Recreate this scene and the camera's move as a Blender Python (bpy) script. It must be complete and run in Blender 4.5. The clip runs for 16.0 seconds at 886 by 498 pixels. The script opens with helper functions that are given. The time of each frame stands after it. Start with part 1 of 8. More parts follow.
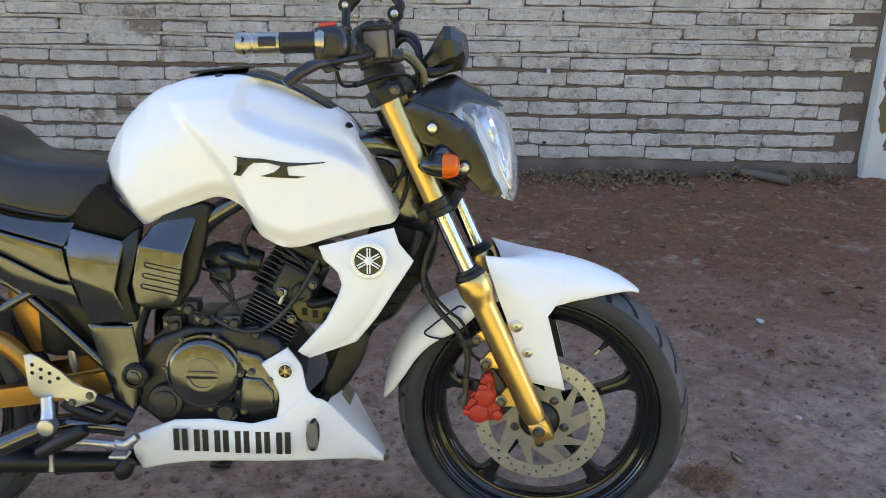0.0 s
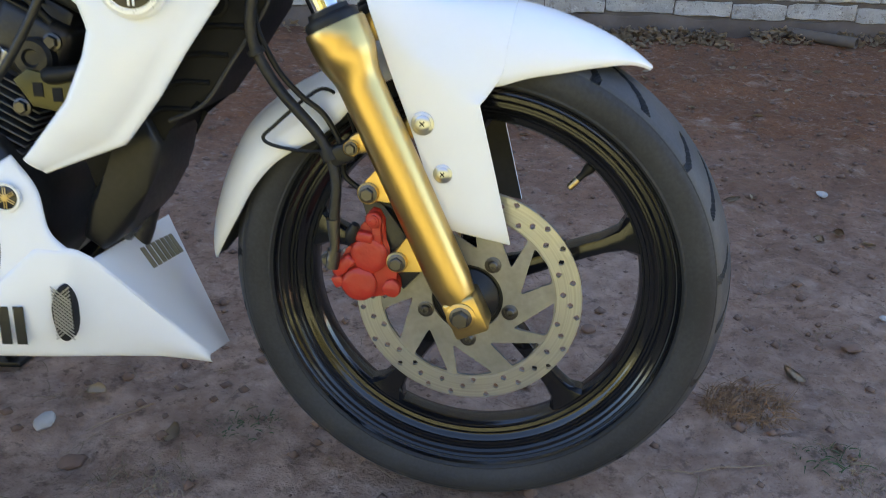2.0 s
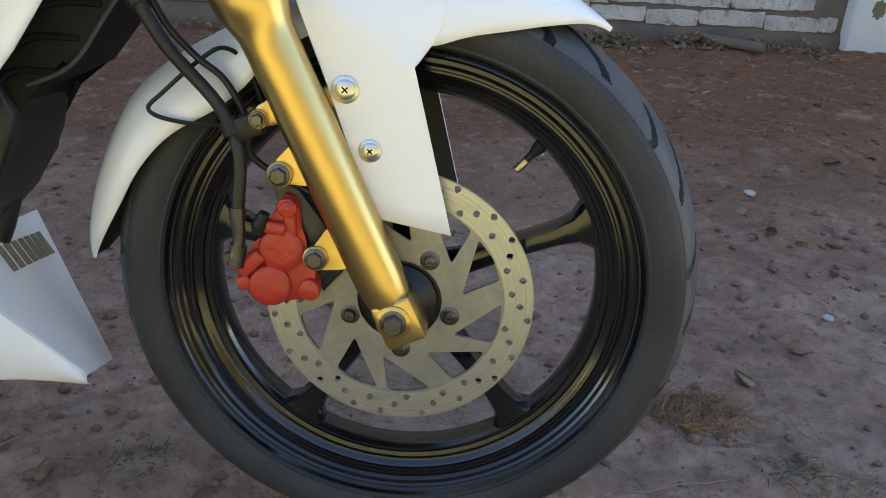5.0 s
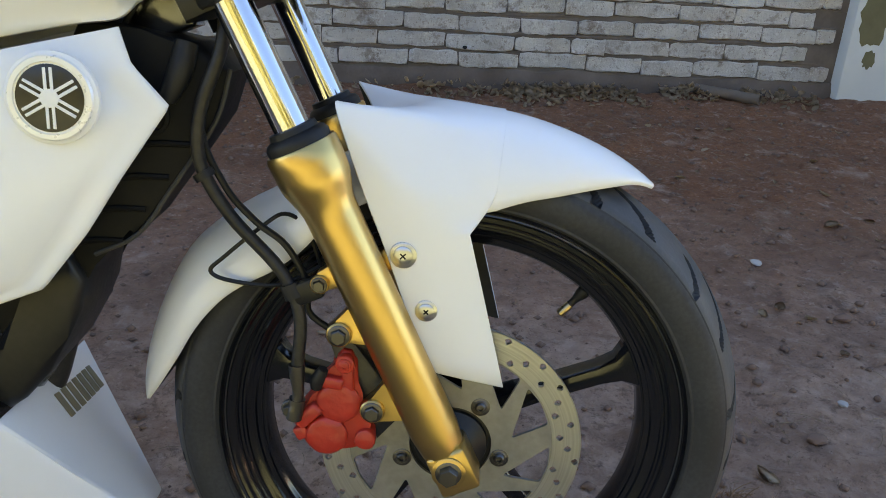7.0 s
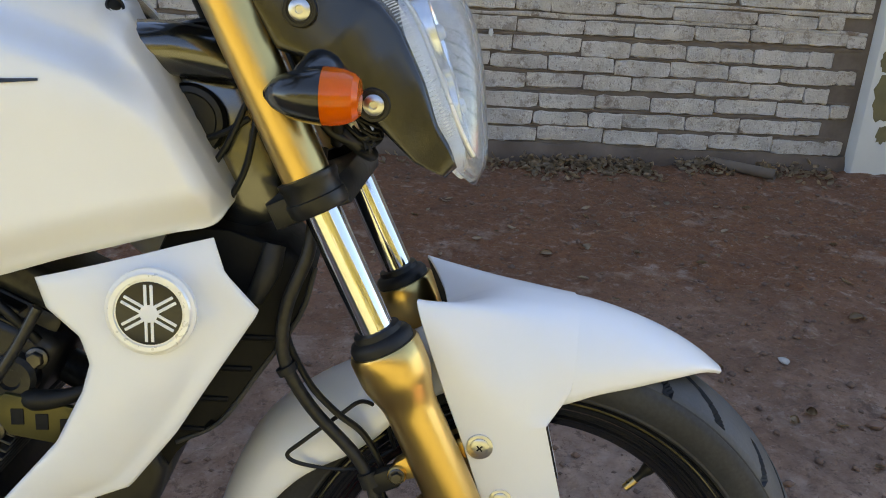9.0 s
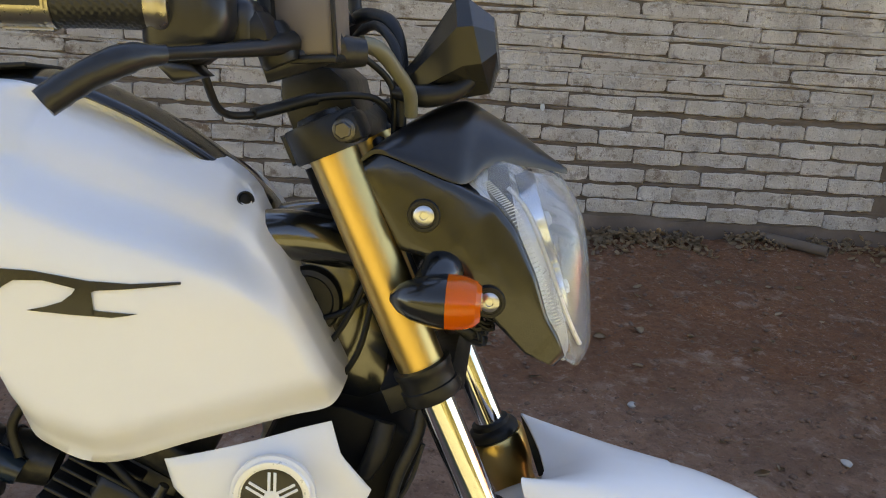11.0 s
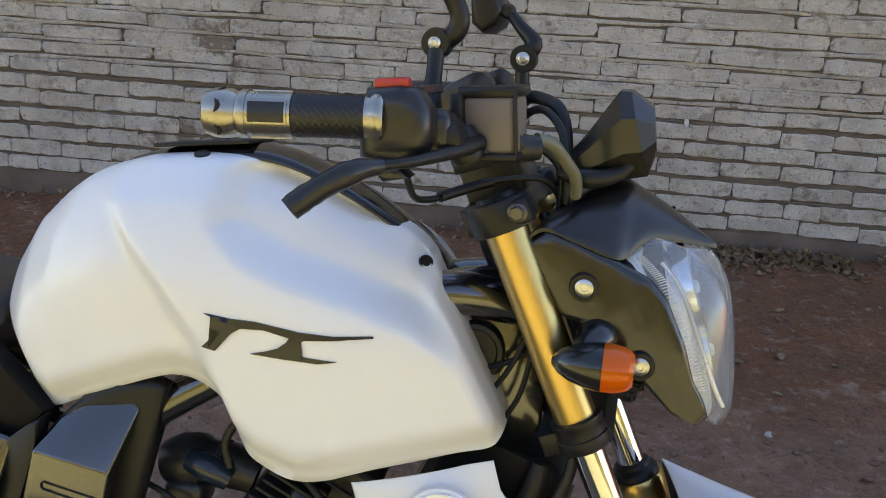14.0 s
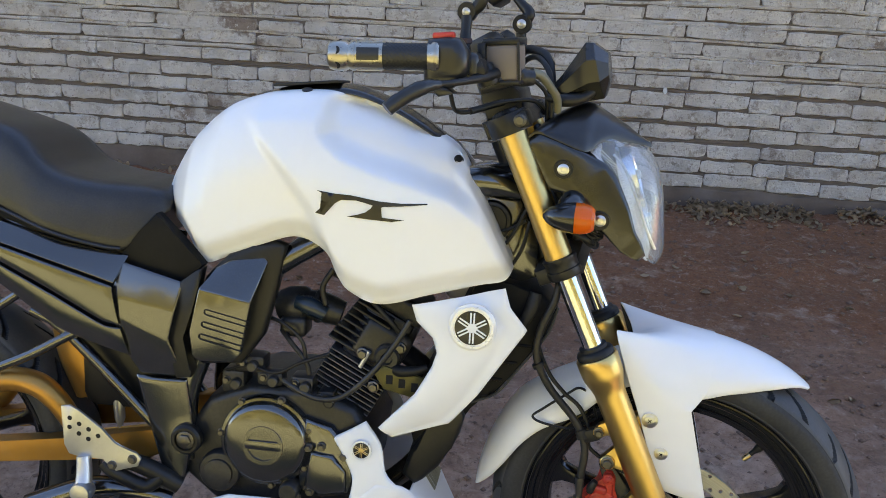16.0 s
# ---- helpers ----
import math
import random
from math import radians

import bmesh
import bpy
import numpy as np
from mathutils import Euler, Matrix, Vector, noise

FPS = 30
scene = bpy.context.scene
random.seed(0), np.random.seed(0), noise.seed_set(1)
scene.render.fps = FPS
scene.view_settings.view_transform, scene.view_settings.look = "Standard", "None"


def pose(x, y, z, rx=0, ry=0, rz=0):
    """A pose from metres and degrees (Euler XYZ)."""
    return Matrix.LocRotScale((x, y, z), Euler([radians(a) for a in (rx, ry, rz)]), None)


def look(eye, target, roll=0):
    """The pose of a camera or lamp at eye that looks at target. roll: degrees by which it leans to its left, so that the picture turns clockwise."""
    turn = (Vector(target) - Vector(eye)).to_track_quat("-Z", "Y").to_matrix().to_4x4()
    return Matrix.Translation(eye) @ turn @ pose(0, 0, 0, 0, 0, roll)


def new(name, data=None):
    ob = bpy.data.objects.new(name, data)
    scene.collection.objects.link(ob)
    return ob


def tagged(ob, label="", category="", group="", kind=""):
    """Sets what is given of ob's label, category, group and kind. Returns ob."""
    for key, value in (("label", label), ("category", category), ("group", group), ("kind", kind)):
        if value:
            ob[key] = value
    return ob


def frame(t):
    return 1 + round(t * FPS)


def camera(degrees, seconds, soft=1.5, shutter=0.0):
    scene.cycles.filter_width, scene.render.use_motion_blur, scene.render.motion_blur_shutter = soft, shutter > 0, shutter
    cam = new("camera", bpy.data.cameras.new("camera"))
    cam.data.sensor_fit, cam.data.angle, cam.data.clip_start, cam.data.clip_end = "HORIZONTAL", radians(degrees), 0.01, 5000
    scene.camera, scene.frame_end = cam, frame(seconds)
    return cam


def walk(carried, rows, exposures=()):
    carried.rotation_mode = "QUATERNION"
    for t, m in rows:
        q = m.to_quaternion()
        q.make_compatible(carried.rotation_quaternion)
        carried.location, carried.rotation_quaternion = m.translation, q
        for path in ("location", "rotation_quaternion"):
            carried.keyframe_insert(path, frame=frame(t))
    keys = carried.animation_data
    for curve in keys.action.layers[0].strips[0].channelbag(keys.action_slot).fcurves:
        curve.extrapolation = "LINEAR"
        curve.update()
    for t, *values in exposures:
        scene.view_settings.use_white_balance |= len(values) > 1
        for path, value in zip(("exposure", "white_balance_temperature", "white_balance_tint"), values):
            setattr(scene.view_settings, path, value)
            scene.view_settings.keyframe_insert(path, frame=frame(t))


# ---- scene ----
cam = camera(56.7, 16.0, soft=0.9, shutter=0.2)
PATH = [
    (0, (0.075, 0.211, 1.223), (0.076, 2.084, 0.519), 0.4),
    (0.5, (0.137, 0.419, 1.141), (0.138, 2.257, 0.354), 0.9),
    (1, (0.239, 0.578, 1.069), (0.147, 2.366, 0.177), -0.4),
    (1.5, (0.297, 0.7, 0.983), (0.147, 2.491, 0.106), -1.0),
    (2, (0.267, 0.825, 0.787), (0.221, 2.614, -0.106), 1.1),
    (2.5, (0.265, 0.87, 0.695), (0.262, 2.663, -0.192), 2.7),
    (3, (0.279, 0.899, 0.666), (0.33, 2.699, -0.206), 3.8),
    (3.2, (0.28, 0.907, 0.66), (0.347, 2.707, -0.209), 3.8),
    (5.3, (0.242, 0.952, 0.722), (0.419, 2.752, -0.131), 3.2),
    (5.5, (0.238, 0.956, 0.735), (0.416, 2.76, -0.11), 3.0),
    (6, (0.219, 0.965, 0.763), (0.405, 2.782, -0.053), 3.0),
    (6.5, (0.202, 0.967, 0.792), (0.392, 2.79, -0.007), 3.0),
    (7, (0.183, 0.977, 0.827), (0.38, 2.797, 0.022), 3.0),
    (7.5, (0.158, 0.984, 0.855), (0.36, 2.817, 0.079), 3.0),
    (8, (0.139, 0.993, 0.87), (0.338, 2.832, 0.11), 3.1),
    (8.5, (0.124, 1.007, 0.919), (0.328, 2.859, 0.192), 3.3),
    (9, (0.11, 1.022, 0.962), (0.3, 2.879, 0.244), 3.4),
    (9.5, (0.091, 1.031, 0.997), (0.275, 2.896, 0.299), 3.6),
    (10, (0.071, 1.039, 1.031), (0.214, 2.918, 0.36), 3.7),
    (10.2, (0.063, 1.041, 1.044), (0.215, 2.921, 0.379), 3.9),
    (12.3, (0.004, 1.042, 1.146), (0.001, 2.957, 0.571), 3.5),
    (12.5, (0.0, 1.035, 1.153), (-0.004, 2.949, 0.572), 3.6),
    (13, (-0.008, 1.017, 1.173), (-0.033, 2.93, 0.591), 3.7),
    (13.5, (-0.005, 1.002, 1.182), (-0.13, 2.902, 0.571), 3.6),
    (14, (0.0, 0.971, 1.183), (-0.209, 2.848, 0.526), 2.8),
    (14.5, (0.008, 0.927, 1.175), (-0.24, 2.784, 0.474), 2.3),
    (15, (0.032, 0.821, 1.174), (-0.228, 2.672, 0.463), 2.0),
    (15.5, (0.036, 0.64, 1.183), (-0.191, 2.504, 0.494), 1.3),
    (16, (0.005, 0.519, 1.202), (-0.19, 2.385, 0.508), 2.2),
]
walk(cam, [(t, look(eye, target, roll)) for t, eye, target, roll in PATH],
     [(0.0, 3.98, 7960, 14), (1.0, 3.92, 7460, 12), (3.0, 4.09, 7860, 13), (6.0, 3.78, 8160, 11), (8.0, 3.7, 8360, 11), (10.0, 3.6, 9360, 17), (13.0, 3.54, 9710, 16), (14.5, 3.58, 8160, 17), (15.0, 3.6, 8010, 17), (16.0, 3.82, 8060, 16)])

# ---- world, sun ----
SUN_ELEVATION, SUN_TURN = 44.5, 20.0
world = bpy.data.worlds.new("open_sky")
scene.world = world
world.use_nodes = True
sky = world.node_tree.nodes.new("ShaderNodeTexSky")
sky.sky_type, sky.sun_disc = "NISHITA", False
sky.air_density, sky.dust_density, sky.ozone_density = 0.72, 0.02, 4.2
sky.sun_elevation, sky.sun_rotation = radians(SUN_ELEVATION), radians(SUN_TURN)
world.node_tree.links.new(sky.outputs[0], world.node_tree.nodes["Background"].inputs[0])
world.node_tree.nodes["Background"].inputs[1].default_value = 0.05
sun = new("sun", bpy.data.lights.new("sun", "SUN"))
sun.data.energy, sun.data.angle, sun.data.color = 5.0, radians(0.5), (1.0, 0.95, 0.86)
sun.matrix_world = look((0, 0, 20), (-math.sin(radians(SUN_TURN)), -math.cos(radians(SUN_TURN)), 20 - math.tan(radians(SUN_ELEVATION))))


# ---- materials ----
def surf(name, col, rough=0.5, metal=0.0, var=0.12, scale=12.0, fine=160.0, bump=0.0, coat=0.0, ior=1.5, dust=0.0, dust_col=(0.30, 0.25, 0.20), rough_var=0.1, island=False):
    """A procedural surface: colour varied at two scales, uneven gloss, fine relief and thin dust."""
    m = bpy.data.materials.new(name)
    m.use_nodes = True
    nt = m.node_tree
    nd, ln = nt.nodes, nt.links
    b = nd["Principled BSDF"]
    tc = nd.new("ShaderNodeTexCoord")

    def noise_tex(sc, detail=4.0):
        n = nd.new("ShaderNodeTexNoise")
        n.inputs["Scale"].default_value, n.inputs["Detail"].default_value = sc, detail
        ln.new(tc.outputs["Object"], n.inputs["Vector"])
        return n
    big, small = noise_tex(scale), noise_tex(fine, 3.0)
    mix = nd.new("ShaderNodeMix")
    mix.data_type = "RGBA"
    mix.inputs["A"].default_value = (*[max(0, x * (1 - var)) for x in col], 1)
    mix.inputs["B"].default_value = (*[min(1, x * (1 + var)) for x in col], 1)
    ln.new(big.outputs["Fac"], mix.inputs["Factor"])
    out = mix.outputs["Result"]
    if dust > 0:
        ramp = nd.new("ShaderNodeMapRange")
        ramp.inputs["From Min"].default_value, ramp.inputs["From Max"].default_value = 0.42, 0.75
        ramp.inputs["To Max"].default_value = dust
        add = nd.new("ShaderNodeMath")
        add.operation = "MULTIPLY_ADD"
        ln.new(small.outputs["Fac"], add.inputs[0])
        add.inputs[1].default_value = 0.5
        half = nd.new("ShaderNodeMath")
        half.operation = "MULTIPLY"
        half.inputs[1].default_value = 0.5
        ln.new(big.outputs["Fac"], half.inputs[0])
        ln.new(half.outputs[0], add.inputs[2])
        ln.new(add.outputs[0], ramp.inputs["Value"])
        dm = nd.new("ShaderNodeMix")
        dm.data_type = "RGBA"
        ln.new(out, dm.inputs["A"])
        dm.inputs["B"].default_value = (*dust_col, 1)
        ln.new(ramp.outputs[0], dm.inputs["Factor"])
        out = dm.outputs["Result"]
    ln.new(out, b.inputs["Base Color"])
    rr = nd.new("ShaderNodeMapRange")
    rr.inputs["To Min"].default_value, rr.inputs["To Max"].default_value = max(0.02, rough - rough_var), min(1, rough + rough_var)
    ln.new(small.outputs["Fac"], rr.inputs["Value"])
    ln.new(rr.outputs[0], b.inputs["Roughness"])
    b.inputs["Metallic"].default_value = metal
    b.inputs["IOR"].default_value = ior
    if coat:
        b.inputs["Coat Weight"].default_value, b.inputs["Coat Roughness"].default_value = coat, 0.13
        b.inputs["Coat IOR"].default_value = 1.6 if ior > 1.6 else 1.5
    if bump:
        bp = nd.new("ShaderNodeBump")
        bp.inputs["Strength"].default_value, bp.inputs["Distance"].default_value = bump, 0.002
        ln.new(small.outputs["Fac"], bp.inputs["Height"])
        ln.new(bp.outputs[0], b.inputs["Normal"])
    return m


WHITE = surf("pearl_white_paint", (0.80, 0.795, 0.785), 0.36, var=0.02, fine=40, coat=0.4, rough_var=0.04, dust=0.03)
GLOSS = surf("gloss_black_paint", (0.010, 0.010, 0.009), 0.20, var=0.2, fine=50, rough_var=0.04, coat=1.0, ior=1.7, dust=0.015)
SATIN = surf("satin_black_plastic", (0.009, 0.009, 0.0085), 0.20, var=0.25, fine=90, rough_var=0.05, coat=0.35, dust=0.015)
PLASTIC = surf("black_plastic", (0.010, 0.010, 0.010), 0.38, var=0.25, bump=0.05, dust=0.03, ior=1.38)
RUBBER = surf("black_rubber", (0.010, 0.010, 0.010), 0.5, ior=1.38, var=0.25, bump=0.05, dust=0.04)
TYRE = surf("tyre_rubber", (0.029, 0.030, 0.032), 0.60, ior=1.36, var=0.3, scale=9, fine=240, bump=0.10, dust=0.20, dust_col=(0.14, 0.14, 0.145))
TREAD = surf("tyre_tread", (0.046, 0.046, 0.047), 0.55, var=0.3, scale=16, fine=260, bump=0.15, dust=0.25, dust_col=(0.15, 0.14, 0.13))
GOLD = surf("gold_anodised", (0.61, 0.42, 0.16), 0.31, metal=1.0, var=0.03, fine=60, rough_var=0.012)
DULLGOLD = surf("gold_paint", (0.42, 0.21, 0.045), 0.36, metal=0.75, var=0.25, rough_var=0.1, dust=0.15)
CHROME = surf("chrome", (0.62, 0.62, 0.64), 0.09, metal=1.0, var=0.03, rough_var=0.03)
STEEL = surf("brushed_steel", (0.55, 0.56, 0.58), 0.30, metal=1.0, var=0.06, scale=30, rough_var=0.03)
ALU = surf("cast_aluminium", (0.55, 0.55, 0.55), 0.38, metal=0.9, var=0.12, bump=0.05, dust=0.12)
DARKALU = surf("dark_engine_metal", (0.020, 0.021, 0.023), 0.36, metal=0.3, var=0.4, bump=0.1, dust=0.12)
BOLT = surf("dull_bolt", (0.12, 0.115, 0.11), 0.40, metal=1.0, var=0.3, dust=0.1)
RIM = surf("rim_black", (0.007, 0.007, 0.008), 0.14, var=0.3, fine=60, rough_var=0.05, coat=0.15, ior=1.5, dust=0.012)
RED = surf("red_caliper_paint", (0.46, 0.030, 0.016), 0.40, var=0.3, scale=30, fine=110, bump=0.35, dust=0.06)
SEATMAT = surf("seat_vinyl", (0.012, 0.012, 0.013), 0.38, var=0.3, fine=400, bump=0.12, dust=0.06)
DECAL = surf("black_vinyl_sticker", (0.012, 0.013, 0.016), 0.22, var=0.2)
STICKER = surf("faded_sticker", (0.20, 0.17, 0.10), 0.4, var=0.3)
PEEL = surf("smoked_gauge_plastic", (0.018, 0.017, 0.015), 0.25, var=0.2, rough_var=0.03)
FIN = surf("grey_fin_metal", (0.075, 0.077, 0.080), 0.36, metal=0.4, var=0.3, bump=0.05, dust=0.1)
HOSE = surf("rubber_hose", (0.012, 0.012, 0.012), 0.42, ior=1.4, var=0.3, dust=0.10)
MATT = surf("matt_black_cowl", (0.008, 0.008, 0.009), 0.32, var=0.25, fine=90, rough_var=0.05, coat=0.1, dust=0.04)
TAPE = surf("black_tape", (0.014, 0.014, 0.014), 0.33, var=0.4, fine=70, bump=0.35)
# near black: painted shade of holes and slots, also dark print and screws
SHADE_PRINT = surf("shade_and_print_black", (0.004, 0.004, 0.004), 0.8)
REFLECT = surf("lamp_reflector", (0.86, 0.87, 0.88), 0.22, metal=1.0, var=0.02)
SILVER = surf("silver_plastic", (0.80, 0.80, 0.79), 0.30, metal=0.25, var=0.08)
TAN = surf("dusty_reservoir", (0.16, 0.13, 0.11), 0.45, var=0.25, bump=0.06)
CARBON = surf("knurled_grip", (0.016, 0.016, 0.016), 0.42, var=0.2)
DUCT = surf("matt_black_duct", (0.006, 0.006, 0.006), 0.55, var=0.3, dust=0.02, ior=1.25)
SLEEVE = surf("worn_polished_metal", (0.42, 0.385, 0.32), 0.30, metal=1.0, var=0.12, scale=40, rough_var=0.1, dust=0.10, dust_col=(0.10, 0.08, 0.06))
BRASS = surf("brass", (0.50, 0.38, 0.20), 0.30, metal=1.0, var=0.1)
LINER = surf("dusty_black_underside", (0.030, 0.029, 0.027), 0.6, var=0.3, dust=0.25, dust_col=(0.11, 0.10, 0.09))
WIRE = surf("wire_insulation", (0.010, 0.010, 0.010), 0.45, ior=1.4, var=0.2)


def turned_steel():
    """Steel worn into fine rings by the brake pads, about the axis y of the part's own frame."""
    m = bpy.data.materials.new("turned_steel")
    m.use_nodes = True
    nd, ln = m.node_tree.nodes, m.node_tree.links
    b = nd["Principled BSDF"]
    tc = nd.new("ShaderNodeTexCoord")
    flat = nd.new("ShaderNodeVectorMath")
    flat.operation = "MULTIPLY"
    flat.inputs[1].default_value = (1, 0, 1)
    ln.new(tc.outputs["Object"], flat.inputs[0])
    rad = nd.new("ShaderNodeVectorMath")
    rad.operation = "LENGTH"
    ln.new(flat.outputs[0], rad.inputs[0])

    def noise_tex(scale, detail, src, one=False):
        n = nd.new("ShaderNodeTexNoise")
        if one:
            n.noise_dimensions = "1D"
            ln.new(src, n.inputs["W"])
        else:
            ln.new(src, n.inputs["Vector"])
        n.inputs["Scale"].default_value, n.inputs["Detail"].default_value = scale, detail
        return n.outputs["Fac"]
    rings, grime = noise_tex(420, 3, rad.outputs["Value"], True), noise_tex(60, 6, tc.outputs["Object"])
    mix = nd.new("ShaderNodeMix")
    mix.data_type = "RGBA"
    mix.inputs["A"].default_value, mix.inputs["B"].default_value = (0.33, 0.335, 0.345, 1), (0.56, 0.57, 0.585, 1)
    ln.new(rings, mix.inputs["Factor"])
    ln.new(mix.outputs["Result"], b.inputs["Base Color"])
    b.inputs["Metallic"].default_value = 1.0
    rr = nd.new("ShaderNodeMapRange")
    rr.inputs["To Min"].default_value, rr.inputs["To Max"].default_value = 0.32, 0.50
    ln.new(grime, rr.inputs["Value"])
    ln.new(rr.outputs[0], b.inputs["Roughness"])
    bp = nd.new("ShaderNodeBump")
    bp.inputs["Strength"].default_value, bp.inputs["Distance"].default_value = 0.35, 0.0006
    ln.new(rings, bp.inputs["Height"])
    ln.new(bp.outputs[0], b.inputs["Normal"])
    return m


TURNED = turned_steel()
CARRIER = surf("stained_disc_steel", (0.30, 0.295, 0.28), 0.50, metal=0.75, var=0.5, scale=28, fine=140, bump=0.06, dust=0.30, dust_col=(0.13, 0.11, 0.09))


def clear(name, col, rough=0.05, weight=1.0):
    m = bpy.data.materials.new(name)
    m.use_nodes = True
    nd, ln = m.node_tree.nodes, m.node_tree.links
    b = nd["Principled BSDF"]
    b.inputs["Base Color"].default_value = (*col, 1)
    b.inputs["Transmission Weight"].default_value = weight
    b.inputs["IOR"].default_value = 1.45
    n = nd.new("ShaderNodeTexNoise")
    n.inputs["Scale"].default_value = 60
    r = nd.new("ShaderNodeMapRange")
    r.inputs["To Min"].default_value, r.inputs["To Max"].default_value = rough * 0.5, rough * 1.6
    ln.new(n.outputs["Fac"], r.inputs["Value"])
    ln.new(r.outputs[0], b.inputs["Roughness"])
    return m


LENS = clear("clear_polycarbonate", (0.92, 0.95, 0.98), 0.03, 0.90)
AMBER = clear("amber_lens", (1.0, 0.17, 0.004), 0.12, 0.45)


def earth():
    m = bpy.data.materials.new("bare_earth")
    m.use_nodes = True
    nd, ln = m.node_tree.nodes, m.node_tree.links
    b = nd["Principled BSDF"]
    geo = nd.new("ShaderNodeNewGeometry")

    def n(scale, detail=6.0, rough=0.6):
        t = nd.new("ShaderNodeTexNoise")
        t.inputs["Scale"].default_value, t.inputs["Detail"].default_value, t.inputs["Roughness"].default_value = scale, detail, rough
        ln.new(geo.outputs["Position"], t.inputs["Vector"])
        return t.outputs["Fac"]

    def rng(v, a, c, lo=0.0, hi=1.0):
        r = nd.new("ShaderNodeMapRange")
        for key, val in zip(("From Min", "From Max", "To Min", "To Max"), (a, c, lo, hi)):
            r.inputs[key].default_value = val
        ln.new(v, r.inputs["Value"])
        return r.outputs[0]

    def mix(f, a, c):
        x = nd.new("ShaderNodeMix")
        x.data_type = "RGBA"
        ln.new(f, x.inputs["Factor"])
        for key, val in (("A", a), ("B", c)):
            if isinstance(val, tuple):
                x.inputs[key].default_value = (*val, 1)
            else:
                ln.new(val, x.inputs[key])
        return x.outputs["Result"]

    def math2(op, a, c):
        x = nd.new("ShaderNodeMath")
        x.operation = op
        for i, val in enumerate((a, c)):
            if isinstance(val, (int, float)):
                x.inputs[i].default_value = val
            else:
                ln.new(val, x.inputs[i])
        return x.outputs[0]
    sep = nd.new("ShaderNodeSeparateXYZ")
    ln.new(geo.outputs["Position"], sep.inputs[0])
    patch = n(1.6, 4.0)
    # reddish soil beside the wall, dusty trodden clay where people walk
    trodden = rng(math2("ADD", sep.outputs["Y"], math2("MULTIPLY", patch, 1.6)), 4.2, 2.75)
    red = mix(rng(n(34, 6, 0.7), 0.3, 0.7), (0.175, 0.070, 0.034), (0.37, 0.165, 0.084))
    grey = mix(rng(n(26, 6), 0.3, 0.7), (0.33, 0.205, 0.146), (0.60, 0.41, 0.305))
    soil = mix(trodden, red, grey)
    soil = mix(rng(n(9.0, 8, 0.7), 0.52, 0.66, 0.0, 0.45), soil, (0.150, 0.082, 0.054))
    soil = mix(rng(n(34, 8, 0.72), 0.54, 0.63, 0.0, 0.55), soil, (0.090, 0.054, 0.039))
    soil = mix(rng(n(22, 8, 0.70), 0.56, 0.66, 0.0, 0.45), soil, (0.55, 0.40, 0.32))
    soil = mix(rng(n(140, 3), 0.64, 0.74, 0.0, 0.45), soil, (0.40, 0.29, 0.22))
    soil = mix(rng(n(62, 9, 0.78), 0.56, 0.66, 0.0, 0.62), soil, (0.075, 0.045, 0.033))
    soil = mix(rng(n(60, 5, 0.7), 0.60, 0.68, 0.0, 0.55), soil, (0.62, 0.44, 0.34))
    soil = mix(rng(n(2.6, 5, 0.6), 0.44, 0.66, 0.0, 0.42), soil, (0.165, 0.085, 0.052))
    soil = mix(rng(n(5.5, 7, 0.65), 0.56, 0.66, 0.0, 0.45), soil, (0.50, 0.35, 0.265))
    lawn = mix(n(3.0, 6), (0.105, 0.118, 0.055), (0.185, 0.182, 0.098))
    grass_from = rng(math2("ADD", sep.outputs["Y"], math2("MULTIPLY", n(0.8), 1.4)), 1.75, 1.35)
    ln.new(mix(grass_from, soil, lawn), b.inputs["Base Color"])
    b.inputs["Roughness"].default_value = 0.92
    b.inputs["Specular IOR Level"].default_value = 0.25
    bump = nd.new("ShaderNodeBump")
    bump.inputs["Strength"].default_value, bump.inputs["Distance"].default_value = 1.0, 0.024
    ln.new(math2("ADD", math2("ADD", n(17, 8, 0.6), n(45, 8, 0.65)), math2("MULTIPLY", n(240, 5), 0.30)), bump.inputs["Height"])
    ln.new(bump.outputs[0], b.inputs["Normal"])
    return m


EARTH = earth()


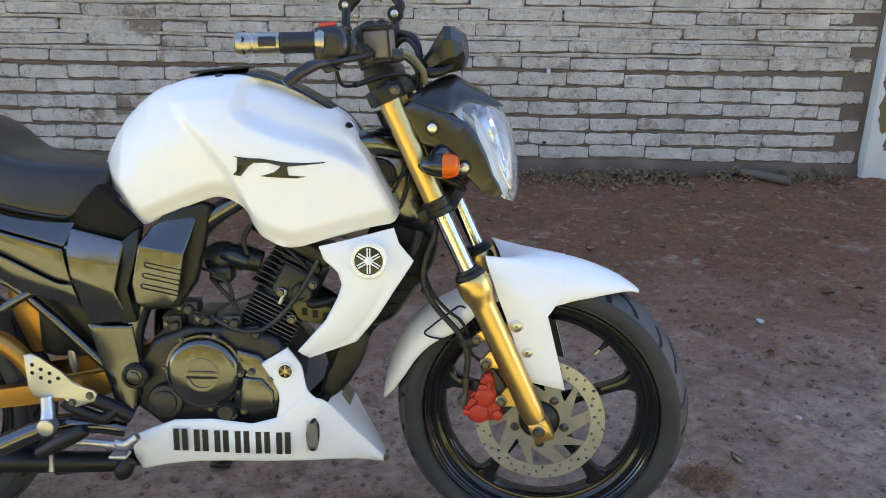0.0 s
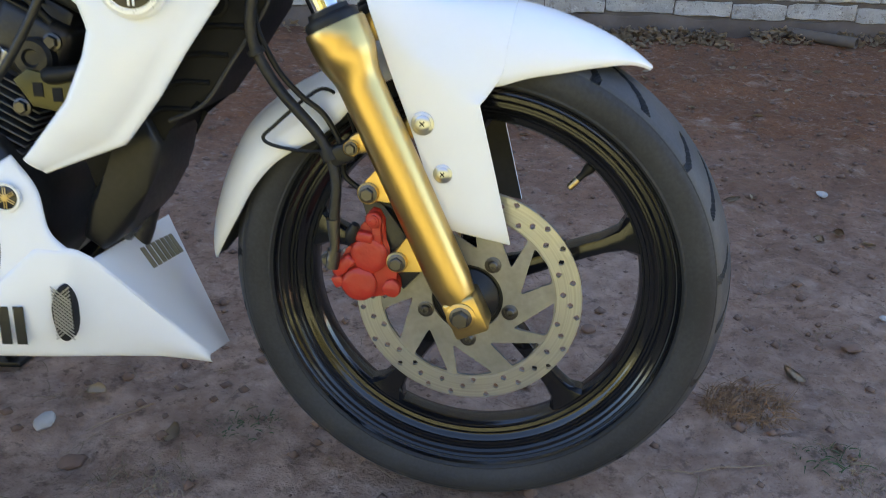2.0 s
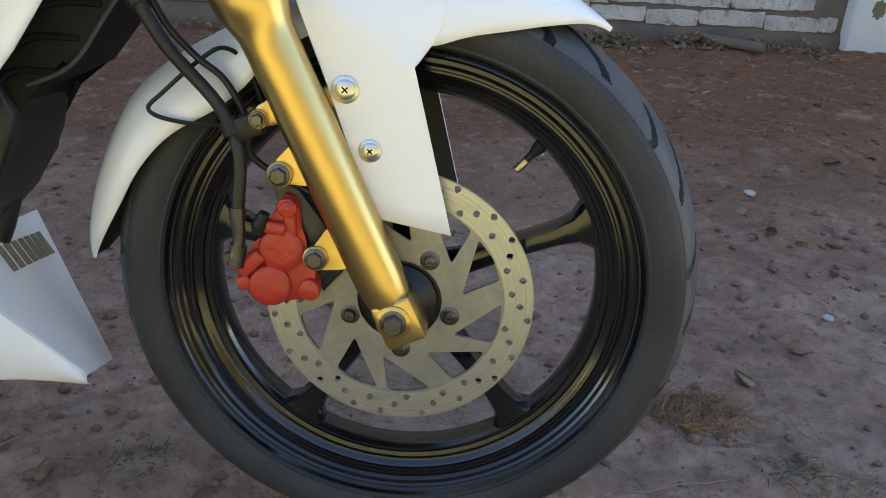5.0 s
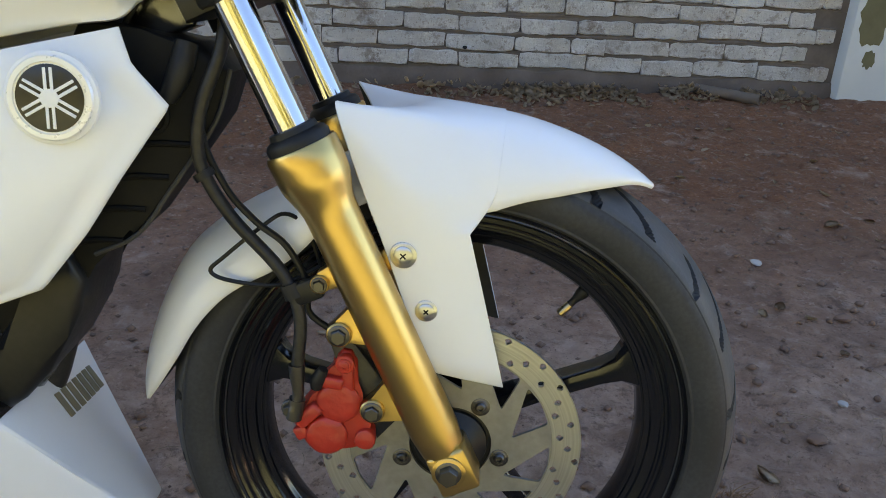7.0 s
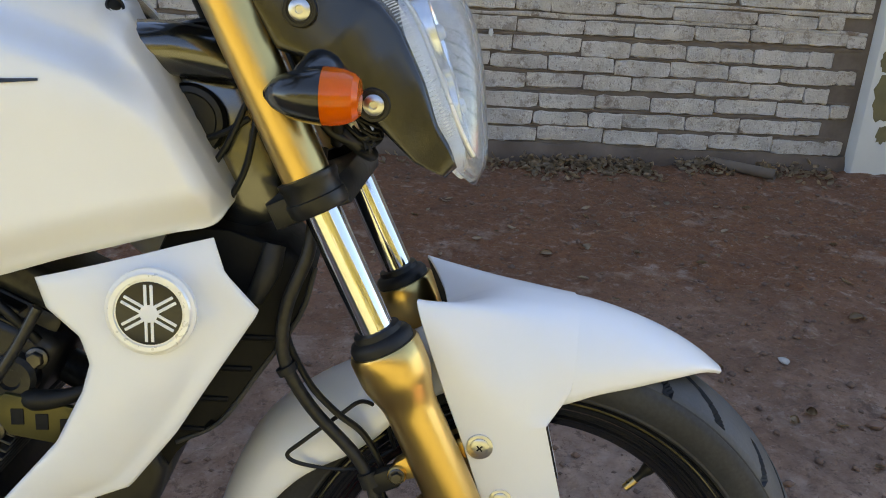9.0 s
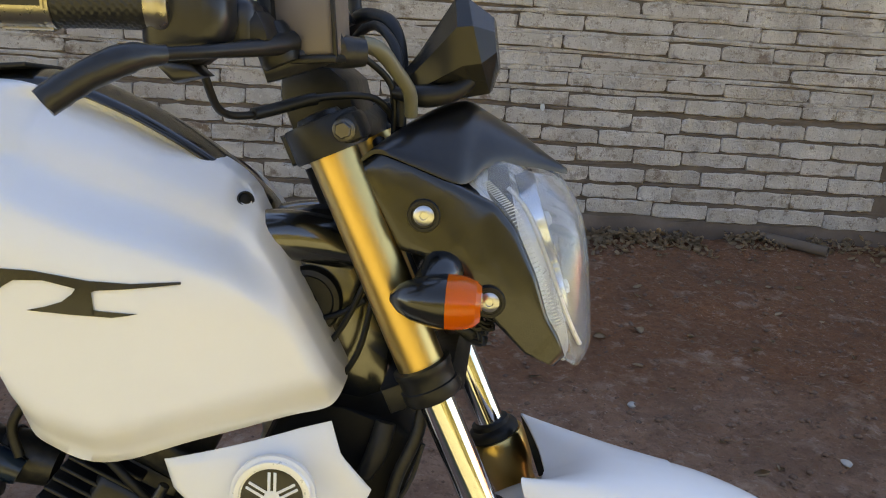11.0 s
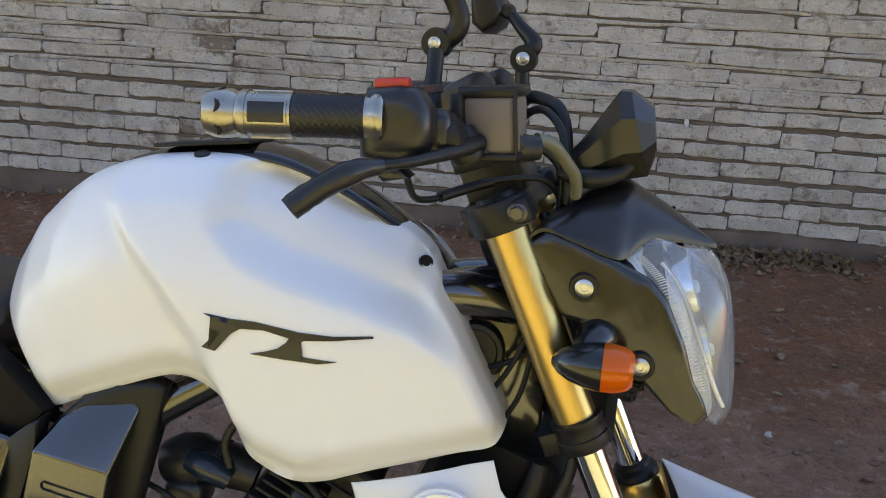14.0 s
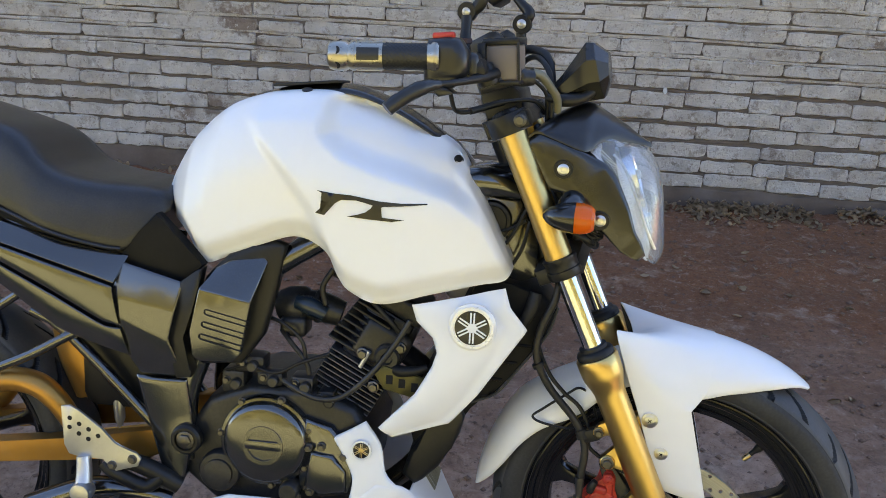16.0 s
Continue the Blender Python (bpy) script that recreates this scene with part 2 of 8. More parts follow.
def painted_brick():
    """Old whitewash on brick: worn through in patches to grey mortar skin and brown clay."""
    m = bpy.data.materials.new("whitewashed_brick")
    m.use_nodes = True
    nd, ln = m.node_tree.nodes, m.node_tree.links
    b = nd["Principled BSDF"]
    geo, info = nd.new("ShaderNodeNewGeometry"), nd.new("ShaderNodeObjectInfo")

    def n(scale, detail=6.0, rough=0.62):
        t = nd.new("ShaderNodeTexNoise")
        t.inputs["Scale"].default_value, t.inputs["Detail"].default_value, t.inputs["Roughness"].default_value = scale, detail, rough
        ln.new(geo.outputs["Position"], t.inputs["Vector"])
        return t.outputs["Fac"]

    def rng(v, a, c, lo=0.0, hi=1.0):
        r = nd.new("ShaderNodeMapRange")
        for key, val in zip(("From Min", "From Max", "To Min", "To Max"), (a, c, lo, hi)):
            r.inputs[key].default_value = val
        ln.new(v, r.inputs["Value"])
        return r.outputs[0]

    def mix(f, a, c):
        x = nd.new("ShaderNodeMix")
        x.data_type = "RGBA"
        ln.new(f, x.inputs["Factor"])
        for key, val in (("A", a), ("B", c)):
            if isinstance(val, tuple):
                x.inputs[key].default_value = (*val, 1)
            else:
                ln.new(val, x.inputs[key])
        return x.outputs["Result"]

    def math2(op, a, c):
        x = nd.new("ShaderNodeMath")
        x.operation = op
        for i, val in enumerate((a, c)):
            if isinstance(val, (int, float)):
                x.inputs[i].default_value = val
            else:
                ln.new(val, x.inputs[i])
        return x.outputs[0]
    rnd = math2("ADD", info.outputs["Random"], geo.outputs["Random Per Island"])
    rnd = math2("FRACT", rnd, 0.0)
    clay = mix(n(30), (0.16, 0.105, 0.072), (0.27, 0.195, 0.145))
    wash = mix(rng(n(6.0), 0.3, 0.7), (0.45, 0.405, 0.355), (0.74, 0.68, 0.61))
    wash = mix(rng(rnd, 0.0, 1.0, 0.0, 0.22), wash, (0.38, 0.33, 0.285))
    worn = math2("ADD", n(3.6, 9, 0.68), math2("MULTIPLY", math2("POWER", rnd, 5.0), 0.09))
    col = mix(rng(worn, 0.61, 0.67, 0.0, 0.85), wash, clay)
    col = mix(rng(n(48, 9, 0.8), 0.59, 0.62, 0.0, 0.75), col, (0.17, 0.130, 0.100))
    col = mix(rng(n(19, 10, 0.78), 0.57, 0.585, 0.0, 0.5), col, clay)
    col = mix(rng(n(27, 10, 0.78), 0.57, 0.585, 0.0, 0.8), col, (0.68, 0.64, 0.59))
    col = mix(rng(n(13, 8, 0.72), 0.56, 0.63, 0.0, 0.6), col, (0.26, 0.205, 0.16))
    col = mix(rng(n(1.3, 3), 0.55, 0.75, 0.0, 0.45), col, (0.27, 0.225, 0.185))
    ln.new(col, b.inputs["Base Color"])
    b.inputs["Roughness"].default_value = 0.9
    b.inputs["Specular IOR Level"].default_value = 0.2
    bump = nd.new("ShaderNodeBump")
    bump.inputs["Strength"].default_value, bump.inputs["Distance"].default_value = 1.0, 0.022
    ln.new(math2("ADD", n(28, 8, 0.7), math2("MULTIPLY", n(150, 3), 0.3)), bump.inputs["Height"])
    ln.new(bump.outputs[0], b.inputs["Normal"])
    return m


BRICK = painted_brick()
MORTAR = surf("old_mortar", (0.13, 0.10, 0.078), 0.95, var=0.5, scale=7, fine=45, bump=0.9, dust=0.35, dust_col=(0.22, 0.185, 0.155))
BED = surf("whitewashed_mortar", (0.27, 0.235, 0.195), 0.95, var=0.4, scale=9, fine=55, bump=1.0, dust=0.55, dust_col=(0.40, 0.365, 0.32))
BED_LOW = surf("earthy_mortar", (0.135, 0.10, 0.075), 0.95, var=0.4, scale=9, fine=55, bump=1.0, dust=0.4, dust_col=(0.24, 0.20, 0.165))
PLINTH = surf("damp_render", (0.12, 0.086, 0.065), 0.95, var=0.5, scale=7, fine=80, bump=0.9, dust=0.25, dust_col=(0.21, 0.17, 0.14))
LIMEWASH = surf("peeling_limewash", (0.60, 0.61, 0.60), 0.8, var=0.12, scale=5, fine=60, bump=0.3)
BARE = surf("bare_render_patch", (0.135, 0.115, 0.055), 0.9, var=0.3, scale=14, fine=90, bump=0.4)
DRYLEAF = surf("dry_leaf", (0.40, 0.285, 0.18), 0.8, var=0.55, scale=9, fine=60)
STRAW = surf("dry_straw", (0.25, 0.175, 0.105), 0.8, var=0.4, scale=20)
TUFT = surf("dead_grass", (0.25, 0.135, 0.066), 0.85, var=0.5, scale=30)
GREENBLADE = surf("green_blade", (0.06, 0.085, 0.025), 0.7, var=0.4, scale=30)
STONE = surf("pale_stone", (0.42, 0.39, 0.36), 0.85, var=0.25, scale=40, bump=0.3)
CLOD = surf("earth_clod", (0.185, 0.108, 0.074), 0.95, var=0.35, scale=30, bump=0.6)
PIPE = surf("rusty_pipe", (0.13, 0.095, 0.07), 0.75, var=0.4, scale=14, bump=0.3)
FOLIAGE = surf("hedge_foliage", (0.125, 0.115, 0.022), 0.7, var=0.5, scale=2.0, fine=9, bump=0.5)


# ---- mesh helpers ----
def part(name, bm, material, parent=None, label="", sharp=38.0):
    """Link a bmesh as one mesh object, smooth but for its sharp edges, under a thing or a part."""
    bmesh.ops.remove_doubles(bm, verts=bm.verts, dist=0.00004)
    bmesh.ops.recalc_face_normals(bm, faces=bm.faces)
    lim = radians(sharp)
    for e in bm.edges:
        if len(e.link_faces) == 2:
            e.smooth = e.calc_face_angle(0.0) < lim
    for fc in bm.faces:
        fc.smooth = True
    me = bpy.data.meshes.new(name)
    bm.to_mesh(me)
    bm.free()
    for mt in (material if isinstance(material, (list, tuple)) else [material]):
        me.materials.append(mt)
    ob = new(name, me)
    if parent is not None:
        ob.parent = parent
    if label:
        ob["label"] = label
    return ob


def raw(name, verts, faces, material, smooth=True):
    me = bpy.data.meshes.new(name)
    me.from_pydata(verts, [], faces)
    me.materials.append(material)
    if smooth:
        me.polygons.foreach_set("use_smooth", [True] * len(me.polygons))
    return new(name, me)


def spline(pts, n):
    """Catmull-Rom through points of any dimension, n steps a span."""
    p = [np.array(q, float) for q in pts]
    p = [2 * p[0] - p[1], *p, 2 * p[-1] - p[-2]]
    out = []
    for i in range(1, len(p) - 2):
        for k in range(n):
            t = k / n
            out.append(0.5 * (2 * p[i] + (p[i + 1] - p[i - 1]) * t + (2 * p[i - 1] - 5 * p[i] + 4 * p[i + 1] - p[i + 2]) * t * t
                              + (3 * p[i] - p[i - 1] - 3 * p[i + 1] + p[i + 2]) * t ** 3))
    return out + [p[-2]]


def grid(bm, rows, close_u=False, close_v=False):
    """Faces between rows of points."""
    vs = [[bm.verts.new(tuple(p)) for p in r] for r in rows]
    n, k = len(vs), len(vs[0])
    for i in range(n if close_u else n - 1):
        for j in range(k if close_v else k - 1):
            q = (vs[i][j], vs[(i + 1) % n][j], vs[(i + 1) % n][(j + 1) % k], vs[i][(j + 1) % k])
            if len(set(q)) == 4:
                bm.faces.new(q)
    return vs


def tube(bm, pts, r, seg=10, smooth=6, M=None, caps=True):
    """A round tube along a smooth path; r is one radius or one for each point."""
    rr = [r] * len(pts) if isinstance(r, (int, float)) else list(r)
    path = spline([(*p, q) for p, q in zip(pts, rr)], smooth) if smooth > 1 else [np.array((*p, q), float) for p, q in zip(pts, rr)]
    rows, up = [], None
    for i, p in enumerate(path):
        d = Vector(path[min(i + 1, len(path) - 1)][:3] - path[max(i - 1, 0)][:3]).normalized()
        if up is None:
            up = d.orthogonal().normalized()
        up = (up - d * up.dot(d)).normalized()
        side = d.cross(up)
        c = Vector(p[:3])
        rows.append([c + float(p[3]) * (math.cos(a) * up + math.sin(a) * side) for a in (2 * math.pi * j / seg for j in range(seg))])
    if M is not None:
        rows = [[M @ q for q in row] for row in rows]
    vs = grid(bm, rows, close_v=True)
    if caps:
        bm.faces.new(list(reversed(vs[0])))
        bm.faces.new(vs[-1])


def lathe(bm, prof, M, seg=32, cap=True, loop=False):
    """Turn a profile of (radius, height) round the local z axis of M."""
    rows = [[M @ Vector((r * math.cos(a), r * math.sin(a), z)) for a in (2 * math.pi * j / seg for j in range(seg))] for r, z in prof]
    vs = grid(bm, rows, close_u=loop, close_v=True)
    if cap and not loop:
        bm.faces.new(list(reversed(vs[0])))
        bm.faces.new(vs[-1])


def along_y(x, y, z):
    """A frame whose z axis points to -y, out of the side of the machine, and whose origin is (x, y, z)."""
    return Matrix.Translation((x, y, z)) @ Matrix.Rotation(radians(90), 4, "X")


def block(bm, c, size, M=None, bevel=0.0, seg=2, taper=None):
    r = bmesh.ops.create_cube(bm, size=1)
    vs = r["verts"]
    for v in vs:
        v.co = Vector((v.co.x * size[0], v.co.y * size[1], v.co.z * size[2]))
        if taper and v.co.z > 0:
            v.co.x *= taper
            v.co.y *= taper
    if bevel:
        es = list({e for v in vs for e in v.link_edges})
        res = bmesh.ops.bevel(bm, geom=es, offset=bevel, segments=seg, affect="EDGES", profile=0.5)
        vs = list({v for fc in res["faces"] for v in fc.verts} | {v for v in vs if v.is_valid})
    for v in vs:
        v.co = v.co + Vector(c)
        if M is not None:
            v.co = M @ v.co


def plate(bm, outline, y0, y1, M=None, bevel=0.002, seg=2, warp=None):
    """A flat piece cut to an outline of (x, z), between y0 and y1, with eased edges."""
    a = [bm.verts.new((x, y0, z)) for x, z in outline]
    b = [bm.verts.new((x, y1, z)) for x, z in outline]
    n = len(outline)
    fs = [bm.faces.new(a), bm.faces.new(list(reversed(b)))]
    fs += [bm.faces.new((a[i], b[i], b[(i + 1) % n], a[(i + 1) % n])) for i in range(n)]
    vs = a + b
    if bevel:
        es = list(set(fs[0].edges) | set(fs[1].edges))
        res = bmesh.ops.bevel(bm, geom=es, offset=bevel, segments=seg, affect="EDGES", profile=0.5)
        vs = list({v for fc in res["faces"] for v in fc.verts} | {v for v in vs if v.is_valid})
    for v in vs:
        if warp:
            v.co.y += warp(v.co.x, v.co.z)
        if M is not None:
            v.co = M @ v.co


def along(pts, ts):
    """Points of a polyline at the given shares of its length."""
    p = np.array(pts, float)
    d = np.concatenate([[0], np.cumsum(np.linalg.norm(np.diff(p, axis=0), axis=1))])
    d /= d[-1]
    return np.stack([np.interp(ts, d, p[:, k]) for k in range(p.shape[1])], 1)


def skin(bm, A, B, n=36, m=14, bulge=None, thick=0.003, roll=0.003, M=None, mirror=False, smooth_rails=True, inward=(0, 1, 0)):
    """A curved panel with thickness between two rails of (x, y, z); bulge(u, v) moves it along -inward; its rim is rolled."""
    if smooth_rails:
        A, B = spline(A, 5), spline(B, 5)
    us = np.concatenate([[0, 0.012, 0.03], np.linspace(0.06, 0.94, n), [0.97, 0.988, 1]])
    vv = np.concatenate([[0, 0.02, 0.05], np.linspace(0.1, 0.9, m), [0.95, 0.98, 1]])
    a, b = along(A, us), along(B, us)
    inw = np.array(inward, float)
    outer, inner = [], []

    def rim(t):
        e = min(t, 1 - t)
        return 1.0 if e < 0.001 else 0.35 if e < 0.025 else 0.06 if e < 0.06 else 0.0
    for i, u in enumerate(us):
        ro, ri = [], []
        for v in vv:
            p = a[i] * (1 - v) + b[i] * v
            h = bulge(u, v) if bulge else 0.0
            k = max(rim(u), rim(v))
            ro.append(p - inw * (h - roll * k))
            ri.append(p - inw * (h - roll * k - thick * (1 - 0.6 * k) - 0.0004))
        outer.append(ro)
        inner.append(ri)

    def put(rows):
        out = []
        for r in rows:
            q = [Vector(p) for p in r]
            if mirror:
                q = [Vector((p.x, -p.y, p.z)) for p in q]
            out.append([M @ p for p in q] if M is not None else q)
        return out
    o, i2 = grid(bm, put(outer)), grid(bm, put(inner))
    N, K = len(o), len(o[0])
    edge = [(i, 0) for i in range(N)] + [(N - 1, j) for j in range(1, K)] + [(i, K - 1) for i in range(N - 2, -1, -1)] + [(0, j) for j in range(K - 2, 0, -1)]
    for s, (i, j) in enumerate(edge):
        x, y = edge[(s + 1) % len(edge)]
        bm.faces.new((o[i][j], i2[i][j], i2[x][y], o[x][y]))


def shell(bm, rows, back):
    """A sheet through rows of points, given thickness by the vector back and closed round its rim."""
    back = Vector(back)
    o, i2 = grid(bm, rows), grid(bm, [[Vector(p) + back for p in r] for r in rows])
    N, K = len(o), len(o[0])
    edge = [(i, 0) for i in range(N)] + [(N - 1, j) for j in range(1, K)] + [(i, K - 1) for i in range(N - 2, -1, -1)] + [(0, j) for j in range(K - 2, 0, -1)]
    for s, (i, j) in enumerate(edge):
        x, y = edge[(s + 1) % len(edge)]
        bm.faces.new((o[i][j], i2[i][j], i2[x][y], o[x][y]))


def panel(bm, points, polys, thick=0.006, bevel=0.003, seg=3, mirror=False):
    """A faceted moulded panel: named corner points, the facets between them, a thickness inward and eased creases."""
    f = -1 if mirror else 1
    front = [bm.verts.new((x, f * y, z)) for x, y, z in points]
    rear = [bm.verts.new((x, f * (y + thick), z)) for x, y, z in points]
    used = {}
    for p in polys:
        bm.faces.new([front[i] for i in p])
        bm.faces.new([rear[i] for i in reversed(p)])
        for a, b in zip(p, p[1:] + p[:1]):
            used[(a, b)] = True
    for a, b in used:
        if (b, a) not in used:
            bm.faces.new((front[b], front[a], rear[a], rear[b]))
    bmesh.ops.recalc_face_normals(bm, faces=bm.faces)
    es = [e for e in bm.edges if len(e.link_faces) == 2 and e.calc_face_angle(0) > 0.06]
    bmesh.ops.bevel(bm, geom=es, offset=bevel, segments=seg, affect="EDGES", profile=0.5, clamp_overlap=True)


def smooth(a, b, x):
    t = min(1.0, max(0.0, (x - a) / (b - a)))
    return t * t * (3 - 2 * t)


def value_noise(x, y, seed=0):
    """Smooth lattice noise of numpy arrays, about -1 to 1."""
    xi, yi = np.floor(x).astype(np.int64), np.floor(y).astype(np.int64)
    xf, yf = x - xi, y - yi

    def h(a, b):
        k = (a * 374761393 + b * 668265263 + seed * 982451653) & 0x7FFFFFFF
        k = ((k ^ (k >> 13)) * 1274126177) & 0x7FFFFFFF
        return ((k ^ (k >> 16)) & 0xFFFF) / 32767.5 - 1
    u, v = xf * xf * (3 - 2 * xf), yf * yf * (3 - 2 * yf)
    return (h(xi, yi) * (1 - u) + h(xi + 1, yi) * u) * (1 - v) + (h(xi, yi + 1) * (1 - u) + h(xi + 1, yi + 1) * u) * v


# ---- ground ----
def relief(x, y):
    """Height of the trodden earth: gentle swells, clods and hoof-sized dents."""
    near = 0.010 * value_noise(x * 2.3, y * 2.3, 1) + 0.007 * value_noise(x * 7, y * 7, 2) + 0.009 * np.maximum(0, value_noise(x * 15, y * 15, 3)) ** 1.5 \
        + 0.0065 * value_noise(x * 30, y * 30, 4) + 0.006 * np.maximum(0, value_noise(x * 22 + 9, y * 22, 6) - 0.25) - 0.014 * np.maximum(0, value_noise(x * 10 + 5, y * 10, 5) - 0.35)
    calm = np.clip((np.hypot((x - 0.28) / 0.28, (y - 1.69) / 0.14) - 0.6) / 0.9, 0, 1)
    flat = np.clip((np.hypot(x + 0.9, y - 1.9) - 0.35) / 0.3, 0, 1)
    return (near - 0.004) * calm * flat - 0.002


def build_ground():
    def axis(lo, hi, step, far):
        core = np.arange(lo, hi + step / 2, step)
        grow, a = [], step
        while (grow[-1] if grow else 0) < far:
            a *= 1.35
            grow.append((grow[-1] if grow else 0) + a)
        g = np.array(grow)
        return np.concatenate([lo - g[::-1], core, hi + g])
    xs, ys = axis(-3.2, 2.8, 0.0135, 150), axis(1.1, 4.66, 0.0135, 150)
    X, Y = np.meshgrid(xs, ys, indexing="ij")
    Z = relief(X, Y)
    Z[np.hypot(X, Y) > 12] = 0
    n, k = X.shape
    idx = np.arange(n * k).reshape(n, k)
    faces = np.stack([idx[:-1, :-1], idx[1:, :-1], idx[1:, 1:], idx[:-1, 1:]], -1).reshape(-1, 4)
    me = bpy.data.meshes.new("ground")
    me.vertices.add(n * k)
    me.vertices.foreach_set("co", np.stack([X, Y, Z], -1).ravel())
    me.loops.add(faces.size)
    me.loops.foreach_set("vertex_index", faces.ravel())
    me.polygons.add(len(faces))
    me.polygons.foreach_set("loop_start", np.arange(0, faces.size, 4))
    me.update(calc_edges=True)
    me.polygons.foreach_set("use_smooth", np.ones(len(faces), bool))
    me.materials.append(EARTH)
    tagged(new("ground", me), "bare trodden brown earth, reddish beside the wall, with lawn farther off", "ground", kind="structure")


build_ground()

# ---- wall ----
WALL_Y, WALL_LEAN = 4.7, 0.009
PITCH, BRICK_L, BRICK_H = 0.0815, 0.262, 0.0695


def course_z(x, j):
    return 0.092 - WALL_LEAN * x + PITCH * j


def build_wall():
    bm = bmesh.new()
    # the unseen upper part is added, its height chosen to shade the motorcycle
    block(bm, (-5.0, WALL_Y + 0.134, 2.25), (15.0, 0.25, 4.7))
    wall = tagged(part("wall_north", bm, MORTAR), "tall whitewashed brick wall, worn and stained", "wall", kind="structure")
    # rough rendered footing below the first course
    xs = np.linspace(-8, 2.42, 260)
    rows = []
    for k, (dy, h) in enumerate(((0.014, -0.05), (0.012, 0.03), (0.006, 0.07), (0.0, 0.095), (-0.006, 0.10))):
        rows.append([(x, WALL_Y - dy + 0.004 * value_noise(np.array(x * 9.0), np.array(k * 3.7)) , h - WALL_LEAN * x * (1 if h > 0.05 else 0) - 0.012 + (0.012 * float(value_noise(np.array(x * 6.0), np.array(7.0))) if 0.05 < h else 0)) for x in xs])
    bm = bmesh.new()
    grid(bm, rows)
    part("footing", bm, PLINTH, wall)
    return wall


WALL = build_wall()
# out-of-view wall, added to keep direct sun off the ground at the right
bm = bmesh.new()
block(bm, (6.42, WALL_Y + 0.134, 2.25), (7.15, 0.25, 4.7))
tagged(part("added_wall_northeast", bm, BED), "unseen plain wall added past the pillar to block the sun", "wall", kind="structure")


def build_pillar():
    bm = bmesh.new()
    block(bm, (2.62, WALL_Y + 0.05, 1.5), (0.43, 0.23, 3.1), bevel=0.012)
    for v in bm.verts:
        v.co.x += 0.004 * noise.noise(v.co * 3)
    p = tagged(part("pillar", bm, LIMEWASH), "limewashed concrete pillar with peeling patches beside the wall", "pillar", kind="structure")
    rng2 = random.Random(5)
    for cx, cz, w, h in ((2.50, 0.36, 0.075, 0.13), (2.455, 0.53, 0.030, 0.05), (2.52, 0.19, 0.035, 0.045), (2.60, 0.62, 0.06, 0.07)):
        bm = bmesh.new()
        n = 22
        ring = []
        for i in range(n):
            a = 2 * math.pi * i / n
            r = 0.75 + 0.35 * rng2.random()
            ring.append((max(2.412, cx + w * r * math.cos(a)), cz + h * r * math.sin(a)))
        plate(bm, ring, WALL_Y - 0.0665, WALL_Y - 0.062, bevel=0.0008, seg=1)
        part("bare_patch", bm, BARE, p, "olive-brown bare render where the wash has peeled")


build_pillar()


def brick_mesh(k):
    """One of a few hand-moulded bricks: wavy worn edges, a slightly dished and skewed face."""
    r = random.Random(40 + k)
    bm = bmesh.new()
    gap = r.choice((0.000, 0.001, 0.001, 0.002, 0.003, 0.004, 0.012))
    L, H, D = BRICK_L - gap, BRICK_H - r.uniform(-0.004, 0.005), 0.05
    pts = []
    for (x0, z0), (x1, z1), n in (((-1, -1), (1, -1), 7), ((1, -1), (1, 1), 2), ((1, 1), (-1, 1), 7), ((-1, 1), (-1, -1), 2)):
        for i in range(n):
            t = i / n
            x, z = (x0 + (x1 - x0) * t) * L / 2, (z0 + (z1 - z0) * t) * H / 2
            corner = 0.006 * r.random() if i == 0 else 0.0
            pts.append((x * (1 - corner / (L / 2)) + r.uniform(-0.002, 0.002), z * (1 - corner / (H / 2)) + r.uniform(-0.0042, 0.0030) * (1 if abs(z) > H * 0.4 else 0)))
    back = [bm.verts.new((x, D, z)) for x, z in pts]
    rim = [bm.verts.new((x, 0.006 + r.uniform(0, 0.003), z)) for x, z in pts]
    face = [bm.verts.new((x * 0.988, r.uniform(-0.0022, 0.0025), z * r.uniform(0.80, 0.94))) for x, z in pts]
    n = len(pts)
    for i in range(n):
        j = (i + 1) % n
        bm.faces.new((back[i], back[j], rim[j], rim[i]))
        bm.faces.new((rim[i], rim[j], face[j], face[i]))
    bm.faces.new(face)
    bmesh.ops.recalc_face_normals(bm, faces=bm.faces)
    for fc in bm.faces:
        fc.smooth = len(fc.verts) == 4
    me = bpy.data.meshes.new("brick")
    bm.to_mesh(me)
    bm.free()
    me.materials.append(BRICK)
    return me


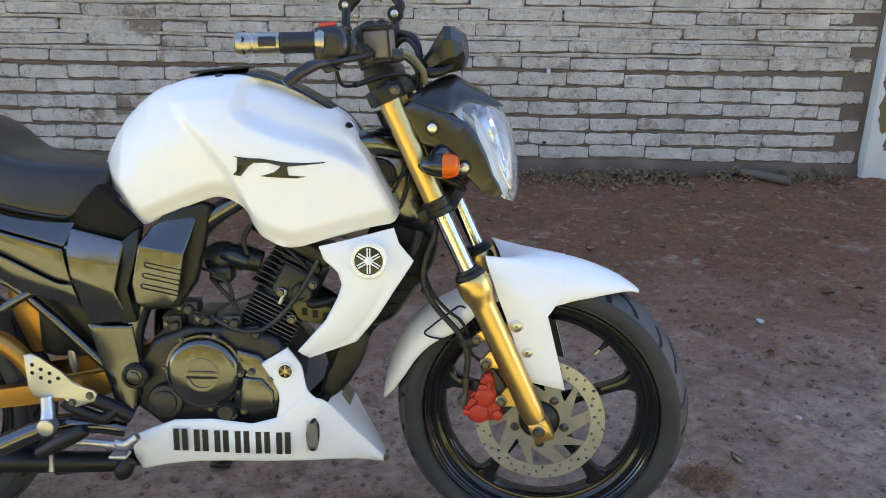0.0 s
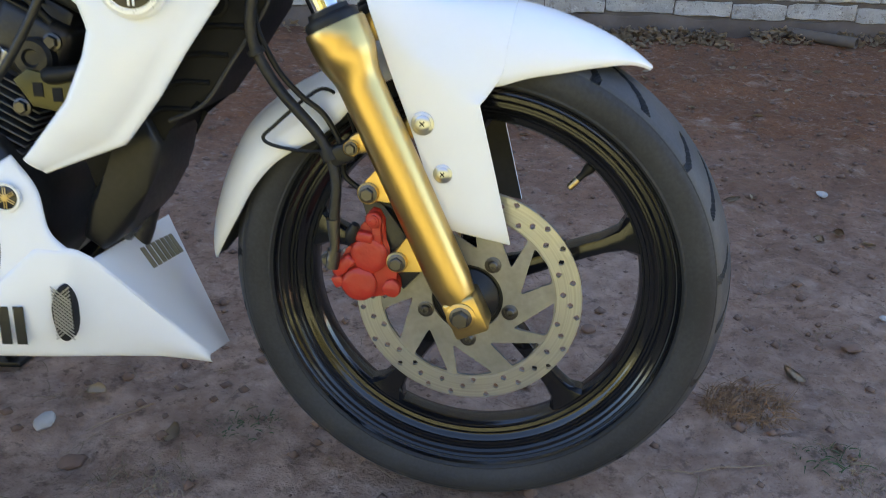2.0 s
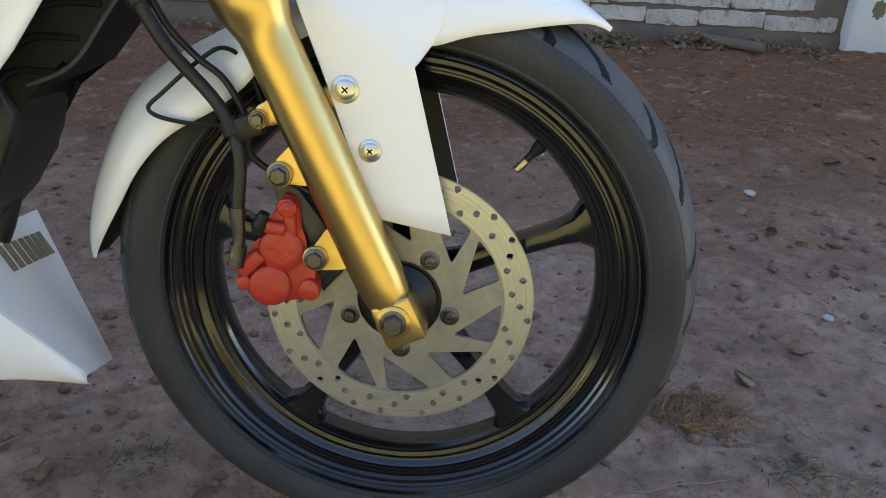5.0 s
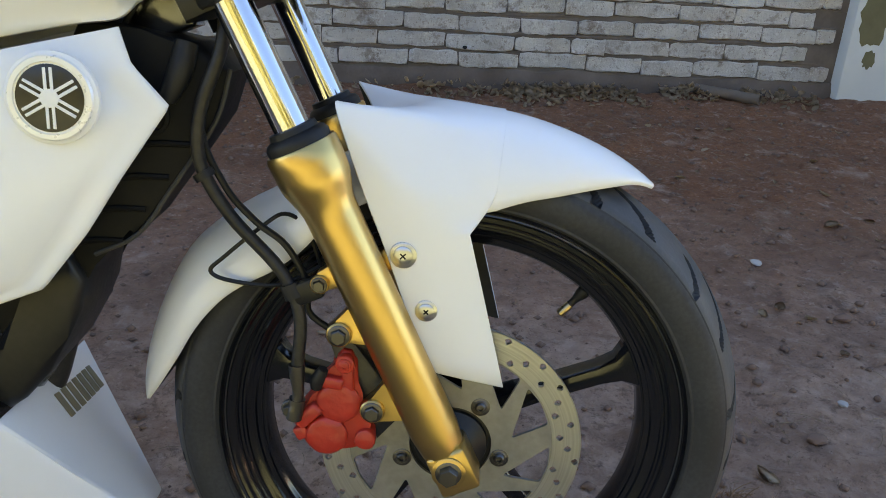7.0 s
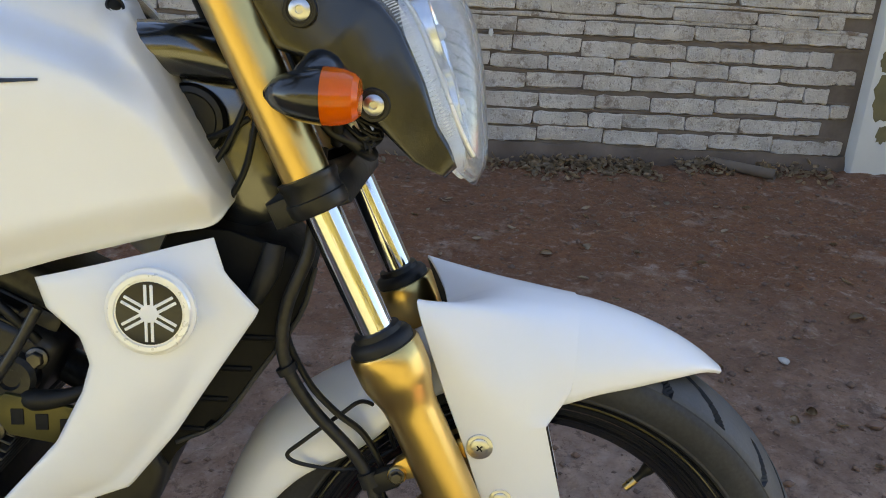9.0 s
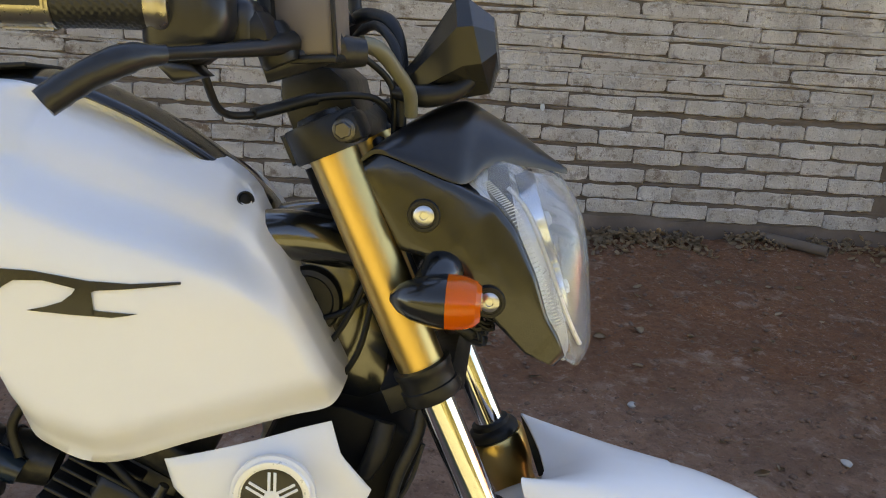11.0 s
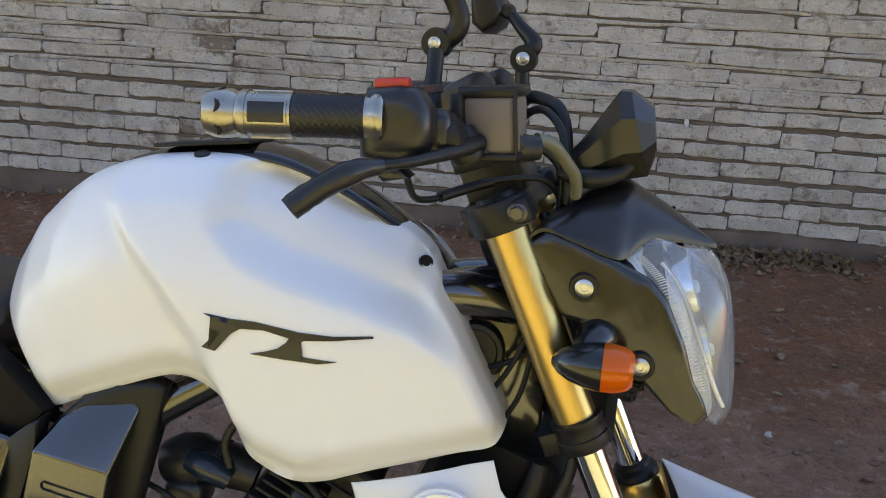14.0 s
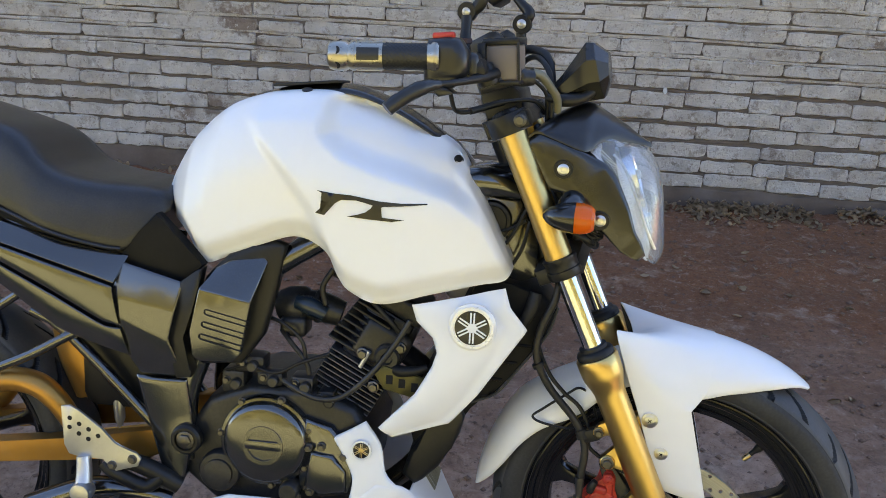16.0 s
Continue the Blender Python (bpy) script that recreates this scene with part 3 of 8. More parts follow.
def lay_beds():
    """Bed joints: bulging whitewashed mortar between the upper courses, sunken earthy mortar lower down."""
    xs = np.arange(-6.5, 2.388, 0.018)
    for j in range(54):
        low = j < 6
        zc = 0.092 - WALL_LEAN * xs + PITCH * j + BRICK_H + 0.006 + 0.0045 * value_noise(xs * 5, xs * 0 + j * 3.1, 6) + 0.004 * np.sin(xs * 2.1 + j * 1.7 + 0.8)
        h = (0.0085 if low else 0.0098) + 0.0040 * value_noise(xs * 8, xs * 0 + j * 5.3, 7)
        y = WALL_Y + (0.006 if low else -0.001) + 0.0035 * value_noise(xs * 11, xs * 0 + j * 7.7, 8) + 0.008 * np.maximum(0, value_noise(xs * 2.2, xs * 0 + j * 2.3, 9) - 0.2)
        rows = [list(zip(xs, y + dy, zc + h * f)) for f, dy in ((-1.0, 0.012), (-0.82, 0.002), (-0.2, -0.0012), (0.4, -0.001), (0.8, 0.0025), (1.0, 0.012))]
        bm = bmesh.new()
        grid(bm, rows)
        part("mortar_bed", bm, BED_LOW if low else BRICK, WALL)
    # the near-black plates paint the shade of holes; nothing is cut out
    for name, cx, cz, w, h, mt, label in (("hole_shade_plate", 1.01, 1.121, 0.014, 0.0085, SHADE_PRINT, "dark plate that paints the shade of a hole in the brickwork"), ("paint_splash", 0.64, 0.567, 0.010, 0.017, LIMEWASH, "splash of white paint"), ("hole_shade_plate", 0.636, 0.175, 0.010, 0.008, SHADE_PRINT, "dark plate that paints the shade of a hole in the brickwork")):
        q = random.Random(int(cz * 100))
        bm = bmesh.new()
        plate(bm, [(cx + w * (0.8 + 0.35 * q.random()) * math.cos(a), cz + h * (0.8 + 0.35 * q.random()) * math.sin(a)) for a in (2 * math.pi * i / 14 for i in range(14))], WALL_Y - 0.0105, WALL_Y + 0.01, bevel=0.001, seg=1)
        part(name, bm, mt, WALL, label)


def lay_bricks():
    meshes = [brick_mesh(k) for k in range(12)]
    rv, rf, count = [], [], 0
    r = random.Random(11)
    for j in range(54):
        x = 2.385 - (BRICK_L / 2 if j % 2 else 0.0) - r.uniform(0, 0.02)
        first = True
        while x > -6.5:
            L = BRICK_L * (r.choice((0.86, 0.94, 1.0, 1.0, 1.06, 1.16, 1.2, 0.6)) if j < 7 else r.choice((0.6, 0.9, 1.0, 1.1, 1.25, 1.5, 1.8, 2.1)))
            if first:
                L = (0.09 if j % 2 == 0 else 0.12)
                first = False
            cx = x - L / 2
            z = course_z(cx, j) + BRICK_H / 2 + r.uniform(-0.0055, 0.0055) + 0.004 * math.sin(cx * 2.1 + j * 1.7)
            sc = L / BRICK_L
            m = Matrix.LocRotScale((cx, WALL_Y - 0.003 + r.uniform(-0.005, 0.004), z), Euler((r.uniform(-0.03, 0.03), 0.52 * math.pi / 180 + r.uniform(-0.008, 0.008), r.uniform(-0.014, 0.014))), (sc, 1, 0.96 if j < 6 else 0.85 + r.uniform(-0.05, 0.04)))
            me = r.choice(meshes)
            if -2.05 < cx and j < 17 and count < 300:
                ob = new("brick", me)
                ob.parent = WALL
                ob.matrix_basis = m
                count += 1
            else:
                base = len(rv)
                rv += [tuple(m @ v.co) for v in me.vertices]
                rf += [tuple(base + i for i in p.vertices) for p in me.polygons]
            x -= L
    ob = raw("brickwork", rv, rf, BRICK, smooth=False)
    ob.parent = WALL
    tagged(ob, "upper and farther courses of worn whitewashed brick", kind="stuff")


# ---- motorcycle: frames of reference ----
LEAN_ANGLE = 9.0
bike = tagged(new("motorcycle"), "white naked motorcycle with gold fork, leaning on its side stand", "motorcycle")
bike.matrix_world = pose(0, 1.685, 0, -LEAN_ANGLE, 0, 0)
bike.empty_display_size = 0.1
HUB = Vector((0.2835, -0.007, 0.303))
FR = Matrix.Translation(HUB) @ Matrix.Rotation(radians(-24.7), 4, "Y") @ Matrix.Rotation(radians(-8.3), 4, "Z")
LEG_Y = 0.097


def fy(x, y, z):
    """along_y in the steered front frame."""
    return FR @ along_y(x, y, z)


def bolt_head(bm, M, r=0.008, h=0.005, hexed=True):
    lathe(bm, [(r * 1.35, -0.002), (r * 1.35, 0.0012), (r * 1.2, 0.002)], M, 20)
    if hexed:
        lathe(bm, [(r, 0.0015), (r, h), (r * 0.85, h + 0.001)], M, 6)
    else:
        lathe(bm, [(r * 1.1, 0.0015), (r * 1.0, h * 0.7), (r * 0.7, h), (r * 0.45, h), (r * 0.4, h * 0.45)], M, 20)


# ---- wheels ----
def wheel(centre, R, half, rim_r, name, label, spoke_phase):
    """Cast five-spoke wheel with its tyre, in the plane x z of its own frame."""
    W = centre @ Matrix.Rotation(radians(90), 4, "X")
    bm = bmesh.new()
    k = half / 0.052
    prof = [(rim_r + d, -y * k) for d, y in ((0.0430, 0.0460), (0.0448, 0.0440), (0.0432, 0.0425), (0.0405, 0.0402), (0.0395, 0.0380), (0.0375, 0.0386), (0.0350, 0.0366), (0.0310, 0.0362), (0.0282, 0.0340), (0.0268, 0.0314), (0.0245, 0.0312), (0.0232, 0.0294), (0.0210, 0.0292), (0.0198, 0.0272),
                                             (0.0160, 0.0252), (0.0145, 0.0236), (0.0120, 0.0228), (0.0105, 0.0205), (0.0060, 0.0195), (0.0050, 0.0175), (0.0030, 0.0172), (0.0015, 0.0130), (0.0, 0.0100))]
    prof = prof + [(r, -y) for r, y in reversed(prof)] + [(rim_r + 0.040, 0.035 * k), (rim_r + 0.026, 0.025 * k), (rim_r + 0.012, 0.013 * k), (rim_r + 0.012, -0.013 * k), (rim_r + 0.026, -0.025 * k), (rim_r + 0.040, -0.035 * k)]
    lathe(bm, prof, W, 120, loop=True)
    # hub barrel
    lathe(bm, [(0.018, -0.062), (0.030, -0.060), (0.034, -0.050), (0.030, -0.035), (0.034, -0.02), (0.034, 0.02), (0.030, 0.05), (0.018, 0.06)], W, 36)
    rim = part(name, bm, RIM, bike, label, sharp=30)
    for s in range(5):
        a = radians(spoke_phase + 72 * s)
        S = centre @ Matrix.Rotation(-a, 4, "Y")
        rows = []
        bm = bmesh.new()
        for r, w, d in ((0.026, 0.019, 0.020), (0.06, 0.0135, 0.018), (0.12, 0.011, 0.0155), (rim_r - 0.035, 0.0115, 0.015), (rim_r - 0.014, 0.015, 0.015), (rim_r - 0.003, 0.024, 0.016), (rim_r + 0.006, 0.034, 0.017)):
            sec = [(-w, -d * 0.55), (-w * 0.75, -d * 0.95), (-w * 0.35, -d), (w * 0.35, -d), (w * 0.75, -d * 0.95), (w, -d * 0.55), (w, d * 0.55), (w * 0.6, d), (-w * 0.6, d), (-w, d * 0.55)]
            rows.append([S @ Vector((r, y, z)) for z, y in sec])
        vs = grid(bm, rows, close_v=True)
        bm.faces.new(list(reversed(vs[0])))
        bm.faces.new(vs[-1])
        part("spoke", bm, RIM, rim, sharp=30)
    # tyre
    bm = bmesh.new()
    N = 720
    sec = [(0.232, 0.030), (0.240, 0.041), (0.246, 0.0465), (0.2475, 0.049), (0.250, 0.0485), (0.257, 0.0525), (0.266, 0.054), (0.275, 0.0525), (0.281, 0.050), (0.2815, 0.0492), (0.2832, 0.0488),
           (0.2880, 0.0440), (0.2925, 0.0375), (0.2965, 0.030), (0.2998, 0.022), (0.3025, 0.0135), (0.3040, 0.006), (0.3045, 0.0)]
    kr = R / 0.3045
    base = 0.2815
    crown = [p for p in sec if p[0] > 0.2832]
    sec = [p for p in sec if p[0] <= 0.2832] + [tuple(p) for p in spline(crown, 6)]
    sec = [((base + (r - base) * 1.0) * kr if r > base else rim_r + 0.032 + (r - 0.232) * ((base * kr - rim_r - 0.032) / (base - 0.232)), y * half / 0.054) for r, y in sec]
    full = [(r, -y) for r, y in sec] + [(r, y) for r, y in reversed(sec[:-1])]
    rows, deep = [], set()
    for i in range(N):
        a = 2 * math.pi * i / N
        row = []
        for j, (r, y) in enumerate(full):
            t = abs(y) / half
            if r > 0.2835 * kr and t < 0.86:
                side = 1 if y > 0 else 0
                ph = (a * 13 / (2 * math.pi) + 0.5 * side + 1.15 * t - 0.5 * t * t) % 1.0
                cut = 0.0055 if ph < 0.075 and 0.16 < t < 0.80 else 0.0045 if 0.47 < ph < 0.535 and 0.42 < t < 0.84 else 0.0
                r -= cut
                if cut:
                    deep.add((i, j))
            row.append(W @ Vector((r * math.cos(a), r * math.sin(a), y)))
        rows.append(row)
    vs = grid(bm, rows, close_u=True)
    # groove faces get blacker rubber, so their shade is put into the colour
    shaded_groove = {vs[i][j] for i, j in deep}
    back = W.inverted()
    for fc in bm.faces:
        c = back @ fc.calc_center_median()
        fc.material_index = 2 if any(v in shaded_groove for v in fc.verts) else 1 if math.hypot(c.x, c.y) > 0.2832 * kr else 0
    tyre = part("tyre", bm, [TYRE, TREAD, RUBBER], rim, "dusty black road tyre with grooves shaded by a darker colour", sharp=40)
    return rim, tyre, W


front_wheel, front_tyre, FW = wheel(FR, 0.3045, 0.054, 0.200, "front_wheel", "gloss black cast five-spoke wheel", -4.0)

bm = bmesh.new()
vd = Vector((0.163, 0, 0.072)).normalized()
tube(bm, [vd * 0.203, vd * 0.194, vd * 0.186, vd * 0.178, vd * 0.169], [0.0075, 0.0068, 0.0042, 0.0040, 0.0040], 12, 2, FR)
part("valve_stem", bm, RUBBER, front_wheel)
bm = bmesh.new()
tube(bm, [vd * 0.1785, vd * 0.177, vd * 0.164, vd * 0.163], [0.0038, 0.0046, 0.0046, 0.0036], 12, 1, FR)
part("valve_cap", bm, BRASS, front_wheel, "brass valve cap")


def pierced(outer, inner, holes, y0, y1):
    """A flat ring in the plane x z between two radii, pierced by outlines of (x, z)."""
    bm = bmesh.new()

    def circle(r, n):
        return [(r * math.cos(2 * math.pi * i / n), r * math.sin(2 * math.pi * i / n)) for i in range(n)]
    edges = []
    for line in [circle(outer, 120), circle(inner, 72)] + holes:
        vs = [bm.verts.new((x, y0, z)) for x, z in line]
        edges += [bm.edges.new((vs[i], vs[(i + 1) % len(vs)])) for i in range(len(vs))]
    bmesh.ops.triangle_fill(bm, use_beauty=True, edges=edges)
    ext = bmesh.ops.extrude_face_region(bm, geom=list(bm.faces))
    for v in ext["geom"]:
        if isinstance(v, bmesh.types.BMVert):
            v.co.y = y1
    return bm


def rounded(corners, cut=0.0045, n=4):
    """An outline with its corners rounded off."""
    out = []
    for i, c in enumerate(corners):
        c, a, b = Vector(c), Vector(corners[i - 1]), Vector(corners[(i + 1) % len(corners)])
        p, q = c + (a - c).normalized() * cut, c + (b - c).normalized() * cut
        out += [tuple(p.lerp(c, t).lerp(c.lerp(q, t), t)) for t in (k / n for k in range(n + 1))]
    return out


def brake_disc():
    def pol(r, a):
        return (r * math.cos(radians(a)), r * math.sin(radians(a)))
    step = (0.109, 0.118, 0.1275, 0.114, 0.1275, 0.1185, 0.111, 0.124, 0.1115, 0.1195, 0.1285)
    bm = bmesh.new()
    cells, rin, rout = 55, 0.1040, 0.133
    for i in range(cells):
        mid, half = 34.7 - i * 360 / cells, 180 / cells
        rh = step[i % 11]
        outer = [(rin, -1), (rin, 0), (rin, 1), (rh, 1), (rout, 1), (rout, 0), (rout, -1), (rh, -1)]
        cx, cz = pol(rh, mid)
        out = [pol(r, mid + half * k) for r, k in outer]
        ring = []
        for x, z in out:
            d = Vector((x - cx, z - cz)).normalized() * 0.0036
            ring.append((cx + d.x, cz + d.y))
        for y in (-0.066, -0.0615):
            a, b = [bm.verts.new((x, y, z)) for x, z in out], [bm.verts.new((x, y, z)) for x, z in ring]
            for q in range(8):
                bm.faces.new((a[q], a[(q + 1) % 8], b[(q + 1) % 8], b[q]))
        wall = [[bm.verts.new((x, y, z)) for x, z in ring] for y in (-0.066, -0.0615)]
        for q in range(8):
            bm.faces.new((wall[0][q], wall[0][(q + 1) % 8], wall[1][(q + 1) % 8], wall[1][q]))
        for pair in (out[0:3], out[4:7]):
            for p, q in zip(pair, pair[1:]):
                bm.faces.new([bm.verts.new((e[0], y, e[1])) for e, y in ((p, -0.066), (q, -0.066), (q, -0.0615), (p, -0.0615))])
    disc = part("brake_disc", bm, TURNED, bike, "drilled steel brake disc worn into fine rings", sharp=30)
    disc.matrix_basis = FR
    slots = []
    for k in range(5):
        a = -84 + 72 * k
        slots.append(rounded([pol(0.0625, a - 4), pol(0.1020, a + 3), pol(0.1030, a + 16), pol(0.1015, a + 29.5)]))
        slots.append(rounded([pol(0.0645, a + 27), pol(0.1025, a + 36), pol(0.1030, a + 48), pol(0.1015, a + 61)]))
    carrier = part("disc_carrier", pierced(0.1042, 0.0420, slots, -0.0655, -0.0618), CARRIER, disc, "stained steel carrier with slanting openings", sharp=30)
    for k in range(5):
        bm = bmesh.new()
        a = radians(32 + 72 * k)
        lathe(bm, [(0.0098, -0.002), (0.0098, 0.0006), (0.0088, 0.0012)], along_y(0.0525 * math.cos(a), -0.0655, 0.0525 * math.sin(a)), 20)
        bolt_head(bm, along_y(0.0525 * math.cos(a), -0.0655, 0.0525 * math.sin(a)), 0.0058, 0.0045, False)
        part("disc_bolt", bm, BOLT, disc)


brake_disc()
bm = bmesh.new()
lathe(bm, [(0.010, -0.11), (0.010, 0.118)], FW, 16)
lathe(bm, [(0.047, 0.050), (0.047, 0.0600), (0.044, 0.0612), (0.038, 0.0615), (0.037, 0.0655), (0.033, 0.068), (0.026, 0.074), (0.021, 0.078)], FW, 40)
part("wheel_axle", bm, PLASTIC, front_wheel)


# ---- fork ----
def fork_leg(sgn):
    bm = bmesh.new()
    L = FR @ Matrix.Translation((0, sgn * LEG_Y, 0))
    lathe(bm, [(0.018, 0.006), (0.0215, 0.016), (0.0225, 0.022), (0.0245, 0.040), (0.0245, 0.272), (0.0250, 0.281), (0.0268, 0.289), (0.0300, 0.299), (0.0320, 0.306), (0.0328, 0.313), (0.0333, 0.325), (0.0333, 0.337), (0.0318, 0.340), (0.027, 0.340)], L, 40)
    block(bm, (0.003, 0, -0.004), (0.040, 0.041, 0.046), L, bevel=0.004)
    # flat flute and fender lugs on the forward side
    for z in (0.21, 0.151):
        block(bm, (0.024, sgn * -0.024, z), (0.026, 0.018, 0.022), L, bevel=0.004)
    leg = part("fork_leg", bm, GOLD, bike, "gold anodised lower fork leg", sharp=45)
    bm = bmesh.new()
    lathe(bm, [(0.0165, 0.335), (0.0165, 0.486)], L, 40)
    part("stanchion", bm, CHROME, leg, "polished chrome inner tube")
    bm = bmesh.new()
    lathe(bm, [(0.0165, 0.339), (0.029, 0.339), (0.0295, 0.346), (0.0270, 0.350), (0.0225, 0.352), (0.0215, 0.357), (0.0172, 0.358), (0.0165, 0.358)], L, 36)
    part("dust_seal", bm, RUBBER, leg)
    bm = bmesh.new()
    lathe(bm, [(0.0215, 0.498), (0.0215, 0.712)], L, 40)
    part("fork_cover", bm, GOLD, leg, "gold upper fork tube")
    bm = bmesh.new()
    lathe(bm, [(0.0165, 0.474), (0.0255, 0.474), (0.0272, 0.477), (0.0272, 0.487), (0.0255, 0.488), (0.0255, 0.499), (0.0268, 0.501), (0.0268, 0.506), (0.0215, 0.507)], L, 36)
    part("cover_collar", bm, PLASTIC, leg, "black rubber collar")
    bm = bmesh.new()
    A = FR @ along_y(0, sgn * LEG_Y, 0) if sgn < 0 else FR @ Matrix.Translation((0, sgn * LEG_Y, 0)) @ Matrix.Rotation(radians(-90), 4, "X")
    lathe(bm, [(0.0165, 0.018), (0.0165, 0.0225), (0.0150, 0.0235)], A, 28)
    part("axle_washer", bm, GOLD, leg)
    bm = bmesh.new()
    lathe(bm, [(0.0125, 0.022), (0.0128, 0.0235), (0.0112, 0.0245)], A, 24)
    lathe(bm, [(0.0102, 0.0235), (0.0102, 0.031), (0.009, 0.0325)], A, 6)
    part("axle_nut", bm, BOLT, leg)
    return leg


leg_r, leg_l = fork_leg(-1), fork_leg(1)
# lugs that carry the caliper and the hose
for outline in ([(-0.005, 0.196), (-0.026, 0.184), (-0.040, 0.178), (-0.052, 0.174), (-0.057, 0.166), (-0.054, 0.156), (-0.044, 0.152), (-0.028, 0.150), (-0.005, 0.134)],
                [(-0.005, 0.112), (-0.028, 0.097), (-0.042, 0.092), (-0.056, 0.088), (-0.061, 0.080), (-0.058, 0.070), (-0.047, 0.066), (-0.030, 0.063), (-0.005, 0.050)],
                [(-0.010, 0.232), (-0.036, 0.228), (-0.047, 0.220), (-0.044, 0.209), (-0.010, 0.203)]):
    bm = bmesh.new()
    plate(bm, outline, -0.098, -0.083, FR, bevel=0.003)
    part("caliper_lug", bm, GOLD, leg_r)
for x, z, r in ((-0.0435, 0.1645, 0.0078), (-0.0475, 0.0795, 0.0078), (-0.0390, 0.2170, 0.0058)):
    bm = bmesh.new()
    lathe(bm, [(r * 1.55, -0.002), (r * 1.55, 0.0035), (r * 1.4, 0.0045)], fy(x, -0.098, z), 24)
    part("boss", bm, GOLD, leg_r)
    bm = bmesh.new()
    bolt_head(bm, fy(x, -0.102, z), r, r * 0.75)
    part("lug_bolt", bm, BOLT, leg_r)


def caliper():
    bm = bmesh.new()
    out = [(-0.0440, 0.1400), (-0.0430, 0.1280), (-0.0500, 0.1120), (-0.0560, 0.0980), (-0.0570, 0.0820), (-0.0600, 0.0680), (-0.0570, 0.0560), (-0.0610, 0.0450), (-0.0720, 0.0420), (-0.0850, 0.0450), (-0.1000, 0.0480), (-0.1150, 0.0520), (-0.1270, 0.0600),
           (-0.1290, 0.0720), (-0.1250, 0.0820), (-0.1300, 0.0930), (-0.1180, 0.1010), (-0.1020, 0.1040), (-0.0930, 0.1100), (-0.0900, 0.1190), (-0.0780, 0.1230), (-0.0680, 0.1280), (-0.0580, 0.1420), (-0.0500, 0.1450)]
    plate(bm, out, -0.090, -0.050, FR, bevel=0.005, seg=3)
    for v in bm.verts:
        v.co += 0.0010 * noise.noise_vector(v.co * 90)
    c = part("brake_caliper", bm, RED, bike, "red painted two-piston brake caliper with chipped casting", sharp=45)
    bm = bmesh.new()
    lathe(bm, [(0.0215, 0.0), (0.0215, 0.004), (0.0190, 0.0065), (0.0120, 0.0072), (0.0, 0.0070)], fy(-0.0770, -0.089, 0.0970), 32, cap=False)
    for v in bm.verts:
        v.co += 0.0010 * noise.noise_vector(v.co * 90)
    part("piston_housing", bm, RED, c, sharp=45)
    bm = bmesh.new()
    lathe(bm, [(0.0205, 0.0), (0.0205, 0.005), (0.0180, 0.0075), (0.0120, 0.0082), (0.0, 0.0080)], fy(-0.1030, -0.089, 0.0685), 32, cap=False)
    for v in bm.verts:
        v.co += 0.0010 * noise.noise_vector(v.co * 90)
    part("piston_housing", bm, RED, c, sharp=45)
    bm = bmesh.new()
    lathe(bm, [(0.0095, 0.0), (0.0095, 0.007), (0.008, 0.0085)], fy(-0.0530, -0.089, 0.1330), 20)
    for v in bm.verts:
        v.co += 0.0010 * noise.noise_vector(v.co * 90)
    part("caliper_boss", bm, RED, c, sharp=45)
    bm = bmesh.new()
    lathe(bm, [(0.0105, 0.0), (0.0105, 0.006), (0.009, 0.0075)], fy(-0.0690, -0.089, 0.0510), 20)
    for v in bm.verts:
        v.co += 0.0010 * noise.noise_vector(v.co * 90)
    part("caliper_boss", bm, RED, c, sharp=45)
    bm = bmesh.new()
    block(bm, (0, 0, 0), (0.020, 0.012, 0.013), FR @ Matrix.Translation((-0.0720, -0.092, 0.1190)) @ Matrix.Rotation(radians(35), 4, "Y"), bevel=0.003)
    for v in bm.verts:
        v.co += 0.0010 * noise.noise_vector(v.co * 90)
    part("caliper_boss", bm, RED, c, sharp=45)
    bm = bmesh.new()
    block(bm, (0, 0, 0), (0.030, 0.014, 0.015), FR @ Matrix.Translation((-0.1100, -0.092, 0.0960)) @ Matrix.Rotation(radians(-18), 4, "Y"), bevel=0.004)
    for v in bm.verts:
        v.co += 0.0010 * noise.noise_vector(v.co * 90)
    part("caliper_boss", bm, RED, c, sharp=45)
    bm = bmesh.new()
    block(bm, (0, 0, 0), (0.014, 0.010, 0.014), FR @ Matrix.Translation((-0.1250, -0.090, 0.0800)), bevel=0.003)
    for v in bm.verts:
        v.co += 0.0010 * noise.noise_vector(v.co * 90)
    part("caliper_boss", bm, RED, c, sharp=45)
    bm = bmesh.new()
    block(bm, (0, 0, 0), (0.012, 0.010, 0.030), FR @ Matrix.Translation((-0.0580, -0.090, 0.1160)) @ Matrix.Rotation(radians(22), 4, "Y"), bevel=0.003)
    for v in bm.verts:
        v.co += 0.0010 * noise.noise_vector(v.co * 90)
    part("caliper_boss", bm, RED, c, sharp=45)
    bm = bmesh.new()
    plate(bm, [(-0.062, 0.155), (-0.040, 0.150), (-0.030, 0.10), (-0.036, 0.052), (-0.062, 0.040), (-0.070, 0.09)], -0.083, -0.056, FR, bevel=0.004)
    part("caliper_bracket", bm, DARKALU, c)
    bm = bmesh.new()
    bolt_head(bm, fy(-0.0530, -0.0975, 0.133), 0.005, 0.003, False)
    part("slide_pin", bm, RED, c)
    bm = bmesh.new()
    bolt_head(bm, fy(-0.1230, -0.094, 0.1095), 0.0065, 0.008)
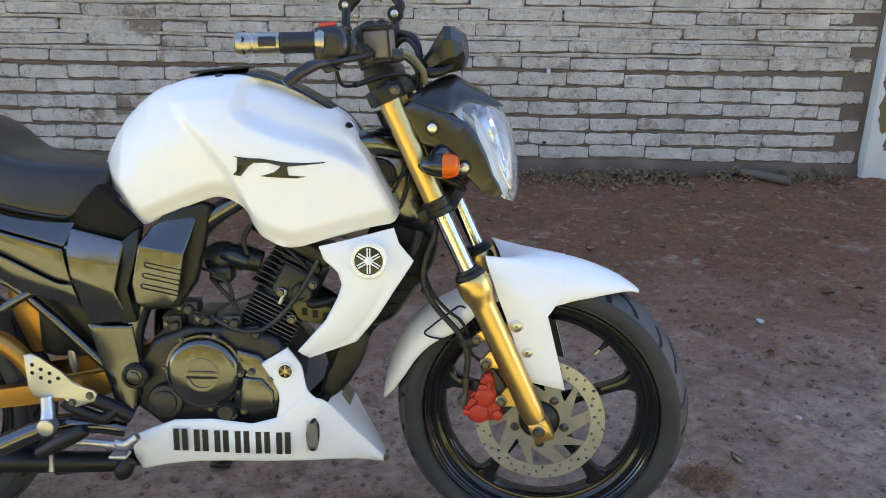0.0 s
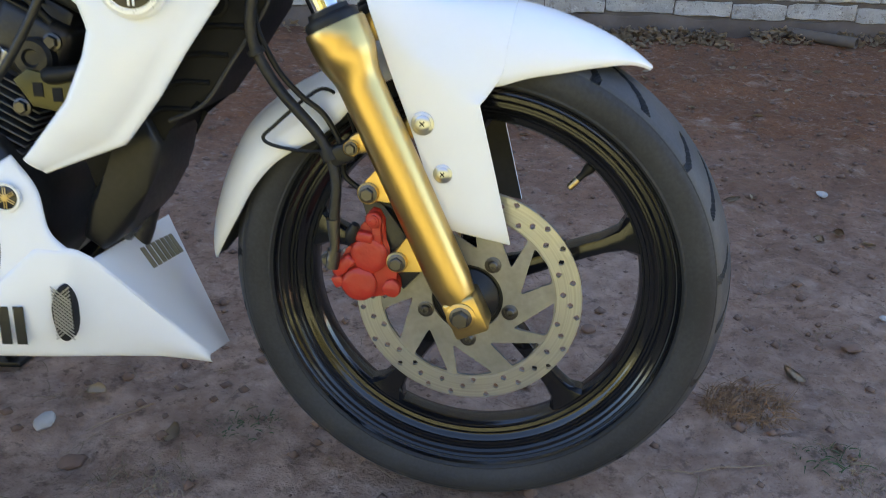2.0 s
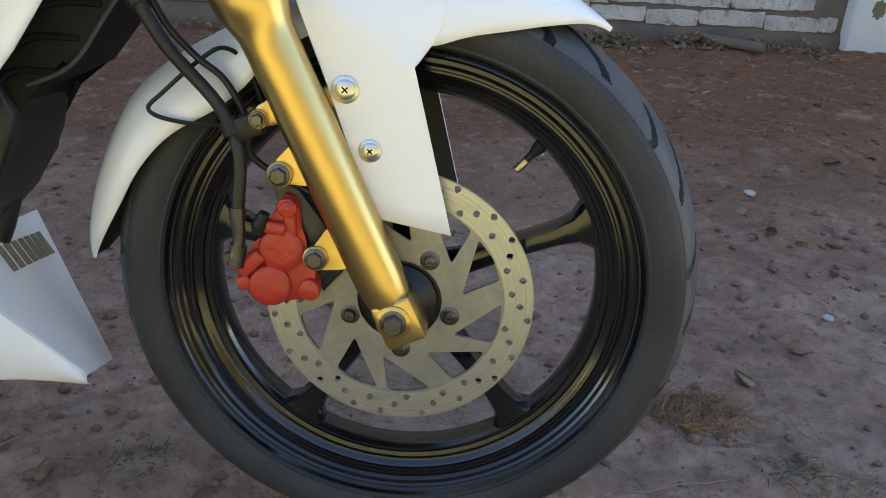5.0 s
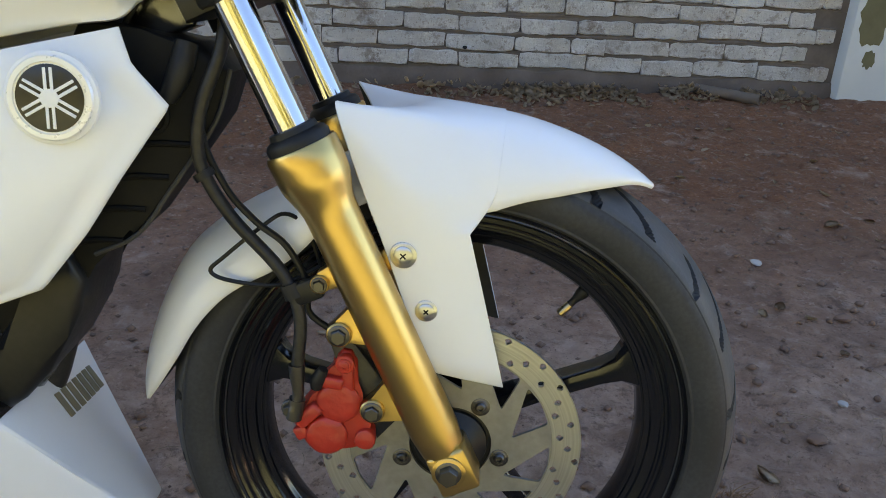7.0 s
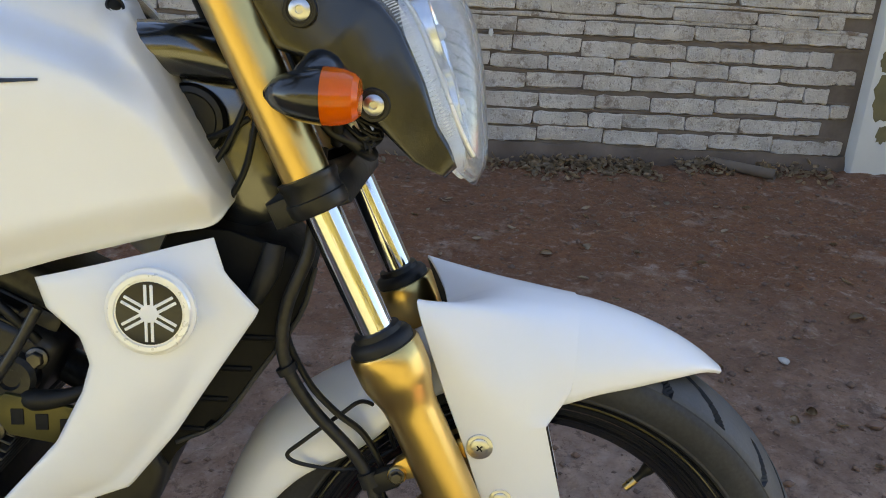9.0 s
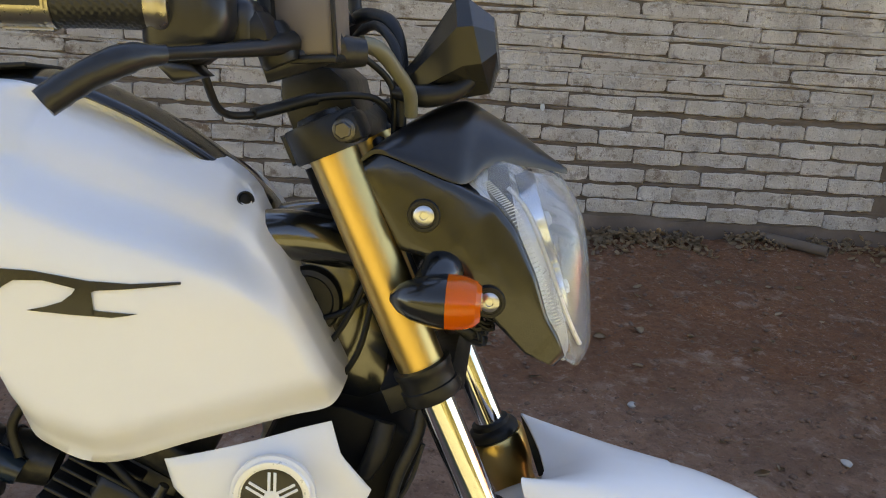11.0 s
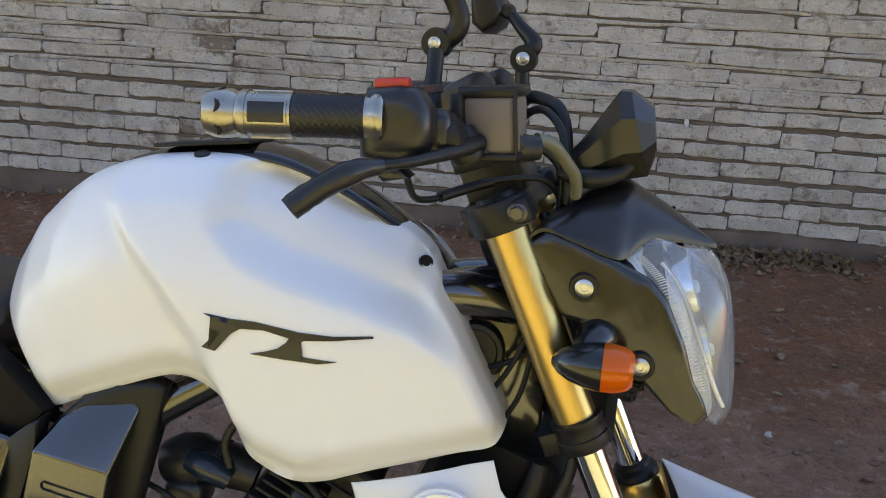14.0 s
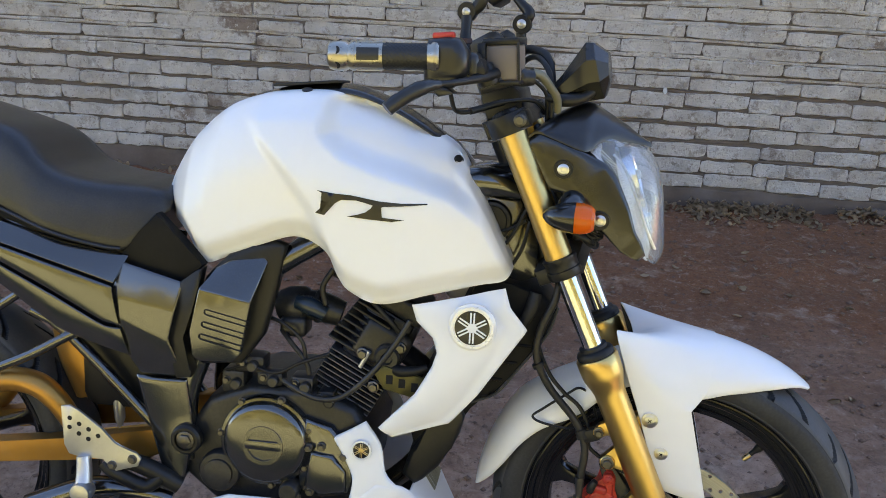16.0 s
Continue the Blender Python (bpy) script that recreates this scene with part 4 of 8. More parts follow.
    lathe(bm, [(0.0080, -0.010), (0.0080, 0.012)], FR @ Matrix.Translation((-0.117, -0.098, 0.108)) @ Matrix.Rotation(radians(35), 4, "Y"), 18)
    part("banjo_bolt", bm, BOLT, c)
    bm = bmesh.new()
    tube(bm, [(-0.090, -0.094, 0.120), (-0.084, -0.095, 0.128), (-0.074, -0.096, 0.136)], [0.0055, 0.0072, 0.005], 12, 3, FR)
    part("bleed_nipple", bm, RUBBER, c)
    return c


cal = caliper()
# hoses and wires down to the caliper
bm = bmesh.new()
tube(bm, [(0.012, -0.055, 0.520), (-0.012, -0.070, 0.475), (-0.032, -0.082, 0.440), (-0.070, -0.088, 0.402), (-0.092, -0.090, 0.360), (-0.090, -0.089, 0.306), (-0.070, -0.090, 0.240), (-0.071, -0.096, 0.195), (-0.094, -0.100, 0.150)], 0.0062, 12, 6, FR)
hose = part("brake_hose", bm, HOSE, bike, "black rubber brake hose")
bm = bmesh.new()
tube(bm, [(-0.094, -0.100, 0.152), (-0.099, -0.100, 0.141), (-0.107, -0.100, 0.122), (-0.118, -0.100, 0.109)], [0.0078, 0.0072, 0.0055, 0.0065], 12, 4, FR)
part("hose_ferrule", bm, BOLT, hose)
for p, q in (((-0.094, -0.0905, 0.352), (-0.0935, -0.0905, 0.345)), ((-0.0670, -0.092, 0.226), (-0.0675, -0.094, 0.212))):
    bm = bmesh.new()
    tube(bm, [p, q], 0.0098, 14, 1, FR)
    part("hose_clip", bm, RUBBER, hose)
bm = bmesh.new()
block(bm, (-0.055, -0.093, 0.214), (0.030, 0.014, 0.022), FR, bevel=0.004)
part("hose_bracket", bm, PLASTIC, hose)
bm = bmesh.new()
tube(bm, [(-0.005, -0.055, 0.470), (-0.040, -0.084, 0.428), (-0.080, -0.082, 0.385), (-0.085, -0.080, 0.330), (-0.074, -0.080, 0.290), (-0.058, -0.080, 0.258), (-0.056, -0.080, 0.215), (-0.066, -0.080, 0.185), (-0.030, -0.080, 0.135), (-0.010, -0.075, 0.118)], 0.0033, 8, 6, FR)
part("sensor_cable", bm, WIRE, bike)
bm = bmesh.new()
tube(bm, [(-0.044, -0.055, 0.222), (-0.085, -0.072, 0.224), (-0.125, -0.076, 0.246), (-0.138, -0.076, 0.262), (-0.118, -0.076, 0.270), (-0.072, -0.076, 0.283), (-0.050, -0.066, 0.284), (-0.040, -0.058, 0.262), (-0.044, -0.056, 0.222)], 0.0021, 8, 6, FR)
part("wire_loop", bm, WIRE, bike)


# ---- front fender ----
def fender():
    th = [30, 33, 38, 46, 54, 60, 66, 74, 84, 94, 102, 110, 121, 130, 139, 147, 152, 154.5]
    rc = [0.327, 0.3285, 0.330, 0.331, 0.333, 0.335, 0.333, 0.320, 0.308, 0.306, 0.308, 0.318, 0.331, 0.331, 0.332, 0.334, 0.335, 0.336]
    re = [0.3250, 0.324, 0.3055, 0.2805, 0.264, 0.249, 0.256, 0.268, 0.270, 0.262, 0.252, 0.254, 0.273, 0.283, 0.291, 0.307, 0.323, 0.333]
    hw = [0.010, 0.024, 0.043, 0.059, 0.0695, 0.0745, 0.0745, 0.072, 0.070, 0.070, 0.070, 0.070, 0.069, 0.067, 0.062, 0.050, 0.032, 0.014]
    a = np.linspace(30, 154.5, 90)
    RC, RE, HW = (np.interp(a, th, k) for k in (rc, re, hw))
    ker = np.array([0.25, 0.5, 0.25])
    for arr in (RC, RE, HW):
        for _ in range(4):
            arr[1:-1] = np.convolve(arr, ker, "valid")
    ph = np.linspace(-1, 1, 31)
    rows_o, rows_i = [], []
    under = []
    for ang, r0, r1, w in zip(np.radians(a), RE, RC, HW):
        ro, ri = [], []
        for p in ph:
            s = abs(p)
            y = w * math.sin(p * math.pi / 2)
            r = r0 + (r1 - r0) * math.cos(s * math.pi / 2)
            ro.append(FR @ Vector((r * math.cos(ang), y, r * math.sin(ang))))
            ri.append(FR @ Vector(((r - 0.0028) * math.cos(ang), y * 0.965, (r - 0.0028) * math.sin(ang))))
        rows_o.append(ro)
        rows_i.append(ri)
    bm = bmesh.new()
    o = grid(bm, rows_o)
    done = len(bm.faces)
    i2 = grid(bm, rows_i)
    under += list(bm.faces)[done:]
    N, K = len(o), len(o[0])
    edge = [(i, 0) for i in range(N)] + [(N - 1, j) for j in range(1, K)] + [(i, K - 1) for i in range(N - 2, -1, -1)] + [(0, j) for j in range(K - 2, 0, -1)]
    for s, (i, j) in enumerate(edge):
        x, y = edge[(s + 1) % len(edge)]
        bm.faces.new((o[i][j], i2[i][j], i2[x][y], o[x][y]))
    # flaps beside the fork that flow into a saddle between them and on into the crown
    rear = [(0.0175, 0.088, 0.095), (0.0225, 0.088, 0.160), (0.0275, 0.087, 0.215), (0.0295, 0.0865, 0.242), (0.0312, 0.086, 0.270), (0.0345, 0.0845, 0.310), (0.0380, 0.0820, 0.347), (0.0405, 0.0750, 0.3620), (0.045, 0.062, 0.352), (0.050, 0.036, 0.335), (0.053, 0.0, 0.327)]
    mid = [(0.0475, 0.089, 0.074), (0.057, 0.0890, 0.142), (0.0675, 0.0885, 0.200), (0.0710, 0.0882, 0.222), (0.0745, 0.0876, 0.243), (0.0785, 0.0850, 0.263), (0.0880, 0.0735, 0.296), (0.098, 0.060, 0.3190), (0.104, 0.043, 0.3235), (0.109, 0.022, 0.3225), (0.112, 0.0, 0.3220)]
    fore = [(0.0777, 0.088, 0.0525), (0.0920, 0.087, 0.130), (0.1045, 0.0862, 0.199), (0.1064, 0.0860, 0.2072), (0.1150, 0.0815, 0.2120), (0.1395, 0.0730, 0.2280), (0.1525, 0.0658, 0.2490), (0.1633, 0.0520, 0.2665), (0.1710, 0.0330, 0.2792), (0.1744, 0.0156, 0.2848), (0.1754, 0.0, 0.2863)]
    cols = []
    for r0, r1, r2 in zip(*[spline(k, 4) for k in (rear, mid, fore)]):
        cols.append(spline([r0, r1, r2], 12))
    rows = []
    for i in range(len(cols[0])):
        half = [c[i] for c in cols]
        rows.append([FR @ Vector((p[0], -p[1], p[2])) for p in half] + [FR @ Vector(tuple(p)) for p in half[-2::-1]])
    back = FR.to_3x3() @ Vector((-0.0012, 0, -0.0026))
    o = grid(bm, rows)
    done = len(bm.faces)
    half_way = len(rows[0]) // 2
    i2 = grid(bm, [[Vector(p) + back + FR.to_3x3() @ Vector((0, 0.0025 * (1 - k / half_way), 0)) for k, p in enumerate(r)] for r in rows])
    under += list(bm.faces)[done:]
    N, K = len(o), len(o[0])
    edge = [(i, 0) for i in range(N)] + [(N - 1, j) for j in range(1, K)] + [(i, K - 1) for i in range(N - 2, -1, -1)] + [(0, j) for j in range(K - 2, 0, -1)]
    for s, (i, j) in enumerate(edge):
        x, y = edge[(s + 1) % len(edge)]
        bm.faces.new((o[i][j], i2[i][j], i2[x][y], o[x][y]))
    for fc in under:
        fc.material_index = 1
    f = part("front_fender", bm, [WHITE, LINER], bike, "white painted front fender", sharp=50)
    for x, z, k in ((0.0415, 0.2110, 1.12), (0.0395, 0.1525, 0.95)):
        bm = bmesh.new()
        lathe(bm, [(0.0112 * k, -0.002), (0.0112 * k, 0.0008), (0.0104 * k, 0.0013)], fy(x, -0.0885, z), 28)
        lathe(bm, [(0.0082 * k, 0.0010), (0.0080 * k, 0.0022), (0.0058 * k, 0.0034), (0.0030 * k, 0.0036)], fy(x, -0.0885, z), 24)
        bolt = part("fender_bolt", bm, STEEL, f, "round-headed steel fender bolt on a washer")
        bm = bmesh.new()
        # raised near-black cross in place of the shade inside a cut slot
        for turn in (20, 110):
            block(bm, (0, 0, 0.0034), (0.0064 * k, 0.0014, 0.0012), fy(x, -0.0885, z) @ Matrix.Rotation(radians(turn), 4, "Z"))
        part("slot_shade", bm, SHADE_PRINT, bolt)
    # dark inner stay seen under the far flap
    return f


fender()


# ---- headlight and cowl ----
def headlight():
    # black shell behind the lens
    bm = bmesh.new()
    rows = []
    for k, (x, hy, z0, z1) in enumerate(((0.118, 0.073, 0.458, 0.634), (0.100, 0.076, 0.470, 0.655), (0.075, 0.072, 0.500, 0.668), (0.050, 0.060, 0.540, 0.670), (0.030, 0.040, 0.575, 0.660))):
        zc, hz = (z0 + z1) / 2, (z1 - z0) / 2
        rows.append([FR @ Vector((x + (0.012 * math.sin(t) if k == 0 else 0), hy * math.copysign(abs(math.cos(t)) ** 0.6, math.cos(t)), zc + hz * math.copysign(abs(math.sin(t)) ** 0.6, math.sin(t)))) for t in (2 * math.pi * j / 40 for j in range(40))])
    vs = grid(bm, rows, close_v=True)
    bm.faces.new(vs[-1])
    hl = part("headlight", bm, PLASTIC, bike, "faceted headlight in a black shell", sharp=50)
    # side plates
    A = [(0.014, -0.103, 0.689), (0.0175, -0.104, 0.650), (0.021, -0.104, 0.610), (0.046, -0.102, 0.588), (0.064, -0.098, 0.563), (0.071, -0.094, 0.523), (0.087, -0.088, 0.480), (0.107, -0.081, 0.4570)]
    B = [(0.036, -0.100, 0.694), (0.060, -0.097, 0.672), (0.086, -0.092, 0.645), (0.113, -0.085, 0.613), (0.1205, -0.081, 0.588), (0.1215, -0.080, 0.540), (0.1175, -0.079, 0.502), (0.1200, -0.077, 0.480), (0.1190, -0.076, 0.4610)]
    for mir in (False, True):
        bm = bmesh.new()
        skin(bm, A, B, 44, 16, bulge=lambda u, v: 0.0035 * math.sin(math.pi * v) ** 0.6 * math.sin(math.pi * min(1, u * 1.1 + 0.05)) ** 0.5, thick=0.004, roll=0.004, M=FR, mirror=mir, smooth_rails=False)
        sp = part("cowl_side", bm, SATIN, hl, "glossy black cowl plate", sharp=50)
    for x, z in ((0.0535, 0.630), (0.077, 0.5385)):
        for s in (-1, 1):
            bm = bmesh.new()
            W = fy(x, -0.1065 if z > 0.6 else -0.0985, z) if s < 0 else FR @ Matrix.Translation((x, 0.1065 if z > 0.6 else 0.0985, z)) @ Matrix.Rotation(radians(-90), 4, "X")
            lathe(bm, [(0.0135, -0.006), (0.0142, 0.0005), (0.0135, 0.0022), (0.0108, 0.0025), (0.0104, 0.0012)], W, 28)
            part("rubber_grommet", bm, PLASTIC, hl)
            bm = bmesh.new()
            lathe(bm, [(0.0090, 0.0), (0.0088, 0.0016), (0.0062, 0.0030), (0.0034, 0.0032), (0.0030, 0.0016), (0.0, 0.0014)], W, 24, cap=False)
            part("cowl_screw", bm, STEEL, hl, "steel button-head screw")
    # lens: a wraparound shell, pointed forward at the top and drawn in below
    us = [0.0, 0.14, 0.30, 0.50, 0.70, 0.85, 0.95, 1.0]
    near = [(0.101, 0.066, 0.638), (0.109, 0.072, 0.621), (0.1165, 0.0755, 0.600), (0.1175, 0.0765, 0.565), (0.117, 0.077, 0.525), (0.1165, 0.0765, 0.495), (0.1175, 0.074, 0.473), (0.119, 0.066, 0.460)]
    nose = [(0.172, 0.606), (0.1765, 0.590), (0.1780, 0.568), (0.1720, 0.533), (0.1620, 0.500), (0.1520, 0.470), (0.1425, 0.447), (0.1270, 0.432)]
    rail = spline([(*a, *b) for a, b in zip(near, nose)], 5)
    yy = np.linspace(-1, 1, 33)

    def shield(depth, inset, lift=0.0):
        out = []
        for k, (ex, ey, ez, cx, cz) in enumerate(rail):
            p, top = 1.7 + 1.7 * smooth(0, 14, k), smooth(9, 0, k)
            row = []
            for v in yy:
                c = 1 - abs(v) ** p
                row.append(FR @ Vector((ex - inset + (cx - ex) * depth * c + lift, ey * (1 - 0.03 * (depth < 1)) * v, ez + (cz - ez) * (0.35 + 0.65 * depth) * c ** (1 + 0.9 * top) + 0.011 * top * math.sin(math.pi * min(1, 1.5 * c)))))
            out.append(row)
        return out
    bm = bmesh.new()
    shell(bm, shield(1.0, 0.0), FR.to_3x3() @ Vector((-0.0028, 0, 0)))
    lens = part("headlight_lens", bm, LENS, hl, "large milky clear headlight lens", sharp=60)
    lens.visible_shadow = False
    # silvered bowl behind it, stepped towards the round reflector
    bm = bmesh.new()
    shell(bm, shield(0.46, 0.004), FR.to_3x3() @ Vector((-0.003, 0, 0)))
    part("lamp_bowl", bm, SILVER, hl, "silvered lamp bowl", sharp=60)
    for cz, r, tilt in ((0.573, 0.047, 4), (0.503, 0.033, 8)):
        D = FR @ Matrix.Translation((0.1405 if r > 0.04 else 0.134, 0, cz)) @ Matrix.Rotation(radians(90 + tilt), 4, "Y")
        bm = bmesh.new()
        lathe(bm, [(r + 0.003, -0.012), (r + 0.003, 0.004), (r, 0.005)] + [(r * math.sqrt(t), -0.020 + 0.024 * t) for t in (1.0, 0.8, 0.6, 0.42, 0.26, 0.14, 0.05)], D, 40, cap=False)
        part("reflector", bm, REFLECT, hl, "round mirror reflector", sharp=20)
        bm = bmesh.new()
        lathe(bm, [(0.003, -0.020), (0.008, -0.018), (0.009, 0.002), (0.006, 0.009), (0.001, 0.010)], D, 16)
        part("bulb", bm, SILVER, hl)
    # ribbed band along each edge of the lamp, and a bright step inside it
    for sg in (-1, 1):
        bm = bmesh.new()
        for k in range(46):
            e = rail[min(len(rail) - 1, int(1 + k * 0.55))]
            f = 1 + k * 0.55 - int(1 + k * 0.55)
            e2 = rail[min(len(rail) - 1, int(1 + k * 0.55) + 1)]
            x, y, z = (e[q] + (e2[q] - e[q]) * f for q in range(3))
            block(bm, (x + 0.006, sg * (y - 0.0045), z - 0.002), (0.008, 0.0010, 0.0009), FR)
        part("prism_ribs", bm, SILVER, hl, "fine silver ribs")
        bm = bmesh.new()
        tube(bm, [(e[0] + 0.017, sg * (e[1] - 0.012), e[2] - 0.004) for e in rail[4:-2:4]], 0.0022, 8, 3, FR)
        part("lamp_step", bm, SILVER, hl, "bright moulded step")
    # visor: from the cowl's back edge over the lamp to a point above the lens
    rim = [(0.014, 0.102, 0.691), (0.036, 0.101, 0.6960), (0.060, 0.098, 0.6750), (0.086, 0.091, 0.6490), (0.099, 0.078, 0.6430), (0.113, 0.063, 0.6475), (0.130, 0.046, 0.6430), (0.152, 0.026, 0.6290), (0.1785, 0.003, 0.6095)]
    crown = [(0.034, 0.700), (0.062, 0.7060), (0.092, 0.7080), (0.115, 0.7030), (0.128, 0.6880), (0.142, 0.6690), (0.155, 0.6500), (0.166, 0.6310), (0.1795, 0.6110)]
    rows = []
    for ex, ey, ez, cx, cz in spline([(*a, *b) for a, b in zip(rim, crown)], 5):
        row = []
        for v in np.linspace(-1, 1, 29):
            c = 1 - abs(v) ** 2.4
            row.append(FR @ Vector((ex + (cx - ex) * c, ey * v, ez + (cz - ez) * c)))
        rows.append(row)
    bm = bmesh.new()
    shell(bm, rows, FR.to_3x3() @ Vector((-0.001, 0, -0.0035)))
    part("cowl_visor", bm, MATT, hl, "black cowl above the headlight", sharp=50)
    return hl


headlight()


def turn_signal(sgn):
    S = FR @ Matrix.Translation((0.0, 0, 0)) @ Matrix.Diagonal((1, -sgn, 1, 1))
    bm = bmesh.new()
    # teardrop body that widens to the lens; its axis runs forward and down
    d = Vector((0.052, 0, -0.024)).normalized()
    up = Vector((-d.z, 0, d.x))
    c0 = Vector((0.011, -0.138, 0.579))
    rows = []
    for t, r in ((-0.004, 0.005), (0.003, 0.015), (0.014, 0.023), (0.028, 0.028), (0.038, 0.030), (0.0428, 0.0305)):
        rows.append([S @ (c0 + d * t + up * (r * 0.76 * math.sin(a)) + Vector((0, 1, 0)) * (r * 0.82 * math.cos(a))) for a in (2 * math.pi * j / 28 for j in range(28))])
    vs = grid(bm, rows, close_v=True)
    bm.faces.new(list(reversed(vs[0])))
    bm.faces.new(vs[-1])
    tube(bm, [(0.036, -0.130, 0.572), (0.042, -0.116, 0.577), (0.047, -0.102, 0.578), (0.047, -0.080, 0.578)], [0.014, 0.016, 0.020, 0.020], 18, 3, S)
    body = part("turn_signal", bm, SATIN, bike, "black turn signal with amber lens", sharp=50)
    bm = bmesh.new()
    rows = []
    for t, r in ((0.043, 0.0302), (0.052, 0.0300), (0.060, 0.0280), (0.067, 0.0245), (0.071, 0.0195), (0.0722, 0.004)):
        rows.append([S @ (c0 + d * t + up * ((r ) * 0.76 * math.sin(a)) + Vector((0, 1, 0)) * ((r ) * 0.82 * math.cos(a))) for j, a in enumerate(2 * math.pi * j / 36 for j in range(36))])
    vs = grid(bm, rows, close_v=True)
    bm.faces.new(list(reversed(vs[0])))
    bm.faces.new(vs[-1])
    part("signal_lens", bm, AMBER, body, "ribbed amber plastic lens", sharp=20)
    bm = bmesh.new()
    lathe(bm, [(0.022, 0.0), (0.018, 0.003), (0.004, 0.006)], S @ Matrix.Translation(c0 + d * 0.0462) @ d.to_track_quat("Z", "Y").to_matrix().to_4x4(), 20)
    part("signal_reflector", bm, REFLECT, body)


turn_signal(-1)
turn_signal(1)

# ---- clamps, gauge and bars ----
bm = bmesh.new()
for s in (-1, 1):
    lathe(bm, [(0.022, 0.706), (0.0315, 0.706), (0.0325, 0.709), (0.0325, 0.733), (0.0315, 0.736), (0.020, 0.737), (0.018, 0.741), (0.010, 0.742)], FR @ Matrix.Translation((0, s * LEG_Y, 0)), 32)
    block(bm, (0.022, s * 0.100, 0.7205), (0.026, 0.050, 0.025), FR, bevel=0.006)
plate(bm, [(-0.040, 0.708), (0.020, 0.706), (0.026, 0.720), (0.020, 0.734), (-0.040, 0.736)], -0.095, 0.095, FR, bevel=0.006)
clamp = part("triple_clamp", bm, PLASTIC, bike, "black upper triple clamp", sharp=45)
bm = bmesh.new()
bolt_head(bm, fy(0.0222, -0.1250, 0.7205), 0.0072, 0.006)
part("pinch_bolt", bm, BOLT, clamp)
bm = bmesh.new()
plate(bm, [(-0.040, 0.736), (0.020, 0.722), (0.026, 0.760), (0.014, 0.782), (-0.028, 0.790), (-0.038, 0.770)], -0.052, 0.052, FR, bevel=0.008)
lathe(bm, [(0.0, 0.70), (0.021, 0.70), (0.021, 0.46), (0.0, 0.46)], FR @ Matrix.Translation((-0.035, 0, 0)), 24, cap=False)
part("riser_block", bm, PLASTIC, clamp, "dusty black handlebar riser")
bm = bmesh.new()
plate(bm, [(-0.045, 0.470), (0.026, 0.470), (0.030, 0.482), (0.026, 0.496), (-0.045, 0.496)], -0.10, 0.10, FR, bevel=0.006)
part("lower_clamp", bm, PLASTIC, clamp)


def gauge():
    """Faceted instrument pod ahead of the bars: it widens forward to a hexagonal hood."""
    bm = bmesh.new()
    rows = []
    secs = [  # (lower x z), (upper x z), half width
        ((0.048, 0.722), (0.056, 0.742), 0.030),
        ((0.080, 0.716), (0.092, 0.760), 0.046),
        ((0.118, 0.707), (0.140, 0.7905), 0.060),
        ((0.138, 0.703), (0.150, 0.786), 0.062),
        ((0.153, 0.720), (0.165, 0.763), 0.052),
    ]
    for (x0, z0), (x1, z1), w in secs:
        sec = []
        for u, v in ((0.0, -0.62), (0.32, -1), (0.70, -1), (1.0, -0.62), (1.0, 0.62), (0.70, 1), (0.32, 1), (0.0, 0.62)):
            sec.append(FR @ Vector((x0 + (x1 - x0) * u, w * v, z0 + (z1 - z0) * u)))
        rows.append(sec)
    vs = grid(bm, rows, close_v=True)
    bm.faces.new(list(reversed(vs[0])))
    bm.faces.new(vs[-1])
    es = [e for e in bm.edges if e.calc_face_angle(0) > 0.3]
    bmesh.ops.bevel(bm, geom=es, offset=0.0025, segments=2, affect="EDGES")
    g = part("gauge_pod", bm, PEEL, bike, "faceted black instrument pod", sharp=30)
    bm = bmesh.new()
    tube(bm, [(0.060, -0.050, 0.735), (0.085, -0.056, 0.722), (0.110, -0.050, 0.716), (0.135, -0.040, 0.722)], [0.006, 0.010, 0.008, 0.006], 10, 4, FR)
    part("gauge_stay", bm, PLASTIC, g)


gauge()

BAR = [(0.000, 0.060, 0.800), (0.000, 0.0, 0.797), (-0.002, -0.060, 0.800), (0.004, -0.120, 0.812), (0.002, -0.180, 0.822), (-0.020, -0.215, 0.834), (-0.050, -0.230, 0.848), (-0.110, -0.242, 0.874), (-0.150, -0.249, 0.891)]
bm = bmesh.new()
tube(bm, BAR, 0.0095, 14, 6, FR)
tube(bm, [(x, -y, z) for x, y, z in BAR[3:]][::-1] + [(0.0, 0.06, 0.80)], 0.0095, 14, 6, FR)
bar = part("handlebar", bm, PLASTIC, bike, "black swept-back handlebar")
g0, g1 = Vector((-0.033, -0.2255, 0.8405)), Vector((-0.165, -0.251, 0.897))
gd = (g1 - g0).normalized()
GL = (g1 - g0).length
GM = FR @ Matrix.Translation(g0) @ gd.to_track_quat("Z", "Y").to_matrix().to_4x4()


# the sleeve is turned so that one window faces the machine's right side
_side = GM.to_3x3().inverted() @ Vector((0, -1, 0.12))
AIM = math.degrees(math.atan2(_side.y, _side.x))


